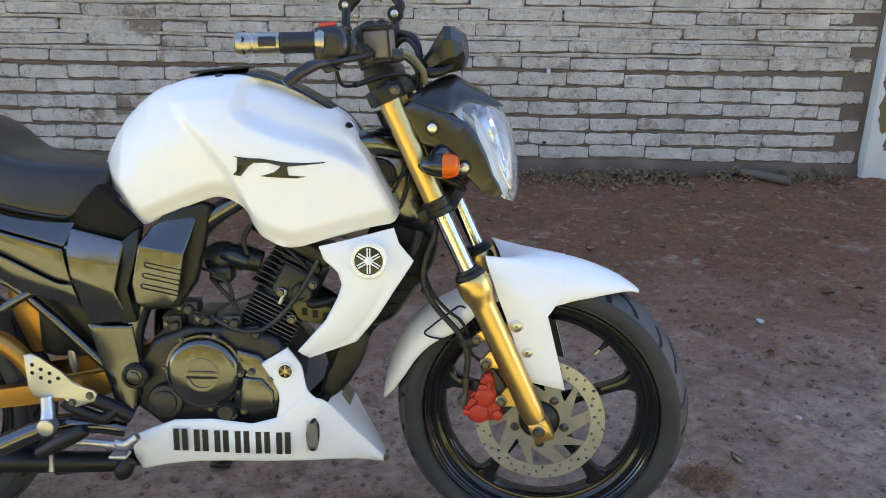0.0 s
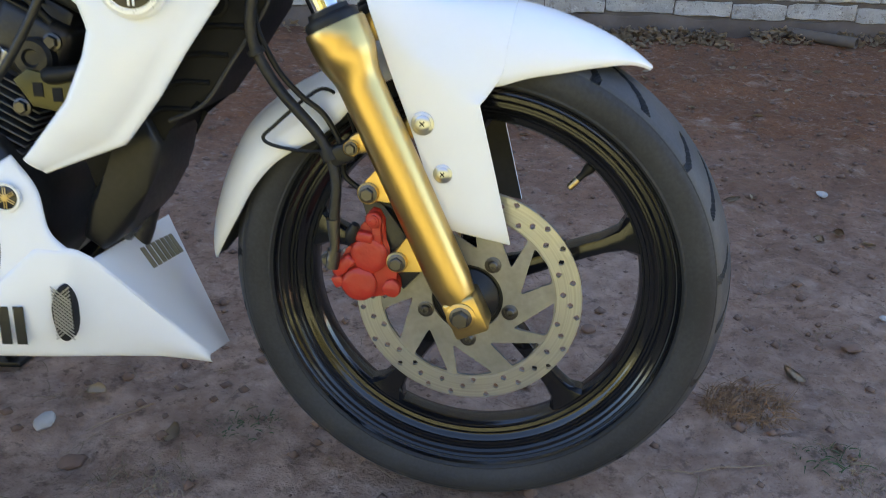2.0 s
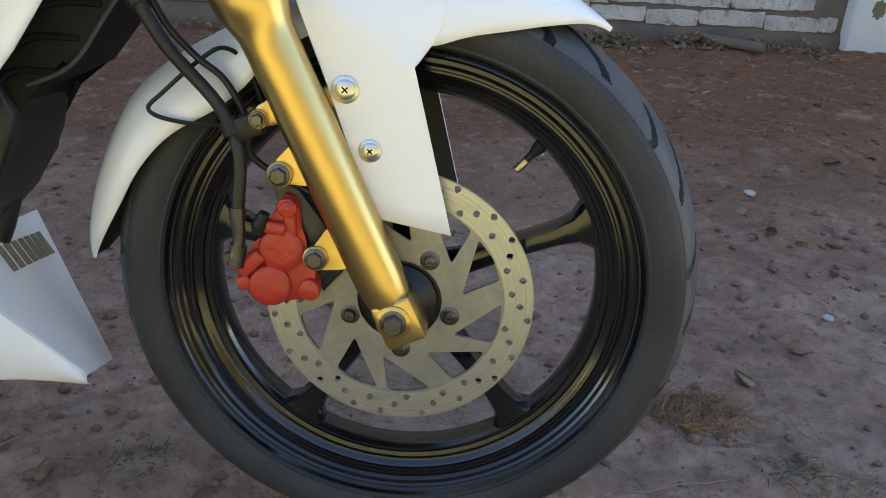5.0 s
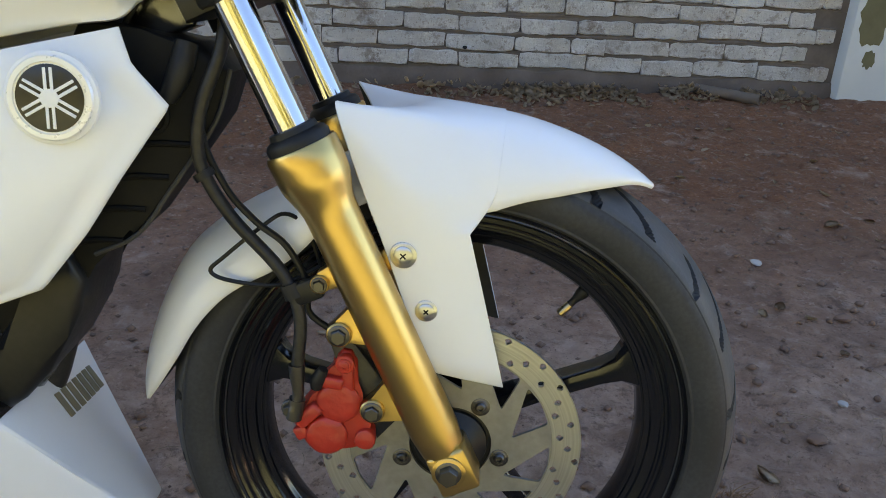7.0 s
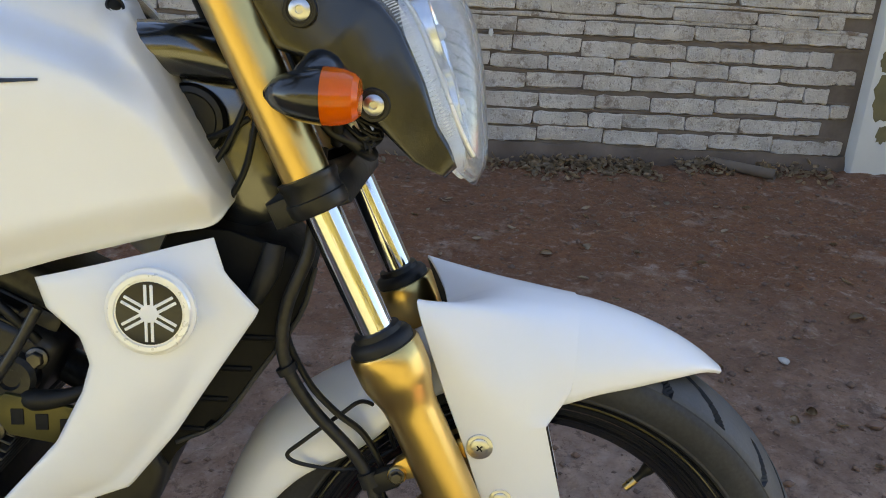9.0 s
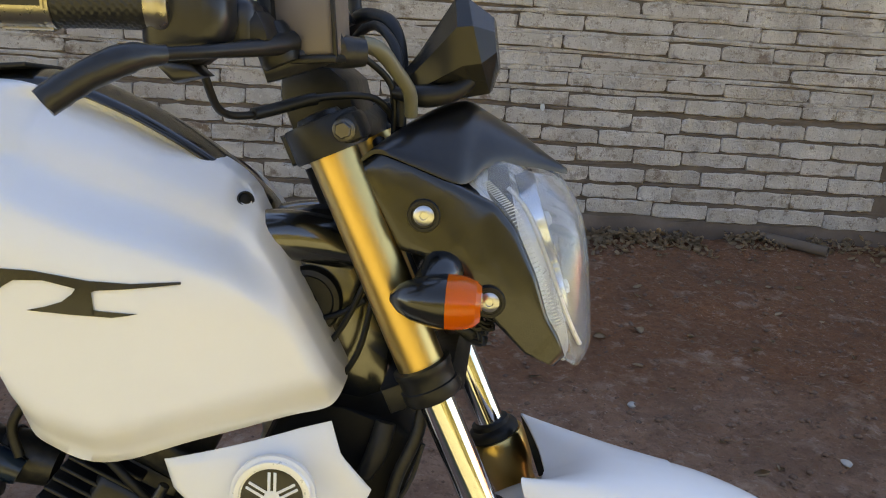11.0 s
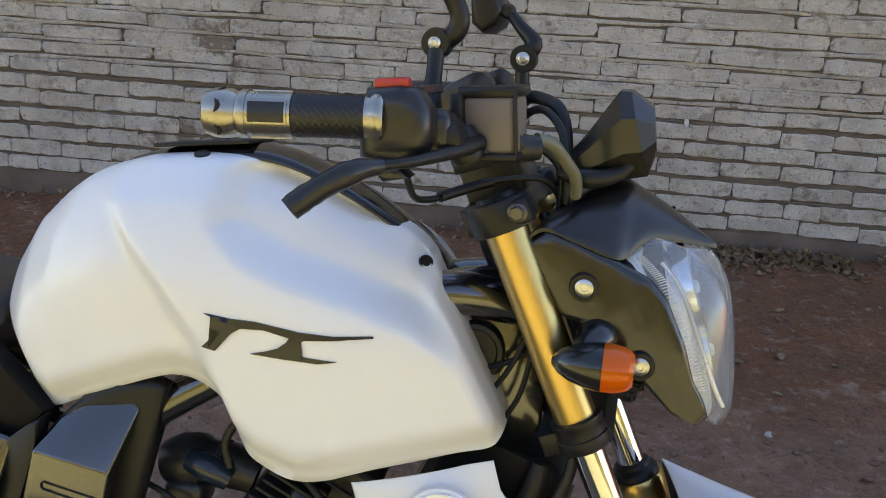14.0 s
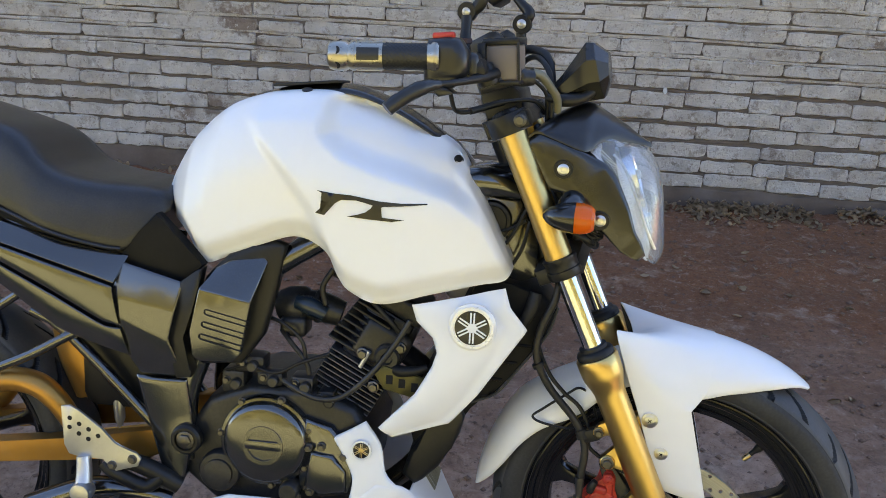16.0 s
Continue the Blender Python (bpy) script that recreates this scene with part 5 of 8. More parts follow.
def grip():
    # knurled rubber sleeve: real diamond relief
    bm = bmesh.new()
    rows = []
    n, seg = 44, 72
    for i in range(n + 1):
        z = 0.012 + 0.062 * i / n
        row = []
        for j in range(seg):
            a = 2 * math.pi * j / seg
            d = 0.0011 if (j // 2 + i // 2) % 2 == 0 and 2 < i < n - 2 else 0.0
            r = 0.0172 + d - 0.0008 * math.sin(math.pi * i / n)
            row.append(GM @ Vector((r * math.cos(a), r * math.sin(a), z)))
        rows.append(row)
    vs = grid(bm, rows, close_v=True)
    bm.faces.new(list(reversed(vs[0])))
    bm.faces.new(vs[-1])
    g = part("grip", bm, CARBON, bike, "black knurled rubber grip with polished metal end", sharp=60)
    bm = bmesh.new()
    lathe(bm, [(0.0105, -0.002), (0.0195, -0.002), (0.0215, 0.001), (0.0212, 0.006), (0.0185, 0.010), (0.0180, 0.0135), (0.0105, 0.0135)], GM, 40)
    part("inner_ring", bm, SLEEVE, g, "polished inner ring")
    bm = bmesh.new()
    rows = []
    for i in range(19):
        z = 0.073 + 0.038 * i / 18
        row = []
        for j in range(64):
            a = 2 * math.pi * j / 64
            d = -0.0012 if j % 2 and i % 2 and 1 < i < 17 else 0.0
            row.append(GM @ Vector(((0.0186 + d) * math.cos(a), (0.0186 + d) * math.sin(a), z)))
        rows.append(row)
    vs = grid(bm, rows, close_v=True)
    bm.faces.new(list(reversed(vs[0])))
    bm.faces.new(vs[-1])
    part("outer_sleeve", bm, SLEEVE, g, "knurled polished metal sleeve", sharp=60)
    # dark windows let into the sleeve, with a polished frame
    for k in range(3):
        a0 = radians(AIM + 120 * k)
        fr, dk = bmesh.new(), bmesh.new()
        for b, r, hz, ha in ((fr, 0.0199, 0.0165, 0.50), (dk, 0.0203, 0.0148, 0.42)):
            rows = [[GM @ Vector((r * math.cos(a0 + ha * s), r * math.sin(a0 + ha * s), 0.092 + hz * t)) for s in np.linspace(-1, 1, 11)] for t in np.linspace(-1, 1, 7)]
            inn = [[GM @ Vector(((r - 0.003) * math.cos(a0 + ha * s), (r - 0.003) * math.sin(a0 + ha * s), 0.092 + hz * t)) for s in np.linspace(-1, 1, 11)] for t in np.linspace(-1, 1, 7)]
            o, i2 = grid(b, rows), grid(b, inn)
            N, K = len(o), len(o[0])
            edge = [(i, 0) for i in range(N)] + [(N - 1, j) for j in range(1, K)] + [(i, K - 1) for i in range(N - 2, -1, -1)] + [(0, j) for j in range(K - 2, 0, -1)]
            for s, (i, j) in enumerate(edge):
                x, y = edge[(s + 1) % len(edge)]
                b.faces.new((o[i][j], i2[i][j], i2[x][y], o[x][y]))
        part("window_frame", fr, SLEEVE, g)
        part("window_insert", dk, CARBON, g, "dark ribbed insert")
    bm = bmesh.new()
    lathe(bm, [(0.012, 0.110), (0.0195, 0.110), (0.0200, 0.115), (0.0175, 0.119), (0.0200, 0.124), (0.0208, 0.132), (0.0200, 0.139), (0.0178, 0.1450), (0.0135, 0.1475), (0.0115, 0.1460), (0.0105, 0.139), (0.0, 0.138)], GM, 48, cap=False)
    part("bar_end", bm, SLEEVE, g, "polished bar end with the shade of its piercings painted dark")
    # near-black buttons and an end disc paint the shade of the piercings
    for k in range(6):
        bm = bmesh.new()
        a = 2 * math.pi * k / 6 + 0.3
        lathe(bm, [(0.0055, -0.004), (0.0058, 0.0012), (0.0030, 0.0016)], GM @ Matrix.Rotation(a, 4, "Z") @ Matrix.Translation((0.0185, 0, 0.134)) @ Matrix.Rotation(radians(68), 4, "Y"), 14)
        part("bar_end_shade", bm, SHADE_PRINT, g)
    bm = bmesh.new()
    lathe(bm, [(0.0100, 0.1385), (0.0098, 0.1405), (0.0060, 0.1410), (0.0055, 0.1395), (0.0, 0.1395)], GM, 20, cap=False)
    part("end_shade_disc", bm, SHADE_PRINT, g)
    # switch housing
    bm = bmesh.new()
    plate(bm, [(-0.064, 0.818), (-0.050, 0.852), (-0.036, 0.868), (-0.010, 0.860), (0.004, 0.852), (0.008, 0.832), (0.000, 0.812), (-0.012, 0.800), (-0.030, 0.796), (-0.052, 0.806)], -0.238, -0.196, FR, bevel=0.015, seg=4)
    block(bm, (0, 0, 0), (0.038, 0.036, 0.040), FR @ Matrix.Translation((-0.008, -0.190, 0.816)) @ Matrix.Rotation(radians(24), 4, 'Y'), bevel=0.010, seg=3)
    plate(bm, [(-0.060, 0.812), (-0.036, 0.800), (-0.030, 0.788), (-0.052, 0.792)], -0.232, -0.204, FR, bevel=0.004, seg=2)
    sw = part("switch_housing", bm, MATT, bike, "black throttle and switch housing", sharp=50)
    return sw


housing = grip()
up_f = FR.to_3x3() @ Vector((0, 0, 1))
bm = bmesh.new()
block(bm, (0, 0, 0), (0.030, 0.014, 0.009), FR @ Matrix.Translation((-0.0165, -0.218, 0.8640)) @ Matrix.Rotation(radians(20), 4, "Y"), bevel=0.003)
part("kill_switch", bm, RED, housing, "red kill switch")

# brake lever with taped blade
LV = [(0.020, -0.165, 0.794), (0.004, -0.205, 0.795), (-0.014, -0.245, 0.799), (-0.038, -0.270, 0.806), (-0.052, -0.283, 0.808), (-0.072, -0.296, 0.806), (-0.094, -0.308, 0.801)]
bm = bmesh.new()
tube(bm, LV, [0.009, 0.0062, 0.0046, 0.0046, 0.006, 0.006, 0.006], 12, 5, FR)
lever = part("brake_lever", bm, PLASTIC, bike, "black brake lever wrapped in tape at its tip", sharp=50)
bm = bmesh.new()
tube(bm, [(-0.034, -0.266, 0.805), (-0.044, -0.276, 0.8075), (-0.054, -0.285, 0.8085), (-0.072, -0.297, 0.8065), (-0.092, -0.3075, 0.8015), (-0.0985, -0.311, 0.799)], [0.0058, 0.0080, 0.0098, 0.0098, 0.0096, 0.0092], 14, 5, FR)
for v in bm.verts:
    v.co += 0.0010 * noise.noise_vector(v.co * 140)
part("tape_wrap", bm, TAPE, lever, "wrinkled black insulating tape")
bm = bmesh.new()
lathe(bm, [(0.013, -0.016), (0.015, -0.012), (0.015, 0.010), (0.013, 0.014), (0.007, 0.014), (0.006, 0.012)], FR @ Matrix.Translation((0.008, -0.168, 0.797)), 22)
block(bm, (0.002, -0.185, 0.808), (0.030, 0.040, 0.026), FR, bevel=0.008)
part("lever_perch", bm, PLASTIC, lever)
bm = bmesh.new()
lathe(bm, [(0.010, 0.0), (0.010, 0.004), (0.008, 0.006)], FR @ Matrix.Translation((0.000, -0.180, 0.818)), 6)
part("pivot_bolt", bm, BOLT, lever)

# fluid reservoir
RM = FR @ Matrix.Translation((0.034, -0.140, 0.804)) @ Matrix.Rotation(radians(20), 4, "Y") @ Matrix.Rotation(radians(-6), 4, "Z")
bm = bmesh.new()
block(bm, (0, 0, 0), (0.050, 0.044, 0.052), RM, bevel=0.006, seg=3)
res = part("brake_reservoir", bm, TAN, bike, "dusty brake fluid reservoir", sharp=50)
bm = bmesh.new()
block(bm, (0, 0, 0.029), (0.054, 0.048, 0.010), RM, bevel=0.003)
block(bm, (-0.026, -0.004, 0.0), (0.012, 0.050, 0.056), RM, bevel=0.002)
block(bm, (0.0, -0.004, -0.027), (0.054, 0.046, 0.006), RM, bevel=0.002)
block(bm, (0.0255, -0.0225, 0.0), (0.0035, 0.004, 0.054), RM, bevel=0.001)
part("reservoir_lid", bm, PLASTIC, res)
bm = bmesh.new()
tube(bm, [(0.030, -0.140, 0.786), (0.048, -0.135, 0.776), (0.062, -0.128, 0.770)], [0.014, 0.013, 0.011], 14, 3, FR)
tube(bm, [(-0.01, -0.16, 0.786), (0.020, -0.150, 0.784), (0.050, -0.138, 0.782)], [0.012, 0.013, 0.012], 14, 3, FR)
part("master_cylinder", bm, DARKALU, res)
bm = bmesh.new()
tube(bm, [(0.062, -0.128, 0.778), (0.072, -0.115, 0.768), (0.076, -0.10, 0.750), (0.078, -0.085, 0.730), (0.070, -0.07, 0.712)], [0.0065, 0.0068, 0.0062, 0.0060, 0.0060], 12, 4, FR)
part("banjo_hose", bm, surf("olive_sleeve", (0.13, 0.125, 0.085), 0.42, var=0.3), res, "olive hose sleeve")
# cables about the clamp
for name, pts, r in (
        ("throttle_cable", [(-0.036, -0.200, 0.812), (-0.046, -0.185, 0.786), (-0.052, -0.165, 0.768), (-0.045, -0.140, 0.760), (-0.028, -0.115, 0.757), (0.010, -0.090, 0.752), (0.045, -0.060, 0.735), (0.050, -0.03, 0.700)], 0.0032),
        ("cable_sheath", [(-0.040, -0.132, 0.759), (-0.026, -0.114, 0.757), (-0.006, -0.101, 0.755), (0.004, -0.095, 0.753)], 0.0052),
        ("clutch_cable", [(0.020, 0.080, 0.812), (0.040, 0.050, 0.818), (0.058, 0.025, 0.811), (0.074, 0.0, 0.795), (0.074, -0.015, 0.768), (0.058, -0.03, 0.72)], 0.0072),
        ("control_cable", [(0.030, -0.100, 0.790), (0.046, -0.080, 0.778), (0.060, -0.058, 0.750), (0.058, -0.050, 0.728), (0.045, -0.045, 0.70)], 0.0030),
        ("control_cable", [(0.020, 0.060, 0.798), (0.045, 0.025, 0.803), (0.064, -0.010, 0.796), (0.074, -0.035, 0.772), (0.070, -0.05, 0.742), (0.055, -0.05, 0.705)], 0.0045),
        ("wire_loom", [(0.030, -0.045, 0.700), (0.036, -0.078, 0.660), (0.030, -0.070, 0.600), (0.034, -0.072, 0.545), (0.045, -0.078, 0.515), (0.052, -0.060, 0.498), (0.040, -0.040, 0.520)], 0.0065),
        ("wire_loom", [(0.020, -0.052, 0.610), (0.026, -0.080, 0.548), (0.040, -0.082, 0.520), (0.060, -0.070, 0.508), (0.066, -0.050, 0.520), (0.050, -0.040, 0.56)], 0.0042),
        ("signal_wire", [(0.050, -0.110, 0.572), (0.048, -0.100, 0.552), (0.040, -0.086, 0.535), (0.030, -0.070, 0.52)], 0.0060)):
    bm = bmesh.new()
    tube(bm, pts, r, 10, 6, FR)
    part(name, bm, WIRE, bike)
for k in range(9):
    bm = bmesh.new()
    tube(bm, [(0.050 + 0.006 * math.sin(k * 2.1), -0.078, 0.540 - 0.004 * k), (0.062 + 0.008 * math.cos(k * 1.3), -0.084, 0.520 - 0.002 * k), (0.078 - 0.003 * k, -0.070, 0.512 + 0.003 * k), (0.052, -0.055, 0.530)], 0.0016, 6, 4, FR)
    part("loose_wire", bm, WIRE, bike)


def mirror(sgn):
    S = FR @ Matrix.Diagonal((1, -sgn, 1, 1))
    bm = bmesh.new()
    tube(bm, [(-0.022, -0.135, 0.822), (-0.017, -0.130, 0.840), (-0.012, -0.126, 0.856)], [0.010, 0.010, 0.0085], 8, 1, S)
    tube(bm, [(-0.013, -0.127, 0.852), (-0.004, -0.121, 0.872), (0.002, -0.117, 0.886)], [0.0085, 0.0075, 0.0085], 14, 2, S)
    m = part("mirror", bm, PLASTIC, bike, "black folding mirror on a jointed stem", sharp=50)
    bm = bmesh.new()
    lathe(bm, [(0.0130, -0.010), (0.0140, -0.007), (0.0140, 0.006), (0.0128, 0.009)], S @ along_y(0.004, -0.112, 0.892), 26)
    tube(bm, [(0.012, -0.112, 0.890), (0.026, -0.112, 0.896), (0.033, -0.113, 0.908), (0.032, -0.116, 0.930), (0.022, -0.120, 0.955)], [0.0085, 0.0095, 0.0092, 0.0088, 0.0080], 12, 5, S)
    part("mirror_arm", bm, PLASTIC, m)
    bm = bmesh.new()
    bolt_head(bm, S @ along_y(0.004, -0.1225, 0.892), 0.0044, 0.003, False)
    part("joint_screw", bm, STEEL, m)
    bm = bmesh.new()
    lathe(bm, [(0.010, -0.004), (0.0115, -0.003), (0.0115, 0.003), (0.010, 0.004)], S @ Matrix.Translation((-0.0125, -0.1265, 0.8545)) @ Matrix.Rotation(radians(20), 4, "Y"), 6)
    part("lock_nut", bm, surf("rusty_nut", (0.10, 0.045, 0.03), 0.6, var=0.4), m)
    bm = bmesh.new()
    block(bm, (0.020, -0.150, 0.985), (0.030, 0.120, 0.070), S, bevel=0.014, seg=3)
    part("mirror_head", bm, PLASTIC, m)
    return m


mirror(-1)


def far_mirror():
    """The mirror of the far side, folded over so that its head hangs by the stem."""
    bm = bmesh.new()
    tube(bm, [(0.024, 0.115, 0.815), (0.030, 0.115, 0.840), (0.037, 0.115, 0.858)], [0.010, 0.0085, 0.0085], 12, 2, FR)
    m = part("mirror", bm, PLASTIC, bike, "black folding mirror with its head turned down", sharp=50)
    bm = bmesh.new()
    lathe(bm, [(0.0150, -0.010), (0.0160, -0.007), (0.0160, 0.007), (0.0150, 0.010)], fy(0.041, 0.115, 0.863), 24)
    tube(bm, [(0.050, 0.115, 0.868), (0.058, 0.116, 0.876), (0.050, 0.122, 0.896), (0.042, 0.130, 0.918)], [0.011, 0.010, 0.008, 0.0065], 12, 4, FR)
    lathe(bm, [(0.006, -0.008), (0.009, -0.004), (0.009, 0.004), (0.006, 0.008)], fy(0.040, 0.132, 0.922), 16)
    part("mirror_arm", bm, PLASTIC, m)
    bm = bmesh.new()
    bolt_head(bm, fy(0.041, 0.104, 0.863), 0.0058, 0.004, False)
    part("joint_screw", bm, STEEL, m)
    bm = bmesh.new()
    plate(bm, [(0.036, 0.926), (0.034, 0.970), (0.016, 0.985), (-0.004, 0.925), (0.004, 0.910), (0.022, 0.912)], 0.115, 0.205, FR, bevel=0.008, seg=3)
    part("mirror_head", bm, PLASTIC, m)


far_mirror()
# left-hand perch and its guard loops behind the clamp
bm = bmesh.new()
plate(bm, [(-0.036, 0.812), (-0.0345, 0.8477), (-0.0241, 0.8583), (0.0086, 0.8612), (0.0183, 0.8581), (0.0239, 0.8487), (0.0250, 0.812), (0.0105, 0.812), (0.0092, 0.840), (0.0060, 0.8495), (-0.0046, 0.8489), (-0.0100, 0.840), (-0.0140, 0.812)], -0.031, -0.009, FR, bevel=0.003)
part("bar_clamp_loop", bm, MATT, clamp, "flat black looped bar bracket")
bm = bmesh.new()
plate(bm, [(0.006, 0.812), (0.0080, 0.850), (0.0125, 0.8578), (0.0270, 0.8581), (0.0343, 0.8478), (0.0365, 0.812), (0.0275, 0.812), (0.0250, 0.838), (0.0221, 0.8465), (0.0171, 0.8477), (0.0145, 0.842), (0.0140, 0.812)], 0.020, 0.042, FR, bevel=0.003)
part("bar_clamp_loop", bm, MATT, clamp, "flat black looped bar bracket")
bm = bmesh.new()
tube(bm, [(-0.020, 0.215, 0.834), (-0.060, 0.235, 0.852), (-0.160, 0.25, 0.893)], [0.018, 0.017, 0.018], 16, 4, FR)
part("left_grip", bm, CARBON, bar, "black knurled rubber grip")


# ---- tank ----
TOP = [(-0.598, 0.783), (-0.590, 0.812), (-0.575, 0.848), (-0.537, 0.903), (-0.482, 0.951), (-0.433, 0.971), (-0.393, 0.980), (-0.335, 0.985), (-0.289, 0.981), (-0.225, 0.962), (-0.160, 0.933), (-0.119, 0.914), (-0.090, 0.882), (-0.050, 0.812), (-0.014, 0.742), (-0.007, 0.728)]
LOW = [(-0.598, 0.783), (-0.568, 0.766), (-0.540, 0.748), (-0.516, 0.710), (-0.500, 0.702), (-0.470, 0.714), (-0.423, 0.735), (-0.366, 0.757), (-0.340, 0.759), (-0.318, 0.751), (-0.294, 0.733), (-0.280, 0.705), (-0.254, 0.682), (-0.209, 0.667), (-0.135, 0.685), (-0.060, 0.702), (-0.022, 0.709), (-0.007, 0.728)]
SHOULDER = [(-0.330, 0.968), (-0.312, 0.916), (-0.281, 0.891), (-0.232, 0.872), (-0.170, 0.856), (-0.109, 0.834), (-0.040, 0.785)]


def tank_width(x, z):
    """Half width of the tank's flank: full below a stepped shoulder, hollowed for the knee behind a crease."""
    w = float(np.interp(x, [-0.60, -0.57, -0.54, -0.50, -0.44, -0.35, -0.18, -0.10, -0.007], [0.035, 0.078, 0.101, 0.117, 0.131, 0.141, 0.140, 0.122, 0.094]))
    top = float(np.interp(x, [p[0] for p in TOP], [p[1] for p in TOP]))
    k = min(1.0, max(0.0, (top - z) / float(np.interp(x, [-0.22, -0.11, -0.06], [0.15, 0.11, 0.045]))))
    start = float(np.interp(x, [-0.18, -0.09], [0.36, 0.72]))
    w *= start + (1 - start) * math.sin(math.pi / 2 * k) ** 0.62
    # crease that runs down and forward from the crown; behind it the flank is hollowed for the knee
    line = float(np.interp(z, [0.700, 0.739, 0.807, 0.856, 0.909, 0.949], [-0.277, -0.291, -0.322, -0.357, -0.410, -0.440]))
    crease = smooth(-0.016, 0.016, x - line) * smooth(0.985, 0.93, z)
    w += 0.011 * crease * smooth(0.05, 0.3, k) - 0.009 * (1 - crease) * smooth(0.92, 0.80, z) * smooth(-0.57, -0.47, x)
    # stepped shoulder: above and ahead of the line the tank is set back
    zc = float(np.interp(x, [p[0] for p in SHOULDER], [p[1] for p in SHOULDER]))
    d = min((z - zc) * 0.95, (x + 0.318) * 0.9)
    w -= 0.040 * smooth(-0.006, 0.026, d) * smooth(-0.045, -0.12, x) * smooth(0.990, 0.968, z)
    low = float(np.interp(x, [p[0] for p in LOW], [p[1] for p in LOW]))
    w -= 0.020 * smooth(0.045, 0.0, z - low) ** 1.5
    return w


def build_tank():
    bm = bmesh.new()
    n, m = 132, 60
    xs = np.concatenate([np.linspace(-0.5975, -0.49, 24), np.linspace(-0.484, -0.06, 90), np.linspace(-0.057, -0.0085, 40)])
    vs = np.linspace(0, 1, m)
    tp, lp = np.array(spline(TOP, 6)), np.array(spline(LOW, 6))
    tp, lp = tp[np.argsort(tp[:, 0])], lp[np.argsort(lp[:, 0])]
    for s in (-1, 1):
        rows, inner = [], []
        for x in xs:
            zt, zl = float(np.interp(x, tp[:, 0], tp[:, 1])), float(np.interp(x, lp[:, 0], lp[:, 1]))
            row = []
            for v in vs:
                q = v ** 0.85
                z = zl + (zt - zl) * q
                row.append(Vector((x, s * max(0.026, tank_width(x, z)), z)))
            row.append(Vector((x, s * 0.012, zt + 0.004)))
            lip = [Vector((x, s * (abs(row[0].y) - 0.006), row[0].z - 0.001)), Vector((x, s * (abs(row[0].y) - 0.022), row[0].z + 0.006))]
            rows.append([lip[1], lip[0]] + row)
        grid(bm, rows)
    return part("fuel_tank", bm, WHITE, bike, "pearl white fuel tank", sharp=70)


tank = build_tank()


def on_tank(x, z, out=0.0):
    return Vector((x, -(tank_width(x, z) + out), z))


def tank_patch(outline, out=0.0006, thick=0.0012):
    """A thin sticker that follows the flank of the tank."""
    bm = bmesh.new()
    n = len(outline)
    fine = []
    for i in range(n):
        a, b = Vector(outline[i]), Vector(outline[(i + 1) % n])
        k = max(1, int((b - a).length / 0.006))
        fine += [a.lerp(b, j / k) for j in range(k)]
    f0 = bm.faces.new([bm.verts.new((p.x, 0, p.y)) for p in fine])
    bmesh.ops.triangulate(bm, faces=[f0], ngon_method="EAR_CLIP")
    bmesh.ops.subdivide_edges(bm, edges=[e for e in bm.edges if e.calc_length() > 0.012], cuts=2, use_grid_fill=False)
    bmesh.ops.triangulate(bm, faces=bm.faces)
    ext = bmesh.ops.extrude_face_region(bm, geom=list(bm.faces))
    top = {v for v in ext["geom"] if isinstance(v, bmesh.types.BMVert)}
    for v in bm.verts:
        v.co = on_tank(v.co.x, v.co.z, out + (thick if v in top else -0.0012))
    return bm


for shape in ([(-0.3067, 0.8401), (-0.2802, 0.8369), (-0.2561, 0.8360), (-0.2127, 0.8294), (-0.1790, 0.8282), (-0.1415, 0.8296), (-0.1414, 0.8277), (-0.1789, 0.8242), (-0.2053, 0.8220), (-0.2213, 0.8229), (-0.2464, 0.8287), (-0.2695, 0.8282), (-0.2791, 0.8221), (-0.2945, 0.8036), (-0.3086, 0.8062), (-0.2994, 0.8153), (-0.2821, 0.8288), (-0.2821, 0.8323), (-0.2922, 0.8341)],
              [(-0.2030, 0.8241), (-0.2154, 0.8163), (-0.2249, 0.8082), (-0.2026, 0.8052), (-0.1740, 0.8036), (-0.1928, 0.8003), (-0.2267, 0.8016), (-0.2451, 0.8029), (-0.2597, 0.8039), (-0.2452, 0.8074), (-0.2327, 0.8117), (-0.2241, 0.8187), (-0.2203, 0.8250)]):
    part("tank_decal", tank_patch(shape), DECAL, tank, "black slashed sticker on the tank flank", sharp=60)
SCREW = Matrix.Translation(on_tank(-0.106, 0.890, 0.0)) @ Vector((0.45, -0.80, 0.40)).to_track_quat("Z", "Y").to_matrix().to_4x4()
bm = bmesh.new()
lathe(bm, [(0.0078, -0.006), (0.0080, 0.0016), (0.0066, 0.0024), (0.0056, 0.0012)], SCREW, 22)
screw = part("tank_screw", bm, PLASTIC, tank, "dark recessed screw")
bm = bmesh.new()
lathe(bm, [(0.0048, 0.0), (0.0048, 0.0018), (0.0036, 0.0024)], SCREW, 16)
part("screw_head", bm, SHADE_PRINT, tank)
bm = bmesh.new()
lathe(bm, [(0.0085, -0.004), (0.0085, 0.002), (0.0065, 0.003)], Matrix.Translation((-0.352, -0.052, 0.9835)) @ Matrix.Rotation(radians(22), 4, "X"), 20)
part("tank_screw", bm, PLASTIC, tank)
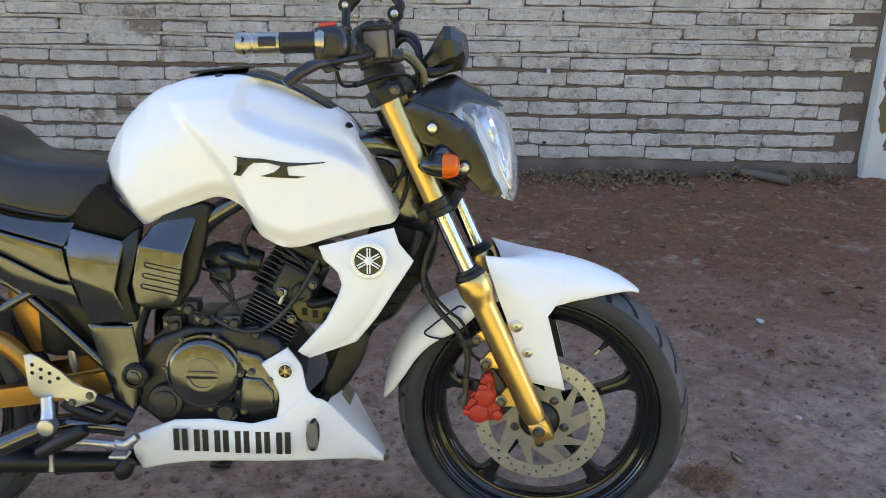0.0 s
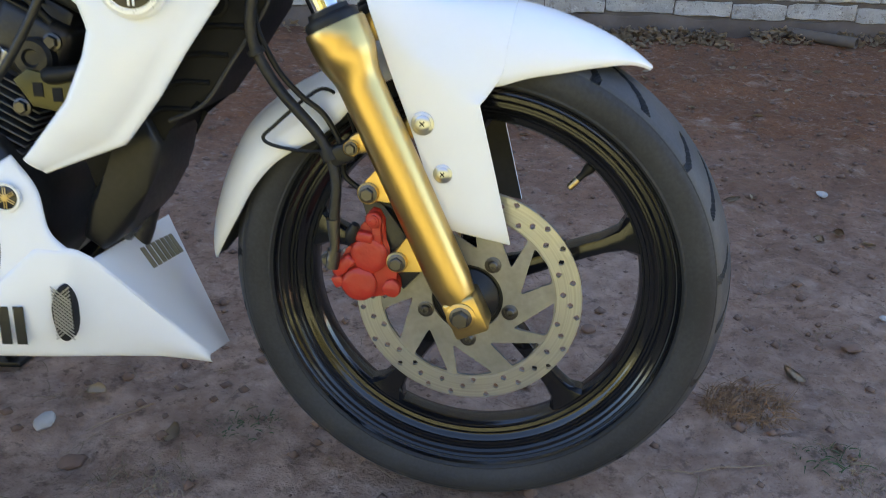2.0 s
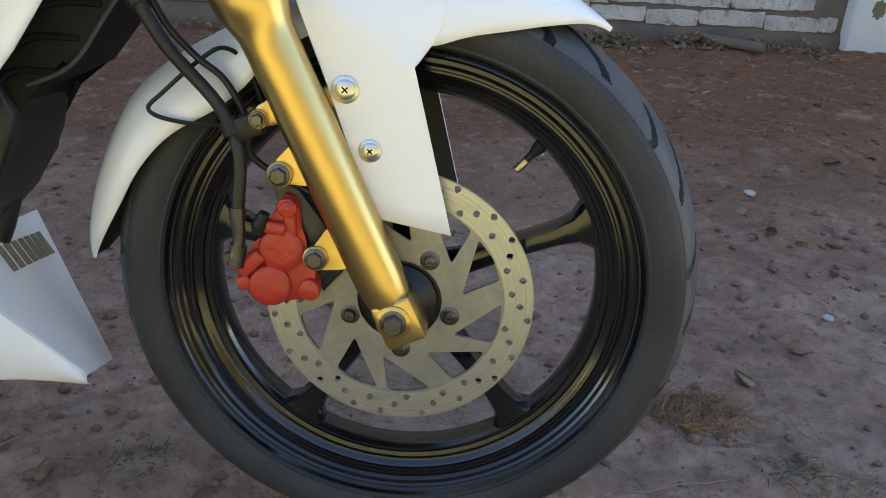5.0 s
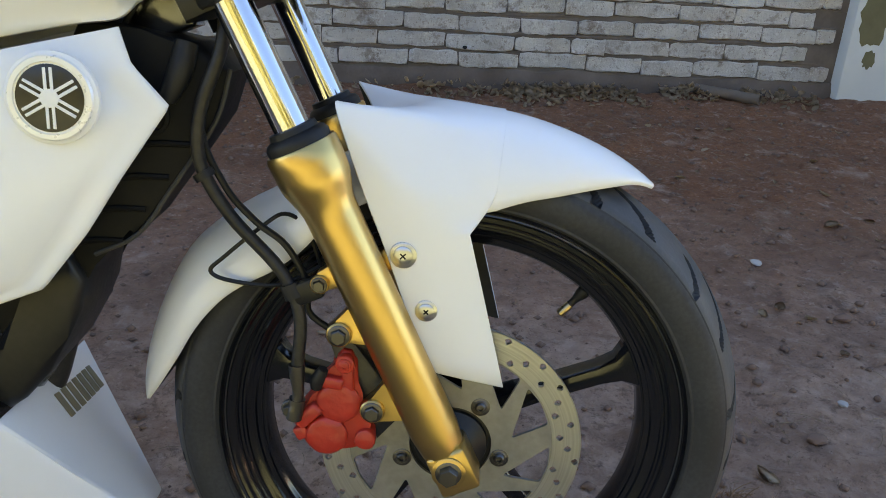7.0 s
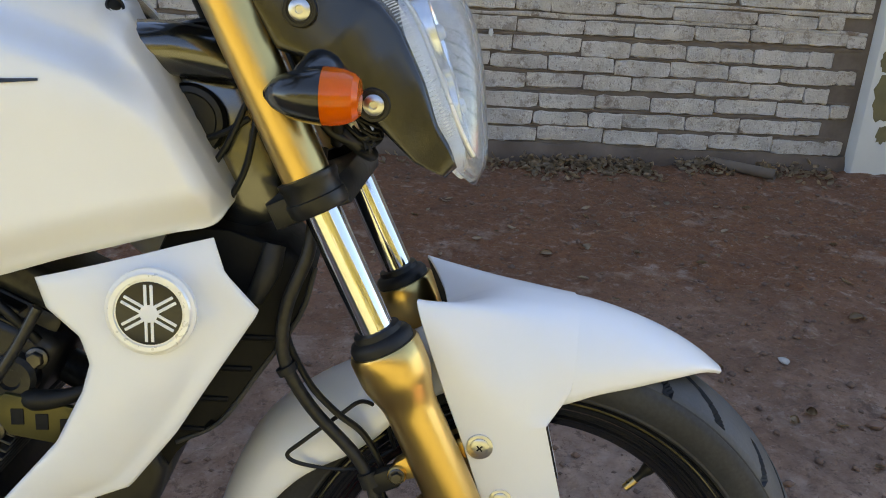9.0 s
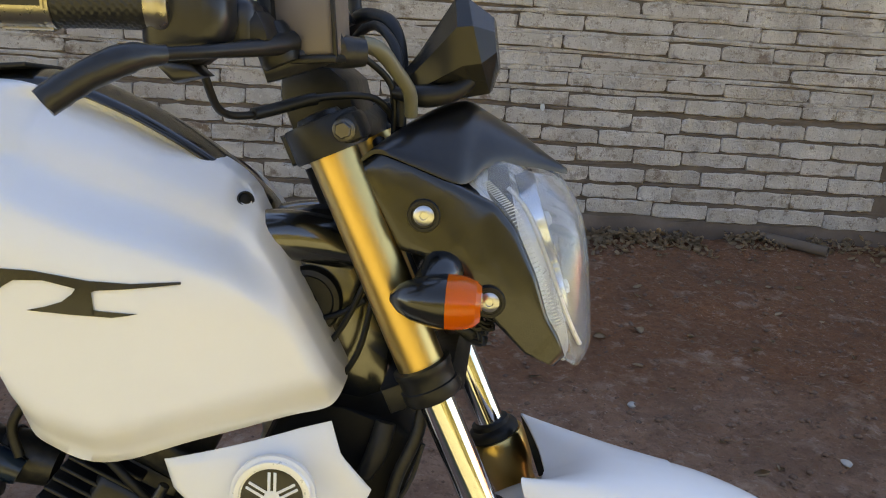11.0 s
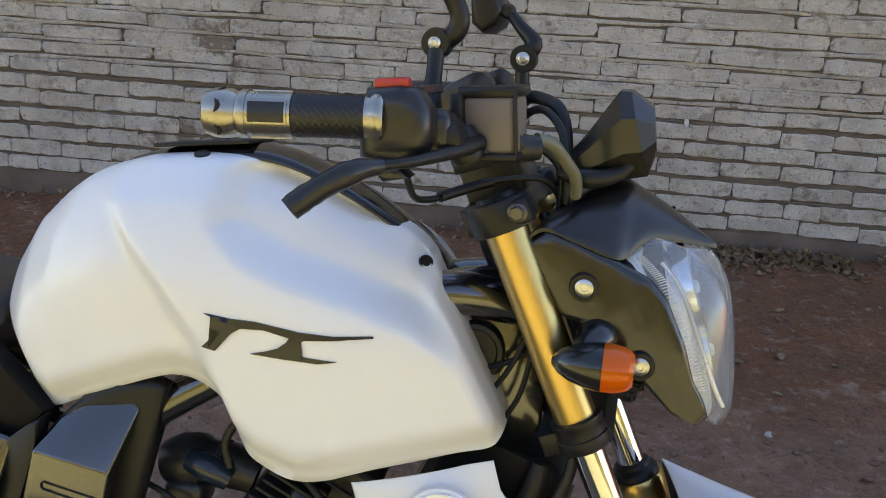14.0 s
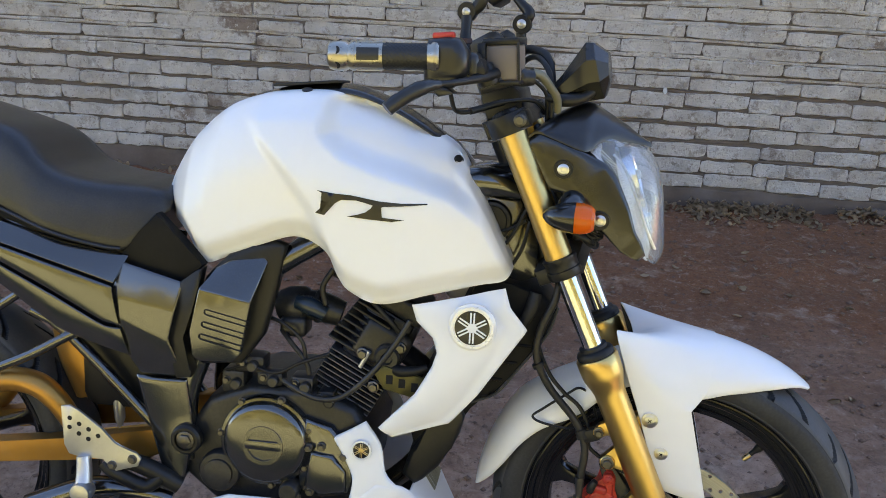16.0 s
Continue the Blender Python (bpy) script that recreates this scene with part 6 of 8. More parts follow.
# black spine cover and filler flap along the top
bm = bmesh.new()
ridge = [(-0.470, 0.962), (-0.440, 0.976), (-0.390, 0.989), (-0.320, 0.998), (-0.272, 0.995), (-0.219, 0.9765), (-0.166, 0.949), (-0.120, 0.918), (-0.0996, 0.9005), (-0.082, 0.884)]
A = [(x, -0.040 + 0.010 * smooth(-0.2, -0.07, x), z - 0.010) for x, z in ridge]
skin(bm, A, [(x, -y, z) for x, y, z in A], 40, 14, bulge=lambda u, v: 0.010 * math.sin(math.pi * v), thick=0.006, roll=0.004, inward=(0, 0, -1))
spine = part("tank_spine", bm, SATIN, tank, "glossy black cover along the top of the tank", sharp=45)
bm = bmesh.new()
block(bm, (-0.358, 0, 0.9945), (0.108, 0.085, 0.0045), Matrix.Translation((-0.358, 0, 0.9945)) @ Matrix.Rotation(radians(-6), 4, "Y") @ Matrix.Translation((0.358, 0, -0.9945)), bevel=0.002)
part("tank_pad", bm, RUBBER, tank, "ribbed black pad beside the filler cap")


# ---- shrouds, belly pan ----
def emblem(parent, M, r, material_ring):
    """A round badge: ring, dark field and plain crossed bars."""
    bm = bmesh.new()
    lathe(bm, [(r, -0.001), (r * 1.02, 0.001), (r * 0.98, 0.0028), (r * 0.86, 0.0030), (r * 0.84, 0.0016), (0.0, 0.0016)], M, 48, cap=False)
    e = part("badge", bm, SILVER, bike, "round badge of plain crossed bars in a ring")
    bm = bmesh.new()
    lathe(bm, [(r * 0.80, 0.0012), (r * 0.80, 0.0021), (r * 0.78, 0.0023)], M, 48)
    part("badge_field", bm, DECAL, e, "black field")
    for k in range(3):
        for off in (-0.075, 0.075):
            bm = bmesh.new()
            block(bm, (0, r * off, 0.0027), (r * 1.44, r * 0.075, 0.0010), M @ Matrix.Rotation(radians(90 + 60 * k), 4, "Z"), bevel=0.0003, seg=1)
            part("badge_bar", bm, material_ring, e)
    bm = bmesh.new()
    lathe(bm, [(r * 0.22, 0.0022), (r * 0.22, 0.0034), (r * 0.18, 0.0036)], M, 20)
    part("badge_boss", bm, material_ring, e)


def shroud(mir):
    bm = bmesh.new()
    A = [(-0.160, -0.126, 0.668), (-0.151, -0.129, 0.643), (-0.124, -0.134, 0.620), (-0.1165, -0.135, 0.597), (-0.124, -0.134, 0.572), (-0.149, -0.130, 0.524), (-0.206, -0.122, 0.459)]
    B = [(-0.018, -0.110, 0.7015), (-0.008, -0.116, 0.672), (0.0205, -0.112, 0.6375), (-0.020, -0.124, 0.577), (-0.050, -0.126, 0.530), (-0.091, -0.124, 0.479), (-0.184, -0.119, 0.444)]
    skin(bm, A, B, 44, 16, bulge=lambda u, v: 0.010 * math.sin(math.pi * min(1, v * 1.25)) ** 0.7 * math.sin(math.pi * min(0.97, u + 0.12)) ** 0.5, thick=0.0035, roll=0.003, mirror=mir, smooth_rails=False)
    s = part("tank_shroud", bm, WHITE, bike, "white side shroud below the tank", sharp=50)
    if not mir:
        M = Matrix.Translation((-0.0635, -0.1415, 0.6450)) @ Matrix.Rotation(radians(90), 4, "X") @ Matrix.Rotation(radians(-3), 4, "Y")
        bm = bmesh.new()
        lathe(bm, [(0.0370, -0.006), (0.0370, -0.0005), (0.0355, 0.0008), (0.033, 0.001)], M, 48)
        part("badge_dish", bm, WHITE, s)
        emblem(s, M @ Matrix.Translation((0, 0, 0.001)), 0.0335, WHITE)
    return s


shroud(False)
shroud(True)


def belly():
    bm = bmesh.new()
    A = [(-0.540, -0.112, 0.277), (-0.500, -0.116, 0.295), (-0.456, -0.120, 0.313), (-0.377, -0.126, 0.318), (-0.299, -0.128, 0.309), (-0.248, -0.126, 0.322), (-0.205, -0.122, 0.362), (-0.165, -0.114, 0.357), (-0.150, -0.102, 0.342), (-0.100, -0.066, 0.271), (-0.047, -0.031, 0.199)]
    B = [(-0.544, -0.108, 0.232), (-0.528, -0.108, 0.202), (-0.473, -0.114, 0.216), (-0.420, -0.118, 0.224), (-0.359, -0.121, 0.227), (-0.270, -0.120, 0.226), (-0.200, -0.108, 0.222), (-0.150, -0.085, 0.214), (-0.100, -0.056, 0.202), (-0.065, -0.036, 0.190), (-0.047, -0.028, 0.183)]
    for mir in (False, True):
        n = -3 if mir else None
        skin(bm, A[:n], B[:n], 70, 14, bulge=lambda u, v: 0.007 * math.sin(math.pi * v), thick=0.0035, roll=0.003, mirror=mir, smooth_rails=False)
        A2 = [(-0.283, -0.108, 0.428), (-0.262, -0.114, 0.398), (-0.246, -0.119, 0.363), (-0.252, -0.124, 0.318)]
        B2 = [(-0.229, -0.104, 0.460), (-0.202, -0.110, 0.424), (-0.191, -0.116, 0.378), (-0.168, -0.114, 0.352)]
        skin(bm, A2, B2, 24, 10, bulge=lambda u, v: 0.003 * math.sin(math.pi * v), thick=0.0035, roll=0.003, mirror=mir)
    # prow between the two flanks
    P = [(-0.152, -0.103, 0.343), (-0.125, -0.084, 0.306), (-0.085, -0.057, 0.250), (-0.047, -0.030, 0.196)]
    Q = [(-0.153, 0.150, 0.328), (-0.120, 0.122, 0.279), (-0.082, 0.090, 0.223), (-0.049, 0.062, 0.174)]
    skin(bm, P, Q, 24, 12, bulge=lambda u, v: 0.005 * math.sin(math.pi * v), thick=0.0035, roll=0.001, inward=(-0.81, 0, -0.58))
    b = part("belly_pan", bm, WHITE, bike, "white belly pan with black printed bars and a mesh vent", sharp=50)
    M = Matrix.Translation((-0.232, -0.1165, 0.416)) @ Matrix.Rotation(radians(88), 4, "X")
    emblem(b, M, 0.0165, BRASS)
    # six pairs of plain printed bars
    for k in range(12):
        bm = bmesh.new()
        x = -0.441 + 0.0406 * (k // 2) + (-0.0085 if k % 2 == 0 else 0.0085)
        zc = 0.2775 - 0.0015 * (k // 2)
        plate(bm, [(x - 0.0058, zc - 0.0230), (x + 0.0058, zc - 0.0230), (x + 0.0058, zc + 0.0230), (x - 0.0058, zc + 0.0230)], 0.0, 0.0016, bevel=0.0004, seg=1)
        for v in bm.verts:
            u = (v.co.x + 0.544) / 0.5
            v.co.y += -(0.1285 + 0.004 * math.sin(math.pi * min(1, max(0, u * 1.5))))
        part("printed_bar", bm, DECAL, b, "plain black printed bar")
    # vent with wire mesh over a near-black plate that paints the inner shade
    bm = bmesh.new()
    vent = [(-0.192, 0.262), (-0.194, 0.290), (-0.186, 0.312), (-0.176, 0.318), (-0.169, 0.300), (-0.170, 0.270), (-0.176, 0.252), (-0.186, 0.251)]
    vent = [tuple(p) for p in spline(vent + vent[:1], 4)[:-1]]
    plate(bm, vent, -0.1225, -0.108, bevel=0.001)
    v = part("vent_shade_plate", bm, SHADE_PRINT, b, "near-black plate for the shade inside the vent")
    bm = bmesh.new()
    for k in range(15):
        for sg in (-1, 1):
            x0, z0 = -0.181, 0.252 + 0.0046 * k
            p, q = Vector((x0 - 0.011, 0, z0 - sg * 0.009)), Vector((x0 + 0.010, 0, z0 + sg * 0.009))
            if 0.250 < p.z < 0.318 and 0.250 < q.z < 0.318:
                tube(bm, [(p.x, -0.1232, p.z), (q.x, -0.1232, q.z)], 0.0009, 4, 1)
    part("vent_mesh", bm, ALU, b, "fine wire mesh")
    # faded slanted bars on the prow
    for k in range(7):
        bm = bmesh.new()
        t = k / 6
        y = 0.002 + 0.0165 * k
        v = (y + 0.09) / 0.225
        c = Vector((-0.134, y, 0.318)).lerp(Vector((-0.131, y, 0.295)), v) + Vector((0.81, 0, 0.58)) * (0.005 * math.sin(math.pi * v))
        R = Vector((0.81, 0, 0.58)).to_track_quat("Z", "Y").to_matrix().to_4x4()
        block(bm, (0, 0, 0.0012), (0.0105, 0.030, 0.0012), Matrix.Translation(c) @ R @ Matrix.Rotation(radians(-8), 4, "Z"), bevel=0.0003, seg=1)
        part("faded_bar", bm, STICKER, b, "faded sticker bar")
    return b


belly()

# ---- frame ----
bm = bmesh.new()
HT = FR @ Matrix.Translation((-0.035, 0, 0))
for s in (-1, 1):
    tube(bm, [(-0.020, s * 0.018, 0.868), (-0.075, s * 0.030, 0.862), (-0.16, s * 0.05, 0.83), (-0.30, s * 0.07, 0.76), (-0.44, s * 0.085, 0.66), (-0.53, s * 0.088, 0.50), (-0.54, s * 0.085, 0.36)], 0.019, 14, 5)
    tube(bm, [(-0.60, s * 0.09, 0.66), (-0.75, s * 0.095, 0.70), (-0.95, s * 0.09, 0.78)], 0.012, 10, 4)
    tube(bm, [(-0.56, s * 0.09, 0.38), (-0.735, s * 0.098, 0.563), (-0.80, s * 0.098, 0.60)], 0.010, 10, 3)
tube(bm, [(0.005, 0, 0.80), (-0.03, 0, 0.70), (-0.09, 0, 0.50), (-0.15, 0, 0.36), (-0.26, 0, 0.27), (-0.40, 0, 0.25)], 0.019, 14, 5)
frame_ob = part("frame", bm, GLOSS, bike, "black tubular frame")
bm = bmesh.new()
tube(bm, [(-0.110, -0.050, 0.856), (-0.060, -0.046, 0.858), (-0.008, -0.030, 0.848)], 0.024, 18, 3)
plate(bm, [(-0.085, 0.845), (-0.005, 0.835), (0.030, 0.760), (0.028, 0.705), (-0.010, 0.690), (-0.055, 0.735)], -0.030, 0.030, bevel=0.004)
part("head_gusset", bm, GLOSS, frame_ob)
bm = bmesh.new()
lathe(bm, [(0.030, 0.0), (0.034, 0.006), (0.031, 0.012), (0.026, 0.013), (0.024, 0.010), (0.010, 0.010), (0.008, 0.014), (0.005, 0.015)], along_y(-0.050, -0.036, 0.795), 32)
part("horn", bm, PLASTIC, bike, "black horn behind the fork")
for pts in ([(-0.050, -0.044, 0.775), (-0.020, -0.050, 0.785), (0.005, -0.052, 0.800)], [(-0.045, -0.05, 0.735), (-0.015, -0.055, 0.775), (0.010, -0.055, 0.83)], [(-0.03, -0.05, 0.70), (0.0, -0.058, 0.75), (0.012, -0.055, 0.80)]):
    bm = bmesh.new()
    tube(bm, pts, 0.0030, 8, 4)
    part("frame_cable", bm, WIRE, bike)
# dark inner duct ahead of the engine
bm = bmesh.new()
plate(bm, [(-0.060, 0.712), (-0.010, 0.700), (0.040, 0.690), (0.066, 0.665), (0.051, 0.619), (0.007, 0.557), (-0.024, 0.514), (-0.069, 0.492), (-0.085, 0.448), (-0.100, 0.410), (-0.143, 0.372), (-0.170, 0.47), (-0.110, 0.60)], -0.070, 0.070, bevel=0.008)
duct = part("inner_duct", bm, DUCT, bike, "black ribbed inner duct")
bm = bmesh.new()
plate(bm, [(-0.090, 0.515), (-0.070, 0.474), (-0.076, 0.445), (-0.088, 0.420), (-0.109, 0.382), (-0.133, 0.356), (-0.148, 0.346), (-0.170, 0.362), (-0.156, 0.412), (-0.112, 0.468)], -0.084, 0.060, bevel=0.010, seg=3)
for v in bm.verts:
    v.co.y += 0.006 * noise.noise(v.co * 14)
part("duct_lower", bm, PLASTIC, duct, "scuffed black lower duct", sharp=50)
bm = bmesh.new()
tube(bm, [(0.066, -0.071, 0.668), (0.052, -0.071, 0.622), (0.010, -0.071, 0.560), (-0.022, -0.071, 0.517), (-0.062, -0.071, 0.497)], 0.0022, 8, 4)
part("duct_flange", bm, LINER, duct, "thin lighter grey edge")
for k in range(4):
    bm = bmesh.new()
    tube(bm, [(0.030 - 0.022 * k, -0.070, 0.600 - 0.030 * k), (-0.010 - 0.020 * k, -0.0712, 0.600 - 0.030 * k), (-0.055 - 0.012 * k, -0.0712, 0.585 - 0.030 * k)], 0.0030, 8, 3)
    part("duct_rib", bm, DUCT, duct)
for x, z, r in ((-0.005, 0.625, 0.017), (-0.060, 0.560, 0.012)):
    bm = bmesh.new()
    lathe(bm, [(r, -0.002), (r, 0.003), (r * 0.8, 0.004), (r * 0.75, 0.001), (r * 0.4, 0.001), (r * 0.35, 0.003)], along_y(x, -0.070, z), 24)
    part("duct_boss", bm, DUCT, duct)
bm = bmesh.new()
tube(bm, [(0.030, -0.075, 0.690), (0.024, -0.080, 0.665), (0.012, -0.082, 0.640)], [0.010, 0.011, 0.008], 12, 3)
part("loom_boot", bm, RUBBER, bike)


# ---- engine ----
def engine():
    bm = bmesh.new()
    plate(bm, [(-0.500, 0.470), (-0.430, 0.500), (-0.330, 0.500), (-0.250, 0.475), (-0.215, 0.420), (-0.225, 0.335), (-0.260, 0.290), (-0.480, 0.280), (-0.540, 0.330), (-0.545, 0.400)], -0.092, 0.10, bevel=0.014, seg=3)
    e = part("engine", bm, DARKALU, bike, "black single-cylinder engine, dusty", sharp=50)
    # clutch cover
    C = along_y(-0.395, -0.092, 0.409)
    bm = bmesh.new()
    lathe(bm, [(0.079, -0.004), (0.079, 0.010), (0.0765, 0.014), (0.072, 0.015), (0.070, 0.021), (0.067, 0.0255), (0.060, 0.0280), (0.034, 0.0300), (0.0335, 0.0315), (0.0265, 0.0315), (0.0260, 0.0285), (0.0, 0.0285)], C, 72, cap=False)
    cc = part("clutch_cover", bm, GLOSS, bike, "glossy black round clutch cover")
    bm = bmesh.new()
    block(bm, (0, 0, 0.0300), (0.062, 0.0155, 0.0034), C, bevel=0.0012)
    part("cast_bar", bm, GLOSS, cc, "raised cast bar")
    for k in range(7):
        bm = bmesh.new()
        a = radians(20 + 51.4 * k)
        bolt_head(bm, C @ Matrix.Translation((0.0775 * math.cos(a), 0.0775 * math.sin(a), 0.011)), 0.0052, 0.005)
        part("cover_bolt", bm, BOLT, cc)
    # oil cap cover and forward case
    bm = bmesh.new()
    lathe(bm, [(0.036, -0.004), (0.036, 0.012), (0.033, 0.016), (0.025, 0.018), (0.024, 0.022), (0.020, 0.0235)], along_y(-0.475, -0.092, 0.347), 40)
    part("sprocket_cap", bm, DARKALU, e, "round dark cap")
    bm = bmesh.new()
    plate(bm, [(-0.330, 0.458), (-0.285, 0.445), (-0.255, 0.410), (-0.243, 0.360), (-0.250, 0.328), (-0.300, 0.318), (-0.340, 0.330), (-0.336, 0.395)], -0.108, -0.085, bevel=0.008, seg=3)
    part("timing_cover", bm, GLOSS, e, "glossy black timing cover")
    bm = bmesh.new()
    plate(bm, [(-0.318, 0.402), (-0.280, 0.398), (-0.258, 0.372), (-0.256, 0.336), (-0.300, 0.326), (-0.328, 0.340)], -0.114, -0.104, bevel=0.006, seg=3)
    part("oil_filter_cover", bm, GLOSS, e)
    for x, z in ((-0.322, 0.408), (-0.262, 0.398), (-0.300, 0.412), (-0.340, 0.318), (-0.318, 0.330)):
        bm = bmesh.new()
        bolt_head(bm, along_y(x, -0.110, z), 0.0055, 0.006)
        part("cover_bolt", bm, BOLT, e)
    bm = bmesh.new()
    lathe(bm, [(0.017, -0.004), (0.017, 0.02), (0.014, 0.024)], along_y(-0.352, -0.10, 0.330), 24)
    part("drain_boss", bm, DARKALU, e)
    # cylinder
    T = Matrix.Translation((-0.262, 0, 0.515)) @ Matrix.Rotation(radians(28), 4, "Y")
    bm = bmesh.new()
    block(bm, (0, 0, 0.02), (0.086, 0.10, 0.22), T, bevel=0.01)
    cyl = part("cylinder", bm, DARKALU, bike, "finned black cylinder")
    for k in range(9):
        bm = bmesh.new()
        block(bm, (-0.002, 0, -0.040 + 0.0088 * k), (0.112, 0.138, 0.0026), T, bevel=0.0009, seg=1)
        part("cooling_fin", bm, FIN, cyl)
    for k in range(7):
        bm = bmesh.new()
        block(bm, (-0.026, 0.004, 0.046 + 0.0128 * k), (0.092 - 0.004 * k, 0.140, 0.0042), T, bevel=0.0014, seg=1)
        part("head_fin", bm, DARKALU, cyl)
    bm = bmesh.new()
    block(bm, (0.012, -0.004, 0.076), (0.086, 0.128, 0.074), T, bevel=0.012, seg=3)
    lathe(bm, [(0.022, -0.004), (0.022, 0.010), (0.018, 0.014), (0.010, 0.014), (0.008, 0.010)], T @ along_y(0.030, -0.070, 0.070), 26)
    part("cylinder_head", bm, DARKALU, cyl, "dusty black cylinder head")
    bm = bmesh.new()
    tube(bm, [(0.050, -0.078, 0.060), (0.060, -0.086, 0.066), (0.078, -0.090, 0.080), (0.094, -0.088, 0.096)], [0.009, 0.010, 0.008, 0.006], 12, 4, T)
    part("spark_plug_cap", bm, RUBBER, cyl)
    bm = bmesh.new()
    block(bm, (0.0, 0, 0.148), (0.105, 0.115, 0.036), T, bevel=0.010, seg=3)
    part("rocker_cover", bm, DARKALU, cyl)
    for (x, z) in ((0.036, 0.012), (-0.008, 0.052), (0.040, 0.094)):
        bm = bmesh.new()
        bolt_head(bm, T @ along_y(x, -0.072, z), 0.0075, 0.007)
        part("head_bolt", bm, BOLT, cyl)
    bm = bmesh.new()
    tube(bm, [(0.000, -0.0735, 0.030), (0.000, -0.0745, 0.062)], 0.0040, 8, 1, T)
    part("stud", bm, ALU, cyl)
    # plate between cylinder and shroud, with worn bars
    bm = bmesh.new()
    plate(bm, [(-0.223, 0.540), (-0.206, 0.552), (-0.135, 0.535), (-0.140, 0.498), (-0.205, 0.512)], -0.088, -0.080, bevel=0.002)
    pl = part("side_plate", bm, surf("brassy_plate", (0.10, 0.088, 0.032), 0.42, metal=0.5, var=0.3), bike, "brassy plate with worn bars")
    for k in range(3):
        bm = bmesh.new()
        block(bm, (-0.196 + 0.021 * k, -0.0885, 0.530 - 0.005 * k), (0.011, 0.0014, 0.015), bevel=0.0003, seg=1)
        part("worn_bar", bm, SHADE_PRINT, pl)
    # carburettor, intake and hoses
    bm = bmesh.new()
    tube(bm, [(-0.398, -0.030, 0.622), (-0.378, -0.030, 0.626), (-0.352, -0.030, 0.628), (-0.346, -0.030, 0.628), (-0.322, -0.030, 0.626), (-0.290, -0.028, 0.616)], [0.024, 0.031, 0.031, 0.025, 0.026, 0.022], 24, 2)
    lathe(bm, [(0.0275, -0.004), (0.0285, -0.003), (0.0285, 0.003), (0.0275, 0.004)], Matrix.Translation((-0.330, -0.030, 0.627)) @ Matrix.Rotation(radians(92), 4, "Y"), 24, loop=True)
    block(bm, (-0.366, -0.040, 0.596), (0.046, 0.050, 0.036), bevel=0.010, seg=3)
    carb = part("carburettor", bm, DARKALU, bike, "dark carburettor")
    # the blue sky glint on the dark cap is mixed into its base colour
    bm = bmesh.new()
    tube(bm, [(-0.36, -0.056, 0.640), (-0.335, -0.060, 0.634), (-0.312, -0.058, 0.622)], [0.013, 0.016, 0.013], 16, 3)
    part("vacuum_cap", bm, surf("black_cap_blue_glint", (0.012, 0.022, 0.035), 0.22, var=0.2), carb)
    for name, pts, r, mt in (
            ("breather_hose", [(-0.162, -0.115, 0.640), (-0.186, -0.116, 0.597), (-0.222, -0.116, 0.546), (-0.264, -0.115, 0.506), (-0.300, -0.112, 0.495), (-0.335, -0.106, 0.501), (-0.370, -0.098, 0.516)], 0.0048, DARKALU),
            ("fuel_hose", [(-0.300, -0.06, 0.700), (-0.316, -0.064, 0.670), (-0.310, -0.064, 0.640)], 0.0050, HOSE),
            ("drain_hose", [(-0.385, -0.060, 0.590), (-0.365, -0.075, 0.575), (-0.335, -0.080, 0.540), (-0.330, -0.080, 0.500)], 0.0042, HOSE),
            ("drain_hose", [(-0.410, -0.070, 0.615), (-0.375, -0.080, 0.606), (-0.345, -0.080, 0.580), (-0.338, -0.078, 0.548)], 0.0034, HOSE),
            ("clutch_cable", [(-0.470, -0.085, 0.520), (-0.430, -0.095, 0.535), (-0.385, -0.092, 0.525), (-0.345, -0.090, 0.545), (-0.300, -0.075, 0.560)], 0.0030, WIRE),
            ("spark_lead", [(-0.175, -0.085, 0.600), (-0.200, -0.092, 0.632), (-0.240, -0.08, 0.665), (-0.30, -0.05, 0.69)], 0.0045, WIRE)):
        bm = bmesh.new()
        tube(bm, pts, r, 10, 6)
        part(name, bm, mt, e)
    for k, (x, y, z, sx, sy, sz) in enumerate(((-0.43, -0.07, 0.535, 0.05, 0.04, 0.03), (-0.395, -0.075, 0.512, 0.045, 0.03, 0.025), (-0.34, -0.075, 0.508, 0.04, 0.04, 0.03), (-0.46, -0.06, 0.50, 0.04, 0.05, 0.04), (-0.30, -0.07, 0.485, 0.03, 0.04, 0.03))):
        bm = bmesh.new()
        block(bm, (x, y, z), (sx, sy, sz), bevel=0.007, seg=2)
        lathe(bm, [(0.009, 0.0), (0.009, 0.012), (0.007, 0.014)], along_y(x + 0.008, y - sy / 2, z), 14)
        part("casting_lug", bm, DARKALU, e)
        bm = bmesh.new()
        bolt_head(bm, along_y(x - 0.010, y - sy / 2, z + 0.003), 0.0055, 0.006)
        part("casting_bolt", bm, BOLT, e)
    # header pipe hidden behind the pan, and silencer link
    bm = bmesh.new()
    tube(bm, [(-0.200, 0, 0.560), (-0.140, 0.02, 0.50), (-0.130, 0.03, 0.40), (-0.190, 0.02, 0.265), (-0.320, -0.02, 0.225), (-0.560, -0.05, 0.20), (-0.72, -0.075, 0.19)], 0.018, 14, 5)
    part("exhaust_header", bm, DARKALU, e)
    return e


engine()
bm = bmesh.new()
tube(bm, [(-0.560, -0.075, 0.204), (-0.620, -0.08, 0.204), (-0.80, -0.085, 0.206), (-0.95, -0.09, 0.215)], [0.018, 0.021, 0.023, 0.023], 20, 4)
part("silencer", bm, PLASTIC, bike, "dark low silencer")

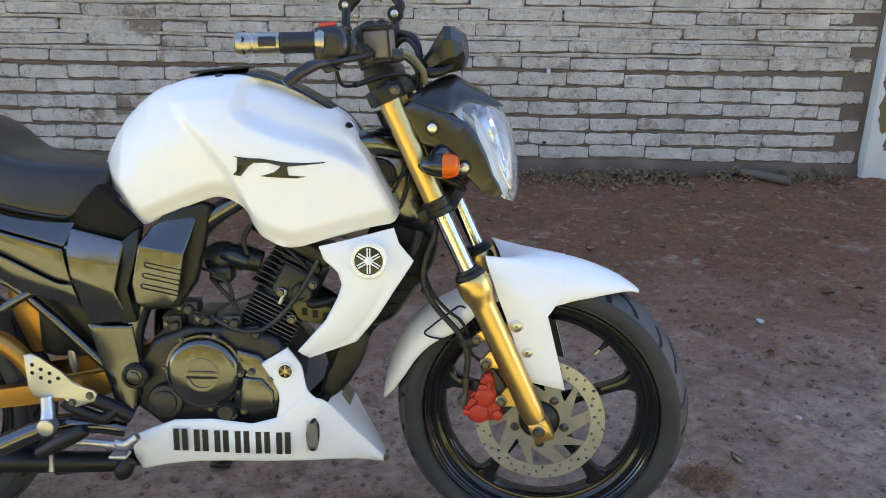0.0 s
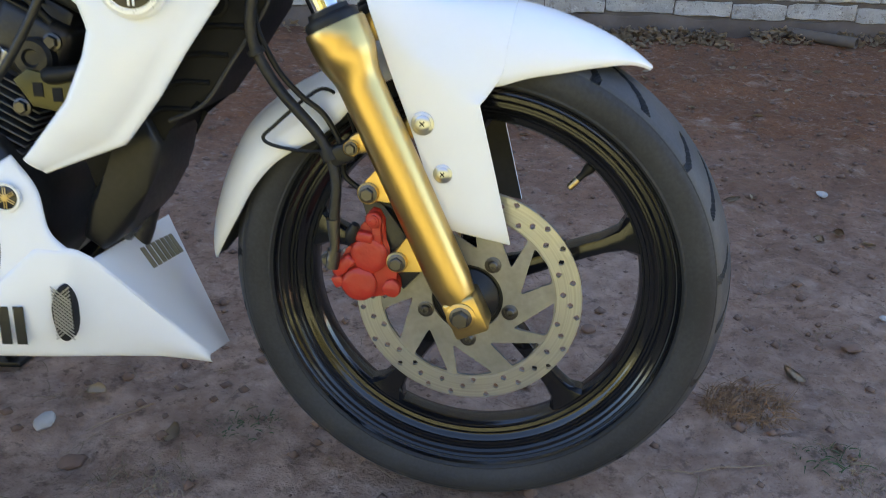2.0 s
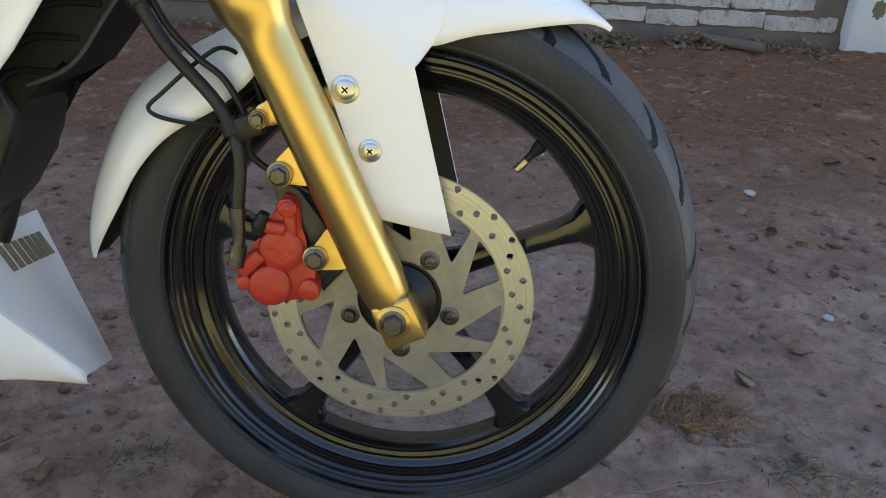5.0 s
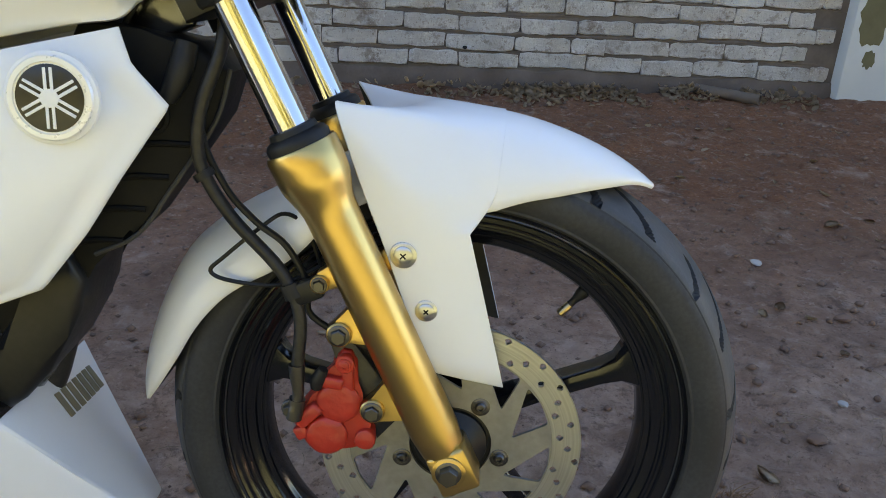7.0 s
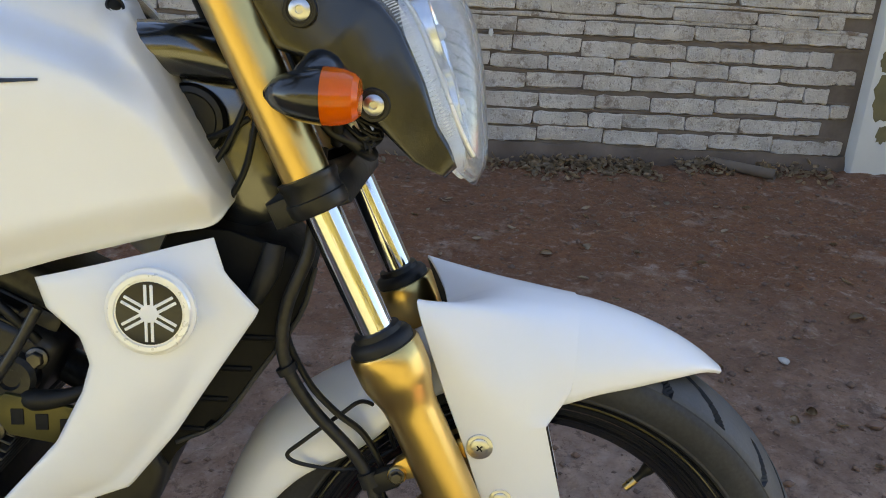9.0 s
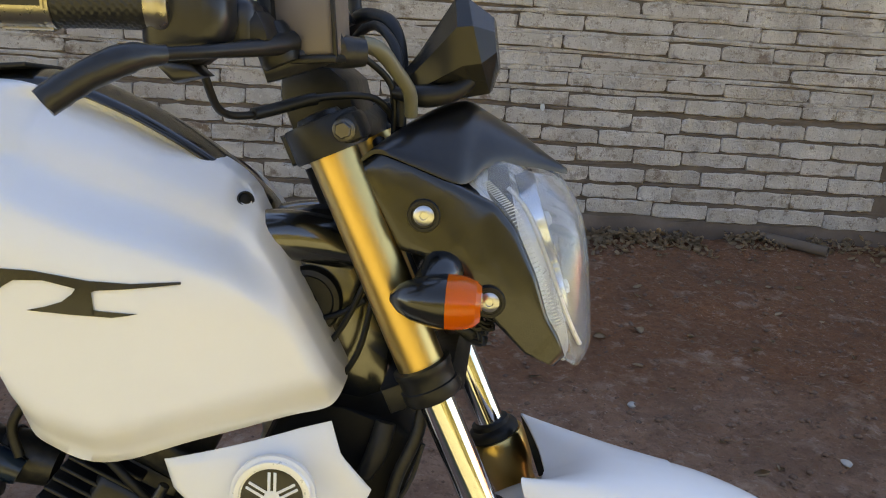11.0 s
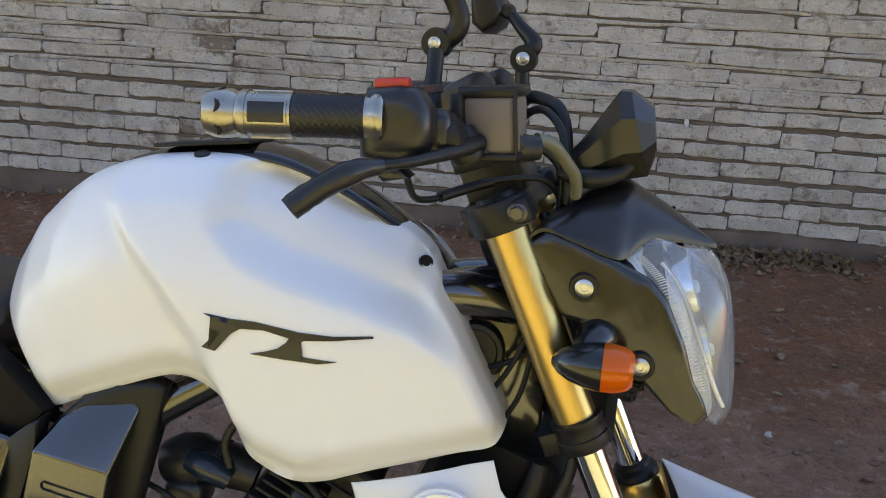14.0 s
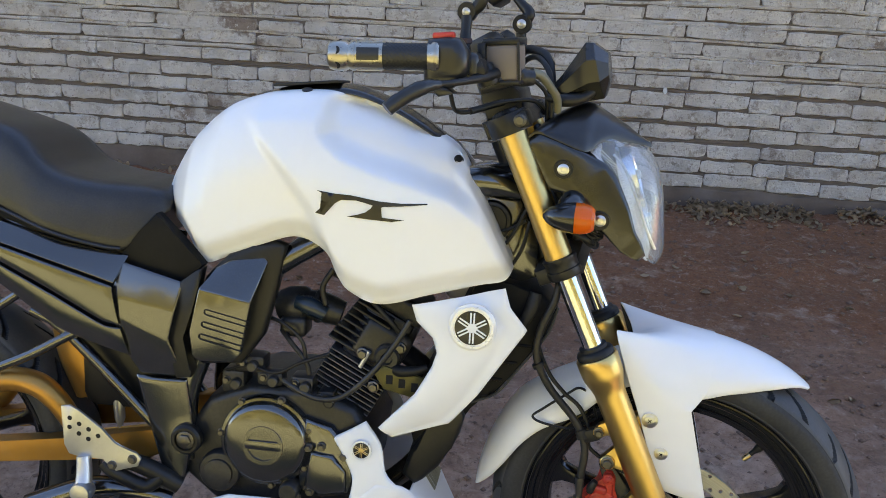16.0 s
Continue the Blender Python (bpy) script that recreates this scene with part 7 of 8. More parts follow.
# ---- side covers, airbox, seat, tail ----
bm = bmesh.new()
plate(bm, [(-0.500, 0.680), (-0.484, 0.697), (-0.461, 0.721), (-0.420, 0.738), (-0.384, 0.749), (-0.366, 0.742), (-0.380, 0.680), (-0.401, 0.592), (-0.438, 0.540), (-0.509, 0.533), (-0.524, 0.560), (-0.522, 0.600)], -0.106, -0.080, bevel=0.008, seg=3)
airbox = part("airbox", bm, PLASTIC, bike, "matt black airbox frame", sharp=50)
bm = bmesh.new()
panel(bm, [(-0.496, -0.1400, 0.671), (-0.412, -0.1400, 0.654), (-0.394, -0.1080, 0.715), (-0.401, -0.1070, 0.721), (-0.455, -0.1090, 0.713), (-0.478, -0.1140, 0.700), (-0.428, -0.1400, 0.567), (-0.442, -0.1390, 0.554), (-0.497, -0.1390, 0.551), (-0.507, -0.1400, 0.559), (-0.512, -0.1405, 0.597)],
      [(0, 1, 2, 3, 4, 5), (1, 0, 10, 9, 8, 7, 6)], thick=0.012, bevel=0.0025)
cover = part("airbox_cover", bm, GLOSS, bike, "glossy black louvred airbox cover", sharp=30)
# thin near-black beads draw the shade of the louvre slots
for k in range(3):
    bm = bmesh.new()
    z, x = 0.638 - 0.0205 * k, -0.486 - 0.0045 * k
    tube(bm, [(x + 0.073, -0.1402, z - 0.0150), (x + 0.002, -0.1404, z), (x, -0.1404, z - 0.002), (x, -0.1404, z - 0.006), (x + 0.002, -0.1404, z - 0.0085), (x + 0.071, -0.1402, z - 0.0235)], 0.0011, 6, 1)
    part("louvre_shade", bm, SHADE_PRINT, cover)
bm = bmesh.new()
panel(bm, [(-0.627, -0.124, 0.700), (-0.526, -0.128, 0.675), (-0.648, -0.134, 0.648), (-0.536, -0.138, 0.630), (-0.645, -0.135, 0.616), (-0.547, -0.139, 0.581), (-0.633, -0.128, 0.570), (-0.620, -0.123, 0.540), (-0.604, -0.118, 0.513), (-0.548, -0.122, 0.515), (-0.528, -0.124, 0.518)],
      [(0, 1, 3, 2), (2, 3, 5, 4), (4, 5, 9, 8, 7, 6), (5, 10, 9)], thick=0.008, bevel=0.006, seg=4)
part("side_cover", bm, GLOSS, bike, "glossy black side cover below the seat", sharp=40)
bm = bmesh.new()
plate(bm, [(-0.577, 0.780), (-0.606, 0.748), (-0.638, 0.708), (-0.630, 0.690), (-0.527, 0.668), (-0.500, 0.702), (-0.540, 0.742)], -0.112, -0.085, bevel=0.003)
part("seat_corner_panel", bm, DUCT, bike, "matt black triangular panel behind the tank", sharp=45)
bm = bmesh.new()
plate(bm, [(-0.536, 0.672), (-0.504, 0.696), (-0.493, 0.702), (-0.500, 0.672), (-0.513, 0.625), (-0.531, 0.584), (-0.512, 0.529), (-0.515, 0.517), (-0.540, 0.514), (-0.556, 0.579)], -0.129, -0.105, bevel=0.004)
part("cover_edge", bm, PLASTIC, bike)
# bracket that carries the swing arm pivot
bm = bmesh.new()
skin(bm, [(-0.616, -0.112, 0.507), (-0.594, -0.106, 0.408), (-0.575, -0.106, 0.340), (-0.546, -0.104, 0.311)], [(-0.529, -0.112, 0.507), (-0.522, -0.106, 0.440), (-0.521, -0.106, 0.405), (-0.535, -0.104, 0.330)], 22, 12, bulge=lambda u, v: 0.004 * math.sin(math.pi * v), thick=0.016, roll=0.004, smooth_rails=False)
br = part("frame_bracket", bm, GLOSS, bike, "glossy black pivot bracket", sharp=45)
bm = bmesh.new()
lathe(bm, [(0.026, -0.004), (0.026, 0.008), (0.022, 0.012), (0.018, 0.012), (0.017, 0.008), (0.013, 0.008)], along_y(-0.530, -0.106, 0.402), 32)
part("pivot_cap", bm, PLASTIC, br)
bm = bmesh.new()
bolt_head(bm, along_y(-0.530, -0.115, 0.402), 0.0115, 0.006)
part("pivot_bolt", bm, BOLT, br)


def seat():
    bm = bmesh.new()
    st = [(-1.02, 0.950, 0.815, 0.100), (-0.93, 0.930, 0.797, 0.108), (-0.873, 0.914, 0.781, 0.114), (-0.830, 0.900, 0.768, 0.120), (-0.800, 0.880, 0.758, 0.125), (-0.775, 0.855, 0.749, 0.129), (-0.750, 0.838, 0.740, 0.131), (-0.700, 0.827, 0.727, 0.130), (-0.655, 0.823, 0.719, 0.124), (-0.632, 0.821, 0.716, 0.117), (-0.605, 0.819, 0.738, 0.106), (-0.580, 0.812, 0.768, 0.092), (-0.568, 0.800, 0.782, 0.078)]
    fine = spline(st, 5)
    # section from the underside round the flank, which leans in upwards, to the crown
    half = [(0.0, 0.02), (0.80, 0.0), (0.97, 0.01), (1.0, 0.06), (0.985, 0.20), (0.95, 0.50), (0.90, 0.75), (0.85, 0.87), (0.76, 0.95), (0.60, 0.985), (0.30, 1.0)]
    rows = []
    for x, zt, zb, w in fine:
        pts = [(w * a, zb + (zt - zb) * b) for a, b in half]
        rows.append([Vector((x, -y, z)) for y, z in pts] + [Vector((x, y, z)) for y, z in ([(0.0, zt + 0.001)] + pts[:0:-1])])
    vs = grid(bm, rows, close_v=True)
    bm.faces.new(list(reversed(vs[0])))
    bm.faces.new(vs[-1])
    s = part("seat", bm, SEATMAT, bike, "black vinyl seat with stepped pillion part", sharp=60)
    bm = bmesh.new()
    tube(bm, [(-0.99, -0.106, 0.812), (-0.848, -0.119, 0.776), (-0.745, -0.132, 0.742), (-0.665, -0.127, 0.724), (-0.634, -0.119, 0.720)], 0.003, 8, 5)
    part("piping", bm, SEATMAT, s)


seat()
for mir in (False, True):
    bm = bmesh.new()
    skin(bm, [(-1.02, -0.114, 0.797), (-0.828, -0.118, 0.751), (-0.734, -0.119, 0.728), (-0.622, -0.117, 0.709)], [(-1.02, -0.138, 0.770), (-0.830, -0.142, 0.722), (-0.735, -0.143, 0.696), (-0.638, -0.140, 0.6675)], 24, 8, bulge=lambda u, v: 0.001 * math.sin(math.pi * v), thick=0.004, roll=0.002, mirror=mir, smooth_rails=False)
    tp = part("tail_panel", bm, GLOSS, bike, "glossy black tail panel under the seat", sharp=40)
    bm = bmesh.new()
    skin(bm, [(-1.02, -0.139, 0.763), (-0.828, -0.144, 0.717), (-0.735, -0.145, 0.691), (-0.640, -0.142, 0.663)], [(-1.02, -0.137, 0.758), (-0.829, -0.141, 0.691), (-0.734, -0.142, 0.645), (-0.655, -0.140, 0.603), (-0.630, -0.139, 0.599)], 28, 10, bulge=lambda u, v: 0.002 * math.sin(math.pi * v), thick=0.004, roll=0.002, mirror=mir, smooth_rails=False)
    part("tail_side", bm, GLOSS, tp, "glossy black flank of the tail", sharp=40)
    bm = bmesh.new()
    skin(bm, [(-1.02, -0.137, 0.752), (-0.829, -0.141, 0.685), (-0.734, -0.142, 0.639), (-0.656, -0.140, 0.597), (-0.628, -0.139, 0.593)], [(-1.02, -0.125, 0.715), (-0.832, -0.130, 0.648), (-0.737, -0.131, 0.582), (-0.682, -0.130, 0.563), (-0.618, -0.127, 0.545)], 28, 10, bulge=lambda u, v: 0.002 * math.sin(math.pi * v), thick=0.004, roll=0.002, mirror=mir, smooth_rails=False)
    part("tail_lower", bm, GLOSS, tp, "glossy black lower edge of the tail", sharp=40)
    bm = bmesh.new()
    skin(bm, [(-1.02, -0.128, 0.775), (-0.828, -0.132, 0.725), (-0.735, -0.133, 0.700), (-0.632, -0.130, 0.672)], [(-1.02, -0.118, 0.72), (-0.832, -0.123, 0.655), (-0.737, -0.123, 0.590), (-0.682, -0.122, 0.570), (-0.622, -0.120, 0.552)], 20, 6, thick=0.004, roll=0.001, mirror=mir, smooth_rails=False)
    part("tail_backing", bm, DUCT, tp)
bm = bmesh.new()
tube(bm, [(-0.865, -0.112, 0.495), (-0.800, -0.110, 0.525), (-0.735, -0.106, 0.562), (-0.690, -0.100, 0.585)], 0.0085, 12, 4)
tube(bm, [(-0.865, -0.112, 0.595), (-0.800, -0.110, 0.640), (-0.775, -0.106, 0.66)], 0.0075, 12, 4)
part("subframe_stay", bm, GLOSS, bike)

# ---- swing arm, shock, rear wheel ----
bm = bmesh.new()
for s in (-1, 1):
    plate(bm, [(-1.06, 0.285), (-0.90, 0.315), (-0.75, 0.334), (-0.604, 0.352), (-0.540, 0.380), (-0.545, 0.420), (-0.612, 0.396), (-0.75, 0.374), (-0.90, 0.352), (-1.06, 0.325)], s * 0.080 - 0.016, s * 0.080 + 0.016, bevel=0.006)
    tube(bm, [(-1.00, s * 0.088, 0.345), (-0.93, s * 0.090, 0.43), (-0.866, s * 0.092, 0.468), (-0.805, s * 0.092, 0.467), (-0.765, s * 0.090, 0.435), (-0.735, s * 0.086, 0.385)], [0.018, 0.020, 0.021, 0.021, 0.019, 0.016], 14, 5)
swing = part("swing_arm", bm, DULLGOLD, bike, "gold painted braced swing arm", sharp=45)
bm = bmesh.new()
tube(bm, [(-0.760, 0.0, 0.600), (-0.745, 0.0, 0.520), (-0.720, 0.0, 0.44)], [0.060, 0.066, 0.060], 20, 4)
part("chain_guard", bm, DULLGOLD, swing, "gold inner guard")
bm = bmesh.new()
tube(bm, [(-0.700, -0.045, 0.520), (-0.690, -0.045, 0.495), (-0.682, -0.045, 0.47)], [0.020, 0.030, 0.026], 18, 3)
sh = part("rear_shock", bm, ALU, bike, "grey shock absorber with a red ring")
bm = bmesh.new()
lathe(bm, [(0.027, -0.004), (0.0285, -0.002), (0.0285, 0.003), (0.027, 0.005)], Matrix.Translation((-0.694, -0.045, 0.508)) @ Matrix.Rotation(radians(-16), 4, "Y"), 24)
part("preload_ring", bm, RED, sh, "red ring")
bm = bmesh.new()
tube(bm, [(-0.672, -0.060, 0.470), (-0.672, -0.062, 0.430), (-0.671, -0.062, 0.405), (-0.671, -0.062, 0.385)], [0.010, 0.010, 0.009, 0.002], 12, 1)
part("drain_bottle", bm, ALU, sh)
bm = bmesh.new()
block(bm, (-0.66, 0.0, 0.52), (0.16, 0.15, 0.20), bevel=0.03)
part("battery_box", bm, PLASTIC, bike, "black box behind the side cover")
RW = Matrix.Translation((-1.052, 0.0, 0.300))
rear_wheel, rear_tyre, _w = wheel(RW, 0.300, 0.068, 0.200, "rear_wheel", "gloss black cast rear wheel", 20.0)
bm = bmesh.new()
lathe(bm, [(0.012, -0.11), (0.012, 0.11)], RW @ Matrix.Rotation(radians(90), 4, "X"), 16)
part("rear_axle", bm, BOLT, rear_wheel)

# ---- foot controls ----
bm = bmesh.new()
HEEL = [(-0.727, 0.456), (-0.712, 0.459), (-0.697, 0.451), (-0.658, 0.424), (-0.638, 0.400), (-0.624, 0.393), (-0.600, 0.387), (-0.592, 0.377), (-0.598, 0.363), (-0.638, 0.350), (-0.648, 0.352), (-0.655, 0.371), (-0.700, 0.370), (-0.716, 0.374), (-0.724, 0.390)]
plate(bm, HEEL, -0.148, -0.143, bevel=0.0012)
heel = part("heel_guard", bm, ALU, bike, "brushed aluminium heel guard with the shade of holes painted as discs")
# flat near-black discs carry the shade of the drilled holes as colour
for x, z in ((-0.712, 0.437), (-0.713, 0.421), (-0.696, 0.428), (-0.697, 0.411), (-0.680, 0.420), (-0.681, 0.403), (-0.664, 0.410)):
    bm = bmesh.new()
    lathe(bm, [(0.0040, -0.002), (0.0040, 0.0004), (0.0, 0.0004)], along_y(x, -0.148, z), 16, cap=False)
    part("guard_hole_shade", bm, SHADE_PRINT, heel)
for x, z in ((-0.606, 0.375), (-0.641, 0.361)):
    bm = bmesh.new()
    bolt_head(bm, along_y(x, -0.148, z), 0.006, 0.004)
    part("guard_bolt", bm, BOLT, heel)
bm = bmesh.new()
tube(bm, [(-0.690, -0.148, 0.372), (-0.686, -0.155, 0.345), (-0.684, -0.165, 0.322)], [0.012, 0.013, 0.014], 12, 3)
lathe(bm, [(0.016, -0.01), (0.018, 0.0), (0.016, 0.014), (0.010, 0.016)], along_y(-0.683, -0.165, 0.320), 20)
part("peg_mount", bm, ALU, bike, "worn alloy peg mount")
bm = bmesh.new()
tube(bm, [(-0.700, -0.175, 0.268), (-0.660, -0.185, 0.290), (-0.610, -0.19, 0.318), (-0.600, -0.19, 0.325)], [0.011, 0.014, 0.014, 0.011], 12, 3)
peg = part("foot_peg", bm, RUBBER, bike, "black rubber foot peg")
bm = bmesh.new()
tube(bm, [(-0.570, -0.12, 0.335), (-0.595, -0.13, 0.320), (-0.640, -0.14, 0.345), (-0.66, -0.14, 0.36)], 0.012, 12, 4)
tube(bm, [(-0.545, -0.105, 0.315), (-0.600, -0.125, 0.355), (-0.640, -0.132, 0.365)], [0.016, 0.015, 0.014], 12, 4)
part("peg_bracket", bm, PLASTIC, peg)
bm = bmesh.new()
tube(bm, [(-0.675, -0.150, 0.268), (-0.640, -0.150, 0.280), (-0.600, -0.150, 0.278), (-0.545, -0.150, 0.272)], [0.007, 0.008, 0.008, 0.009], 12, 4)
tube(bm, [(-0.556, -0.158, 0.284), (-0.536, -0.166, 0.282), (-0.512, -0.166, 0.300)], [0.009, 0.010, 0.008], 12, 3)
block(bm, (-0.548, -0.168, 0.262), (0.034, 0.03, 0.008), bevel=0.003)
ped = part("brake_pedal", bm, ALU, bike, "scuffed alloy brake pedal")
bm = bmesh.new()
tube(bm, [(-0.690, -0.150, 0.265), (-0.691, -0.150, 0.240), (-0.692, -0.150, 0.218)], [0.006, 0.0045, 0.006], 10, 2)
part("return_rod", bm, ALU, ped)
bm = bmesh.new()
tube(bm, [(-0.545, -0.135, 0.235), (-0.555, -0.14, 0.215), (-0.565, -0.13, 0.20)], [0.016, 0.018, 0.012], 12, 3)
part("pedal_pivot", bm, PLASTIC, ped)
bm = bmesh.new()
tube(bm, [(-0.800, -0.13, 0.26), (-0.700, -0.12, 0.30), (-0.620, -0.11, 0.30), (-0.560, -0.10, 0.285)], [0.022, 0.020, 0.018, 0.016], 14, 4)
part("lower_stay", bm, GLOSS, bike)
# side stand on the far side
bm = bmesh.new()
sl = math.tan(radians(LEAN_ANGLE))
foot_y = 0.245
tube(bm, [(-0.42, 0.11, 0.26), (-0.45, 0.17, 0.16), (-0.47, foot_y, foot_y * sl + 0.012)], [0.014, 0.012, 0.010], 12, 3)
block(bm, (-0.47, foot_y, foot_y * sl + 0.006), (0.05, 0.045, 0.010), bevel=0.003)
part("side_stand", bm, PLASTIC, bike, "black side stand")


# ---- hedge that closes the lawn behind ----
def hedge():
    r = np.random.RandomState(3)
    rv, rf = [], []
    for i in range(6500):
        x, z = r.uniform(-30, 30), 5.6 * r.uniform(0, 1) ** 0.9 + r.normal(0, 0.5)
        y = -14 + r.uniform(-1.2, 1.2) - 0.15 * z
        s = r.uniform(0.25, 0.55)
        q = Euler(r.uniform(0, 6.28, 3)).to_matrix()
        base = len(rv)
        for a, b in ((-1, -0.6), (1, -0.6), (1.1, 0.6), (-0.9, 0.7)):
            rv.append(tuple(q @ Vector((a * s, b * s, 0.15 * s * a * b)) + Vector((x, y, abs(z) + 0.1 + 0.6 * math.sin(x * 0.7)))))
        rf.append((base, base + 1, base + 2, base + 3))
    tagged(raw("hedge", rv, rf, FOLIAGE, smooth=False), "leafy green hedge across the far side of the lawn", "hedge", kind="stuff")


hedge()


def ground_z(x, y):
    return float(relief(np.array([x]), np.array([y]))[0])


# ---- litter ----
def leaf_mesh(k):
    """A curled dry leaf with a midrib fold."""
    r = random.Random(70 + k)
    bm = bmesh.new()
    L, W = r.uniform(0.030, 0.048), r.uniform(0.010, 0.016)
    rows = []
    curl, fold = r.uniform(0.25, 0.9), r.uniform(0.3, 0.8)
    for i in range(7):
        t = i / 6
        w = W * math.sin(math.pi * (0.06 + 0.9 * t)) ** 0.8
        zc = curl * L * 0.35 * (2 * t - 1) ** 2
        rows.append([(L * (t - 0.5), w * s, zc + fold * abs(w * s) + r.uniform(-0.001, 0.001)) for s in (-1, -0.5, 0, 0.5, 1)])
    grid(bm, rows)
    ext = bmesh.ops.solidify(bm, geom=list(bm.faces), thickness=0.0005)
    for fc in bm.faces:
        fc.smooth = True
    me = bpy.data.meshes.new("leaf")
    bm.to_mesh(me)
    bm.free()
    me.materials.append(DRYLEAF)
    return me


LEAVES = [leaf_mesh(k) for k in range(6)]
rl = random.Random(21)
for x, y, s in ((0.851, 3.557, 1.25), (0.707, 3.505, 1.1), (1.523, 3.044, 1.25), (1.065, 2.511, 0.9), (1.215, 3.444, 1.0), (0.774, 3.278, 0.9), (1.117, 2.534, 0.9), (1.773, 3.633, 1.0), (0.63, 3.75, 0.9), (0.49, 3.62, 1.0), (0.993, 2.757, 0.8),
                (1.42, 3.75, 1.0), (-1.55, 3.9, 1.0), (1.62, 3.28, 1.1), (0.95, 3.95, 1.0), (1.30, 4.05, 0.9), (0.42, 4.05, 0.9), (-0.149, 1.766, 0.9), (-0.30, 1.86, 1.0), (0.819, 1.96, 0.9)):
    ob = tagged(new("dry_leaf", rl.choice(LEAVES)), "curled dry brown leaf on the earth", "leaf", group="fallen leaves")
    ob.matrix_world = Matrix.LocRotScale((x, y, ground_z(x, y) + 0.003), Euler((rl.uniform(-0.3, 0.3), rl.uniform(-0.3, 0.3), rl.uniform(0, 6.3))), (s, s, s))


rs = random.Random(77)
for _ in range(70):
    x, y, s = rs.uniform(-1.6, 2.4), rs.uniform(2.2, 4.45), rs.uniform(0.45, 1.0)
    ob = tagged(new("dry_leaf", rs.choice(LEAVES)), "small curled dry brown leaf on the earth", "leaf", group="fallen leaves")
    ob.matrix_world = Matrix.LocRotScale((x, y, ground_z(x, y) + 0.003), Euler((rs.uniform(-0.3, 0.3), rs.uniform(-0.3, 0.3), rs.uniform(0, 6.3))), (s, s, s))


def drift():
    """Leaves blown together along the foot of the wall, too many to count."""
    r = random.Random(33)
    rv, rf = [], []
    spots = [(0.80, 1.42, 420, 0.10), (1.55, 1.80, 110, 0.07), (1.95, 2.30, 90, 0.08), (-3.0, 0.8, 210, 0.07), (0.4, 0.8, 60, 0.08)]
    for x0, x1, n, spread in spots:
        for _ in range(n):
            x, y = r.uniform(x0, x1), 4.665 - abs(r.gauss(0, spread))
            z = ground_z(x, y) + 0.004 + max(0, 0.035 * (1 - (4.665 - y) / 0.12)) * r.random()
            s = r.uniform(0.5, 1.15)
            m = Matrix.LocRotScale((x, y, z), Euler((r.uniform(-0.9, 0.9), r.uniform(-0.9, 0.9), r.uniform(0, 6.3))), (s, s, s))
            me = r.choice(LEAVES)
            base = len(rv)
            rv += [tuple(m @ v.co) for v in me.vertices]
            rf += [tuple(base + i for i in p.vertices) for p in me.polygons]
    tagged(raw("leaf_litter", rv, rf, DRYLEAF), "drift of dry brown leaves along the wall foot", "leaf litter", kind="stuff")


drift()


def scatter():
    """Straw, twigs and small clods strewn over the trodden earth."""
    r = random.Random(51)
    sv, sf, cv, cf = [], [], [], []

    def thin(x, y, L, w, ang, lift, bend):
        base = len(sv)
        for i in range(5):
            t = i / 4 - 0.5
            px, py = x + L * t * math.cos(ang) - bend * L * (t * t) * math.sin(ang), y + L * t * math.sin(ang) + bend * L * (t * t) * math.cos(ang)
            z = ground_z(px, py) + 0.0015 + lift * (0.25 - t * t)
            nx, ny = -math.sin(ang) * w, math.cos(ang) * w
            sv.extend([(px - nx, py - ny, z), (px, py, z + w * 1.4), (px + nx, py + ny, z)])
        for i in range(4):
            a = base + 3 * i
            sf.extend([(a, a + 3, a + 4, a + 1), (a + 1, a + 4, a + 5, a + 2), (a + 2, a + 5, a + 3, a)])
    for _ in range(3000):
        x, y = r.uniform(-2.0, 2.6), r.uniform(1.15, 4.3)
        thin(x, y, r.uniform(0.010, 0.055), r.uniform(0.0003, 0.0007), r.uniform(0, 6.3), r.uniform(0, 0.012), r.uniform(-0.6, 0.6))
    for x, y, L, a in ((0.637, 1.731, 0.16, 0.1), (-0.245, 1.811, 0.10, 0.5), (0.60, 1.70, 0.05, 1.2), (0.86, 1.66, 0.07, 0.1), (0.16, 1.56, 0.06, 1.4), (-0.16, 1.64, 0.07, 0.6)):
        thin(x, y, L, 0.0009, a, 0.01, 0.15)
    for _ in range(9000):
        x, y = r.uniform(-2.0, 2.6), r.uniform(1.15, 4.5)
        s = 0.0014 + 0.0115 * r.random() ** 4.5
        base = len(cv)
        z = ground_z(x, y)
        k = [Vector(p).normalized() * s * r.uniform(0.7, 1.3) for p in ((1, 0, 0), (0, 1, 0), (-1, 0, 0), (0, -1, 0), (0, 0, 1), (0, 0, -1))]
        cv.extend([(x + p.x, y + p.y, z + p.z * 0.7 + s * 0.3) for p in k])
        cf.extend([tuple(base + i for i in t) for t in ((0, 1, 4), (1, 2, 4), (2, 3, 4), (3, 0, 4), (1, 0, 5), (2, 1, 5), (3, 2, 5), (0, 3, 5))])
    tagged(raw("straw_scatter", sv, sf, STRAW, smooth=False), "scattered bits of dry straw and twig", "straw", kind="stuff")
    tagged(raw("earth_clods", cv, cf, CLOD), "small clods and crumbs of earth", "clods", kind="stuff")


scatter()


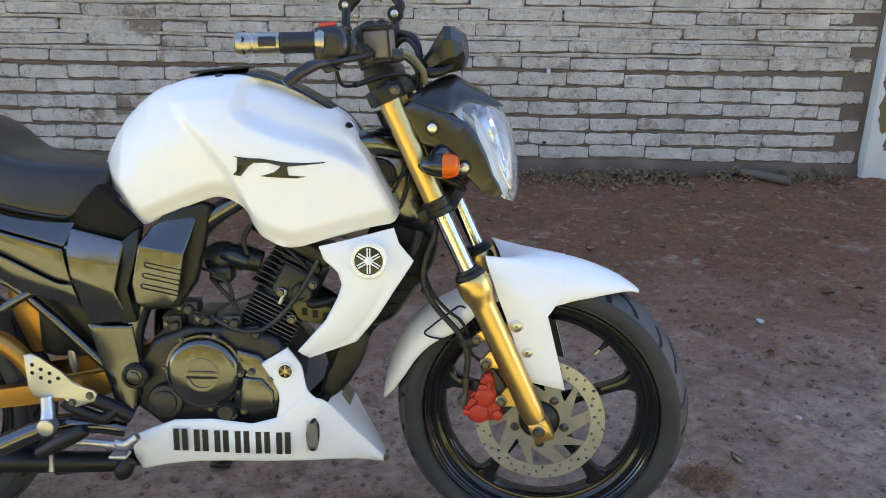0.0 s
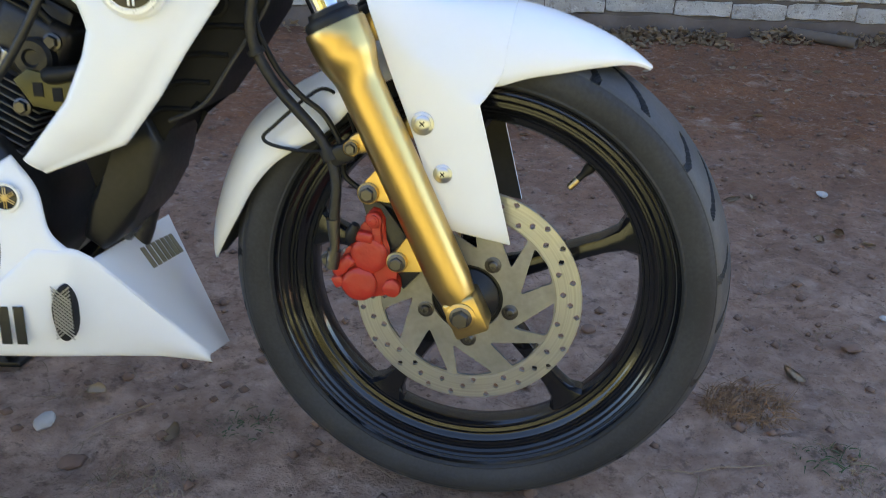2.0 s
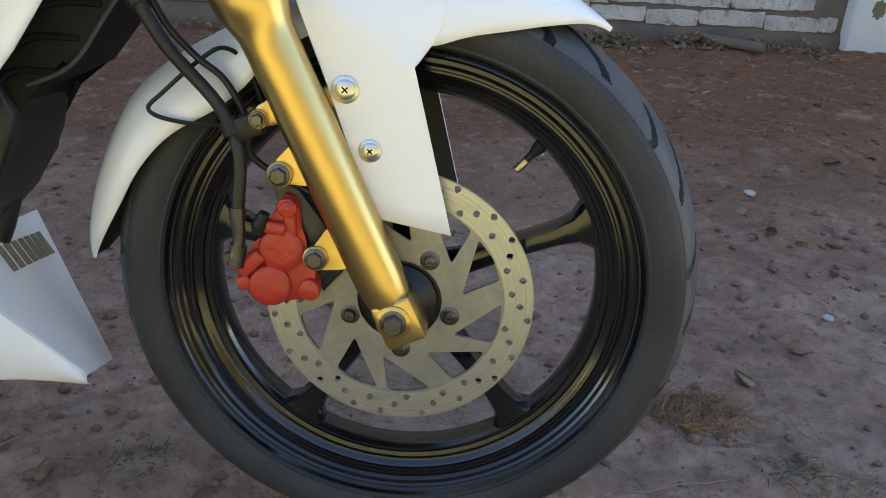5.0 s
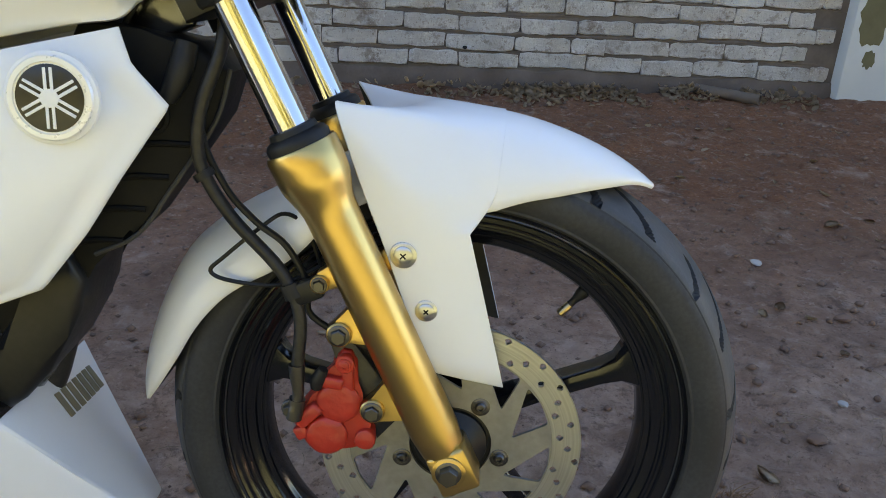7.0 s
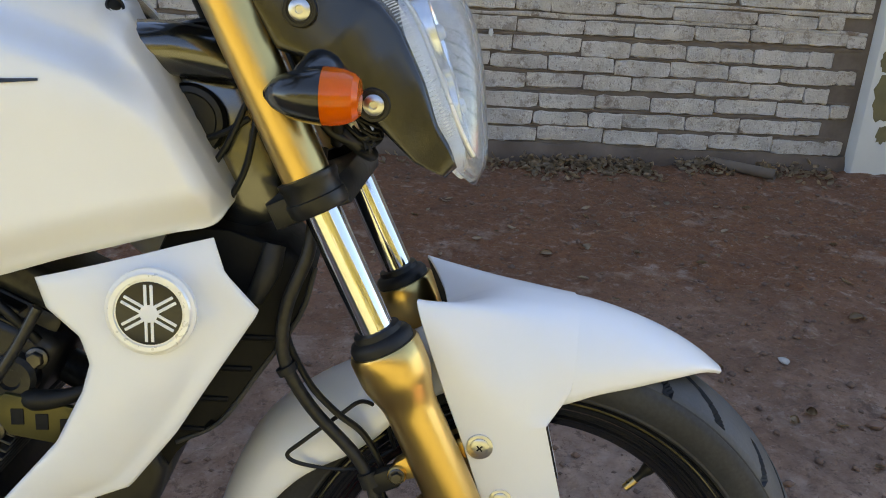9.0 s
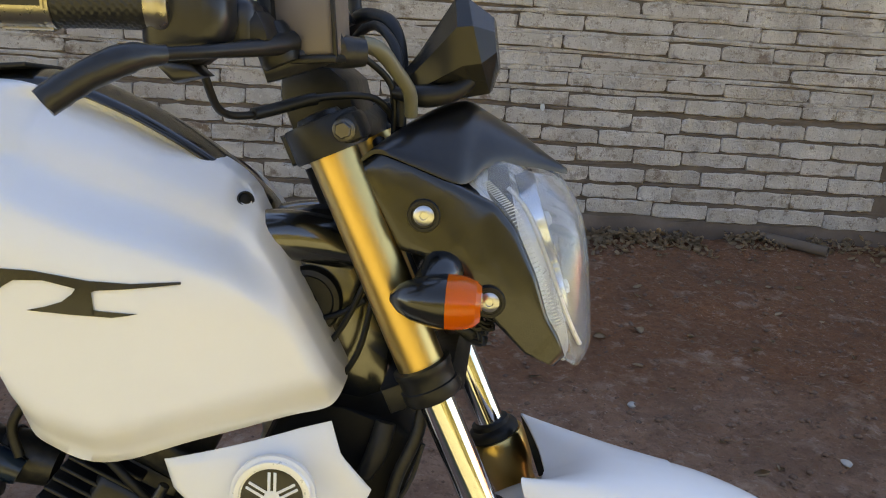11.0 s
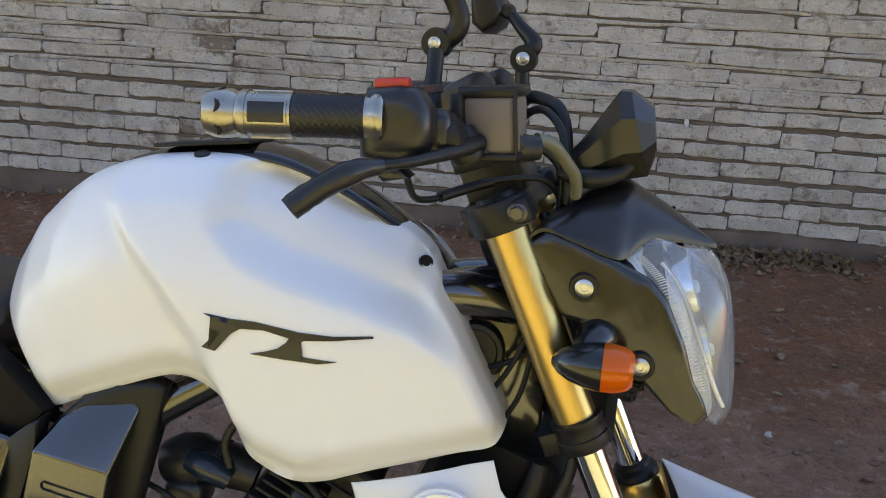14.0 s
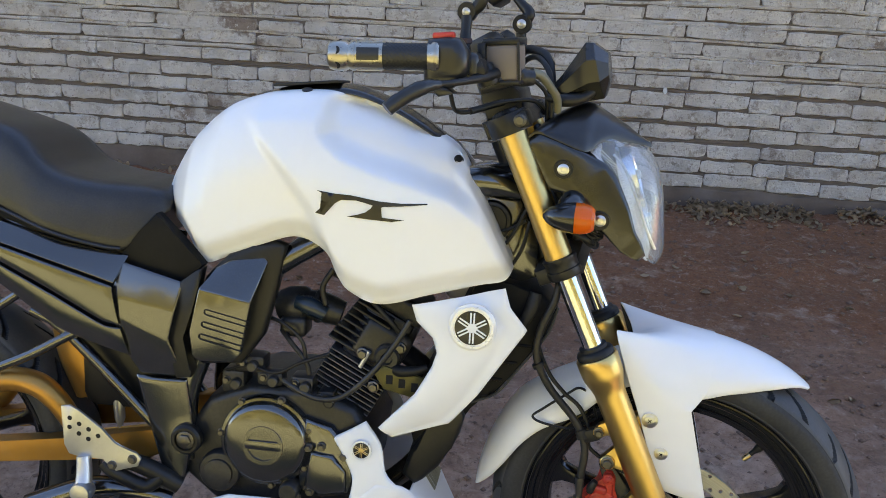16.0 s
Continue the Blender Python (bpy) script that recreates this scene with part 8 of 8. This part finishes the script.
def tuft(x, y, rad, n, mats, h, label, seed):
    r = random.Random(seed)
    rv, rf = [], []
    for _ in range(n):
        a, d = r.uniform(0, 6.3), rad * math.sqrt(r.random())
        px, py = x + d * math.cos(a), y + d * math.sin(a) * 0.8
        ang, lean, L, w = r.uniform(0, 6.3), r.uniform(0.3, 1.3), h * r.uniform(0.5, 1.3), r.uniform(0.0006, 0.0016)
        base = len(rv)
        for i in range(5):
            t = i / 4
            rr = L * (t * math.sin(lean * t))
            q = Vector((px + rr * math.cos(ang), py + rr * math.sin(ang), ground_z(px, py) - 0.002 + L * t * math.cos(lean * t) * 0.6))
            side = Vector((-math.sin(ang), math.cos(ang), 0)) * w * (1.1 - t)
            rv.extend([tuple(q - side), tuple(q + side + Vector((0, 0, w)))])
        for i in range(4):
            rf.append((base + 2 * i, base + 2 * i + 2, base + 2 * i + 3, base + 2 * i + 1))
    return tagged(raw("grass_tuft", rv, rf, mats, smooth=False), label, "grass tuft")


tuft(0.715, 1.880, 0.066, 330, TUFT, 0.044, "matted tuft of dead brown grass beside the front wheel", 1)
tuft(0.86, 1.70, 0.07, 130, STRAW, 0.026, "thin tuft of dry pale grass on the earth", 2)
tuft(0.80, 1.76, 0.05, 60, GREENBLADE, 0.020, "few short green blades on the earth", 3)
tuft(0.345, 1.610, 0.035, 70, STRAW, 0.030, "small dry grass tuft at the tyre", 4)
tuft(-0.160, 1.670, 0.075, 150, STRAW, 0.022, "low tuft of dry grass and green blades", 5)
tuft(-0.05, 1.80, 0.05, 70, GREENBLADE, 0.016, "few short green blades on the earth", 6)


def pebble(x, y, s, mt, label, seed):
    r = random.Random(seed)
    bm = bmesh.new()
    bmesh.ops.create_icosphere(bm, subdivisions=2, radius=1)
    for v in bm.verts:
        v.co *= 1 + 0.25 * noise.noise(v.co * 1.3 + Vector((seed, 0, 0)))
        v.co = Vector((v.co.x * s, v.co.y * s * 0.75, v.co.z * s * 0.45))
    ob = tagged(part("stone", bm, mt), label, "stone", group="loose stones")
    ob.matrix_world = Matrix.LocRotScale((x, y, ground_z(x, y) + s * 0.25), Euler((0, 0, r.uniform(0, 6))), (1, 1, 1))


for k, (x, y, s) in enumerate(((1.178, 2.788, 0.016), (0.699, 3.051, 0.015), (0.47, 1.49, 0.016), (0.56, 1.47, 0.013), (-0.35, 1.79, 0.020), (-0.05, 1.47, 0.014), (1.42, 2.35, 0.012), (1.05, 2.15, 0.011))):
    pebble(x, y, s, STONE, "pale rounded stone on the bare earth", k)
for k, (x, y, s) in enumerate(((0.95, 2.05, 0.018), (1.25, 2.50, 0.020), (0.50, 2.10, 0.016), (-0.28, 1.72, 0.020), (1.6, 2.9, 0.018), (0.30, 1.50, 0.016))):
    pebble(x, y, s, CLOD, "brown clod of dry earth", 30 + k)

# rusty pipe end lying by the wall
bm = bmesh.new()
d = Vector((0.19, -0.17, 0)).normalized()
p0 = Vector((1.72, 4.655, 0.028))
tube(bm, [p0, p0 + d * 0.30], 0.024, 20, 1, caps=False)
tube(bm, [p0, p0 + d * 0.30], 0.019, 20, 1, caps=False)
for v in bm.verts:
    v.co += 0.0012 * noise.noise_vector(v.co * 25)
end = p0 + d * 0.30
bmn = [v for v in bm.verts if (v.co - end).length < 0.03]
bmesh.ops.bridge_loops(bm, edges=[e for e in bm.edges if e.is_boundary and all((v.co - end).length < 0.04 for v in e.verts)])
tagged(part("pipe", bm, PIPE), "short rusty brown pipe lying against the wall foot", "pipe")

# ---- bricks ----
lay_beds()
lay_bricks()
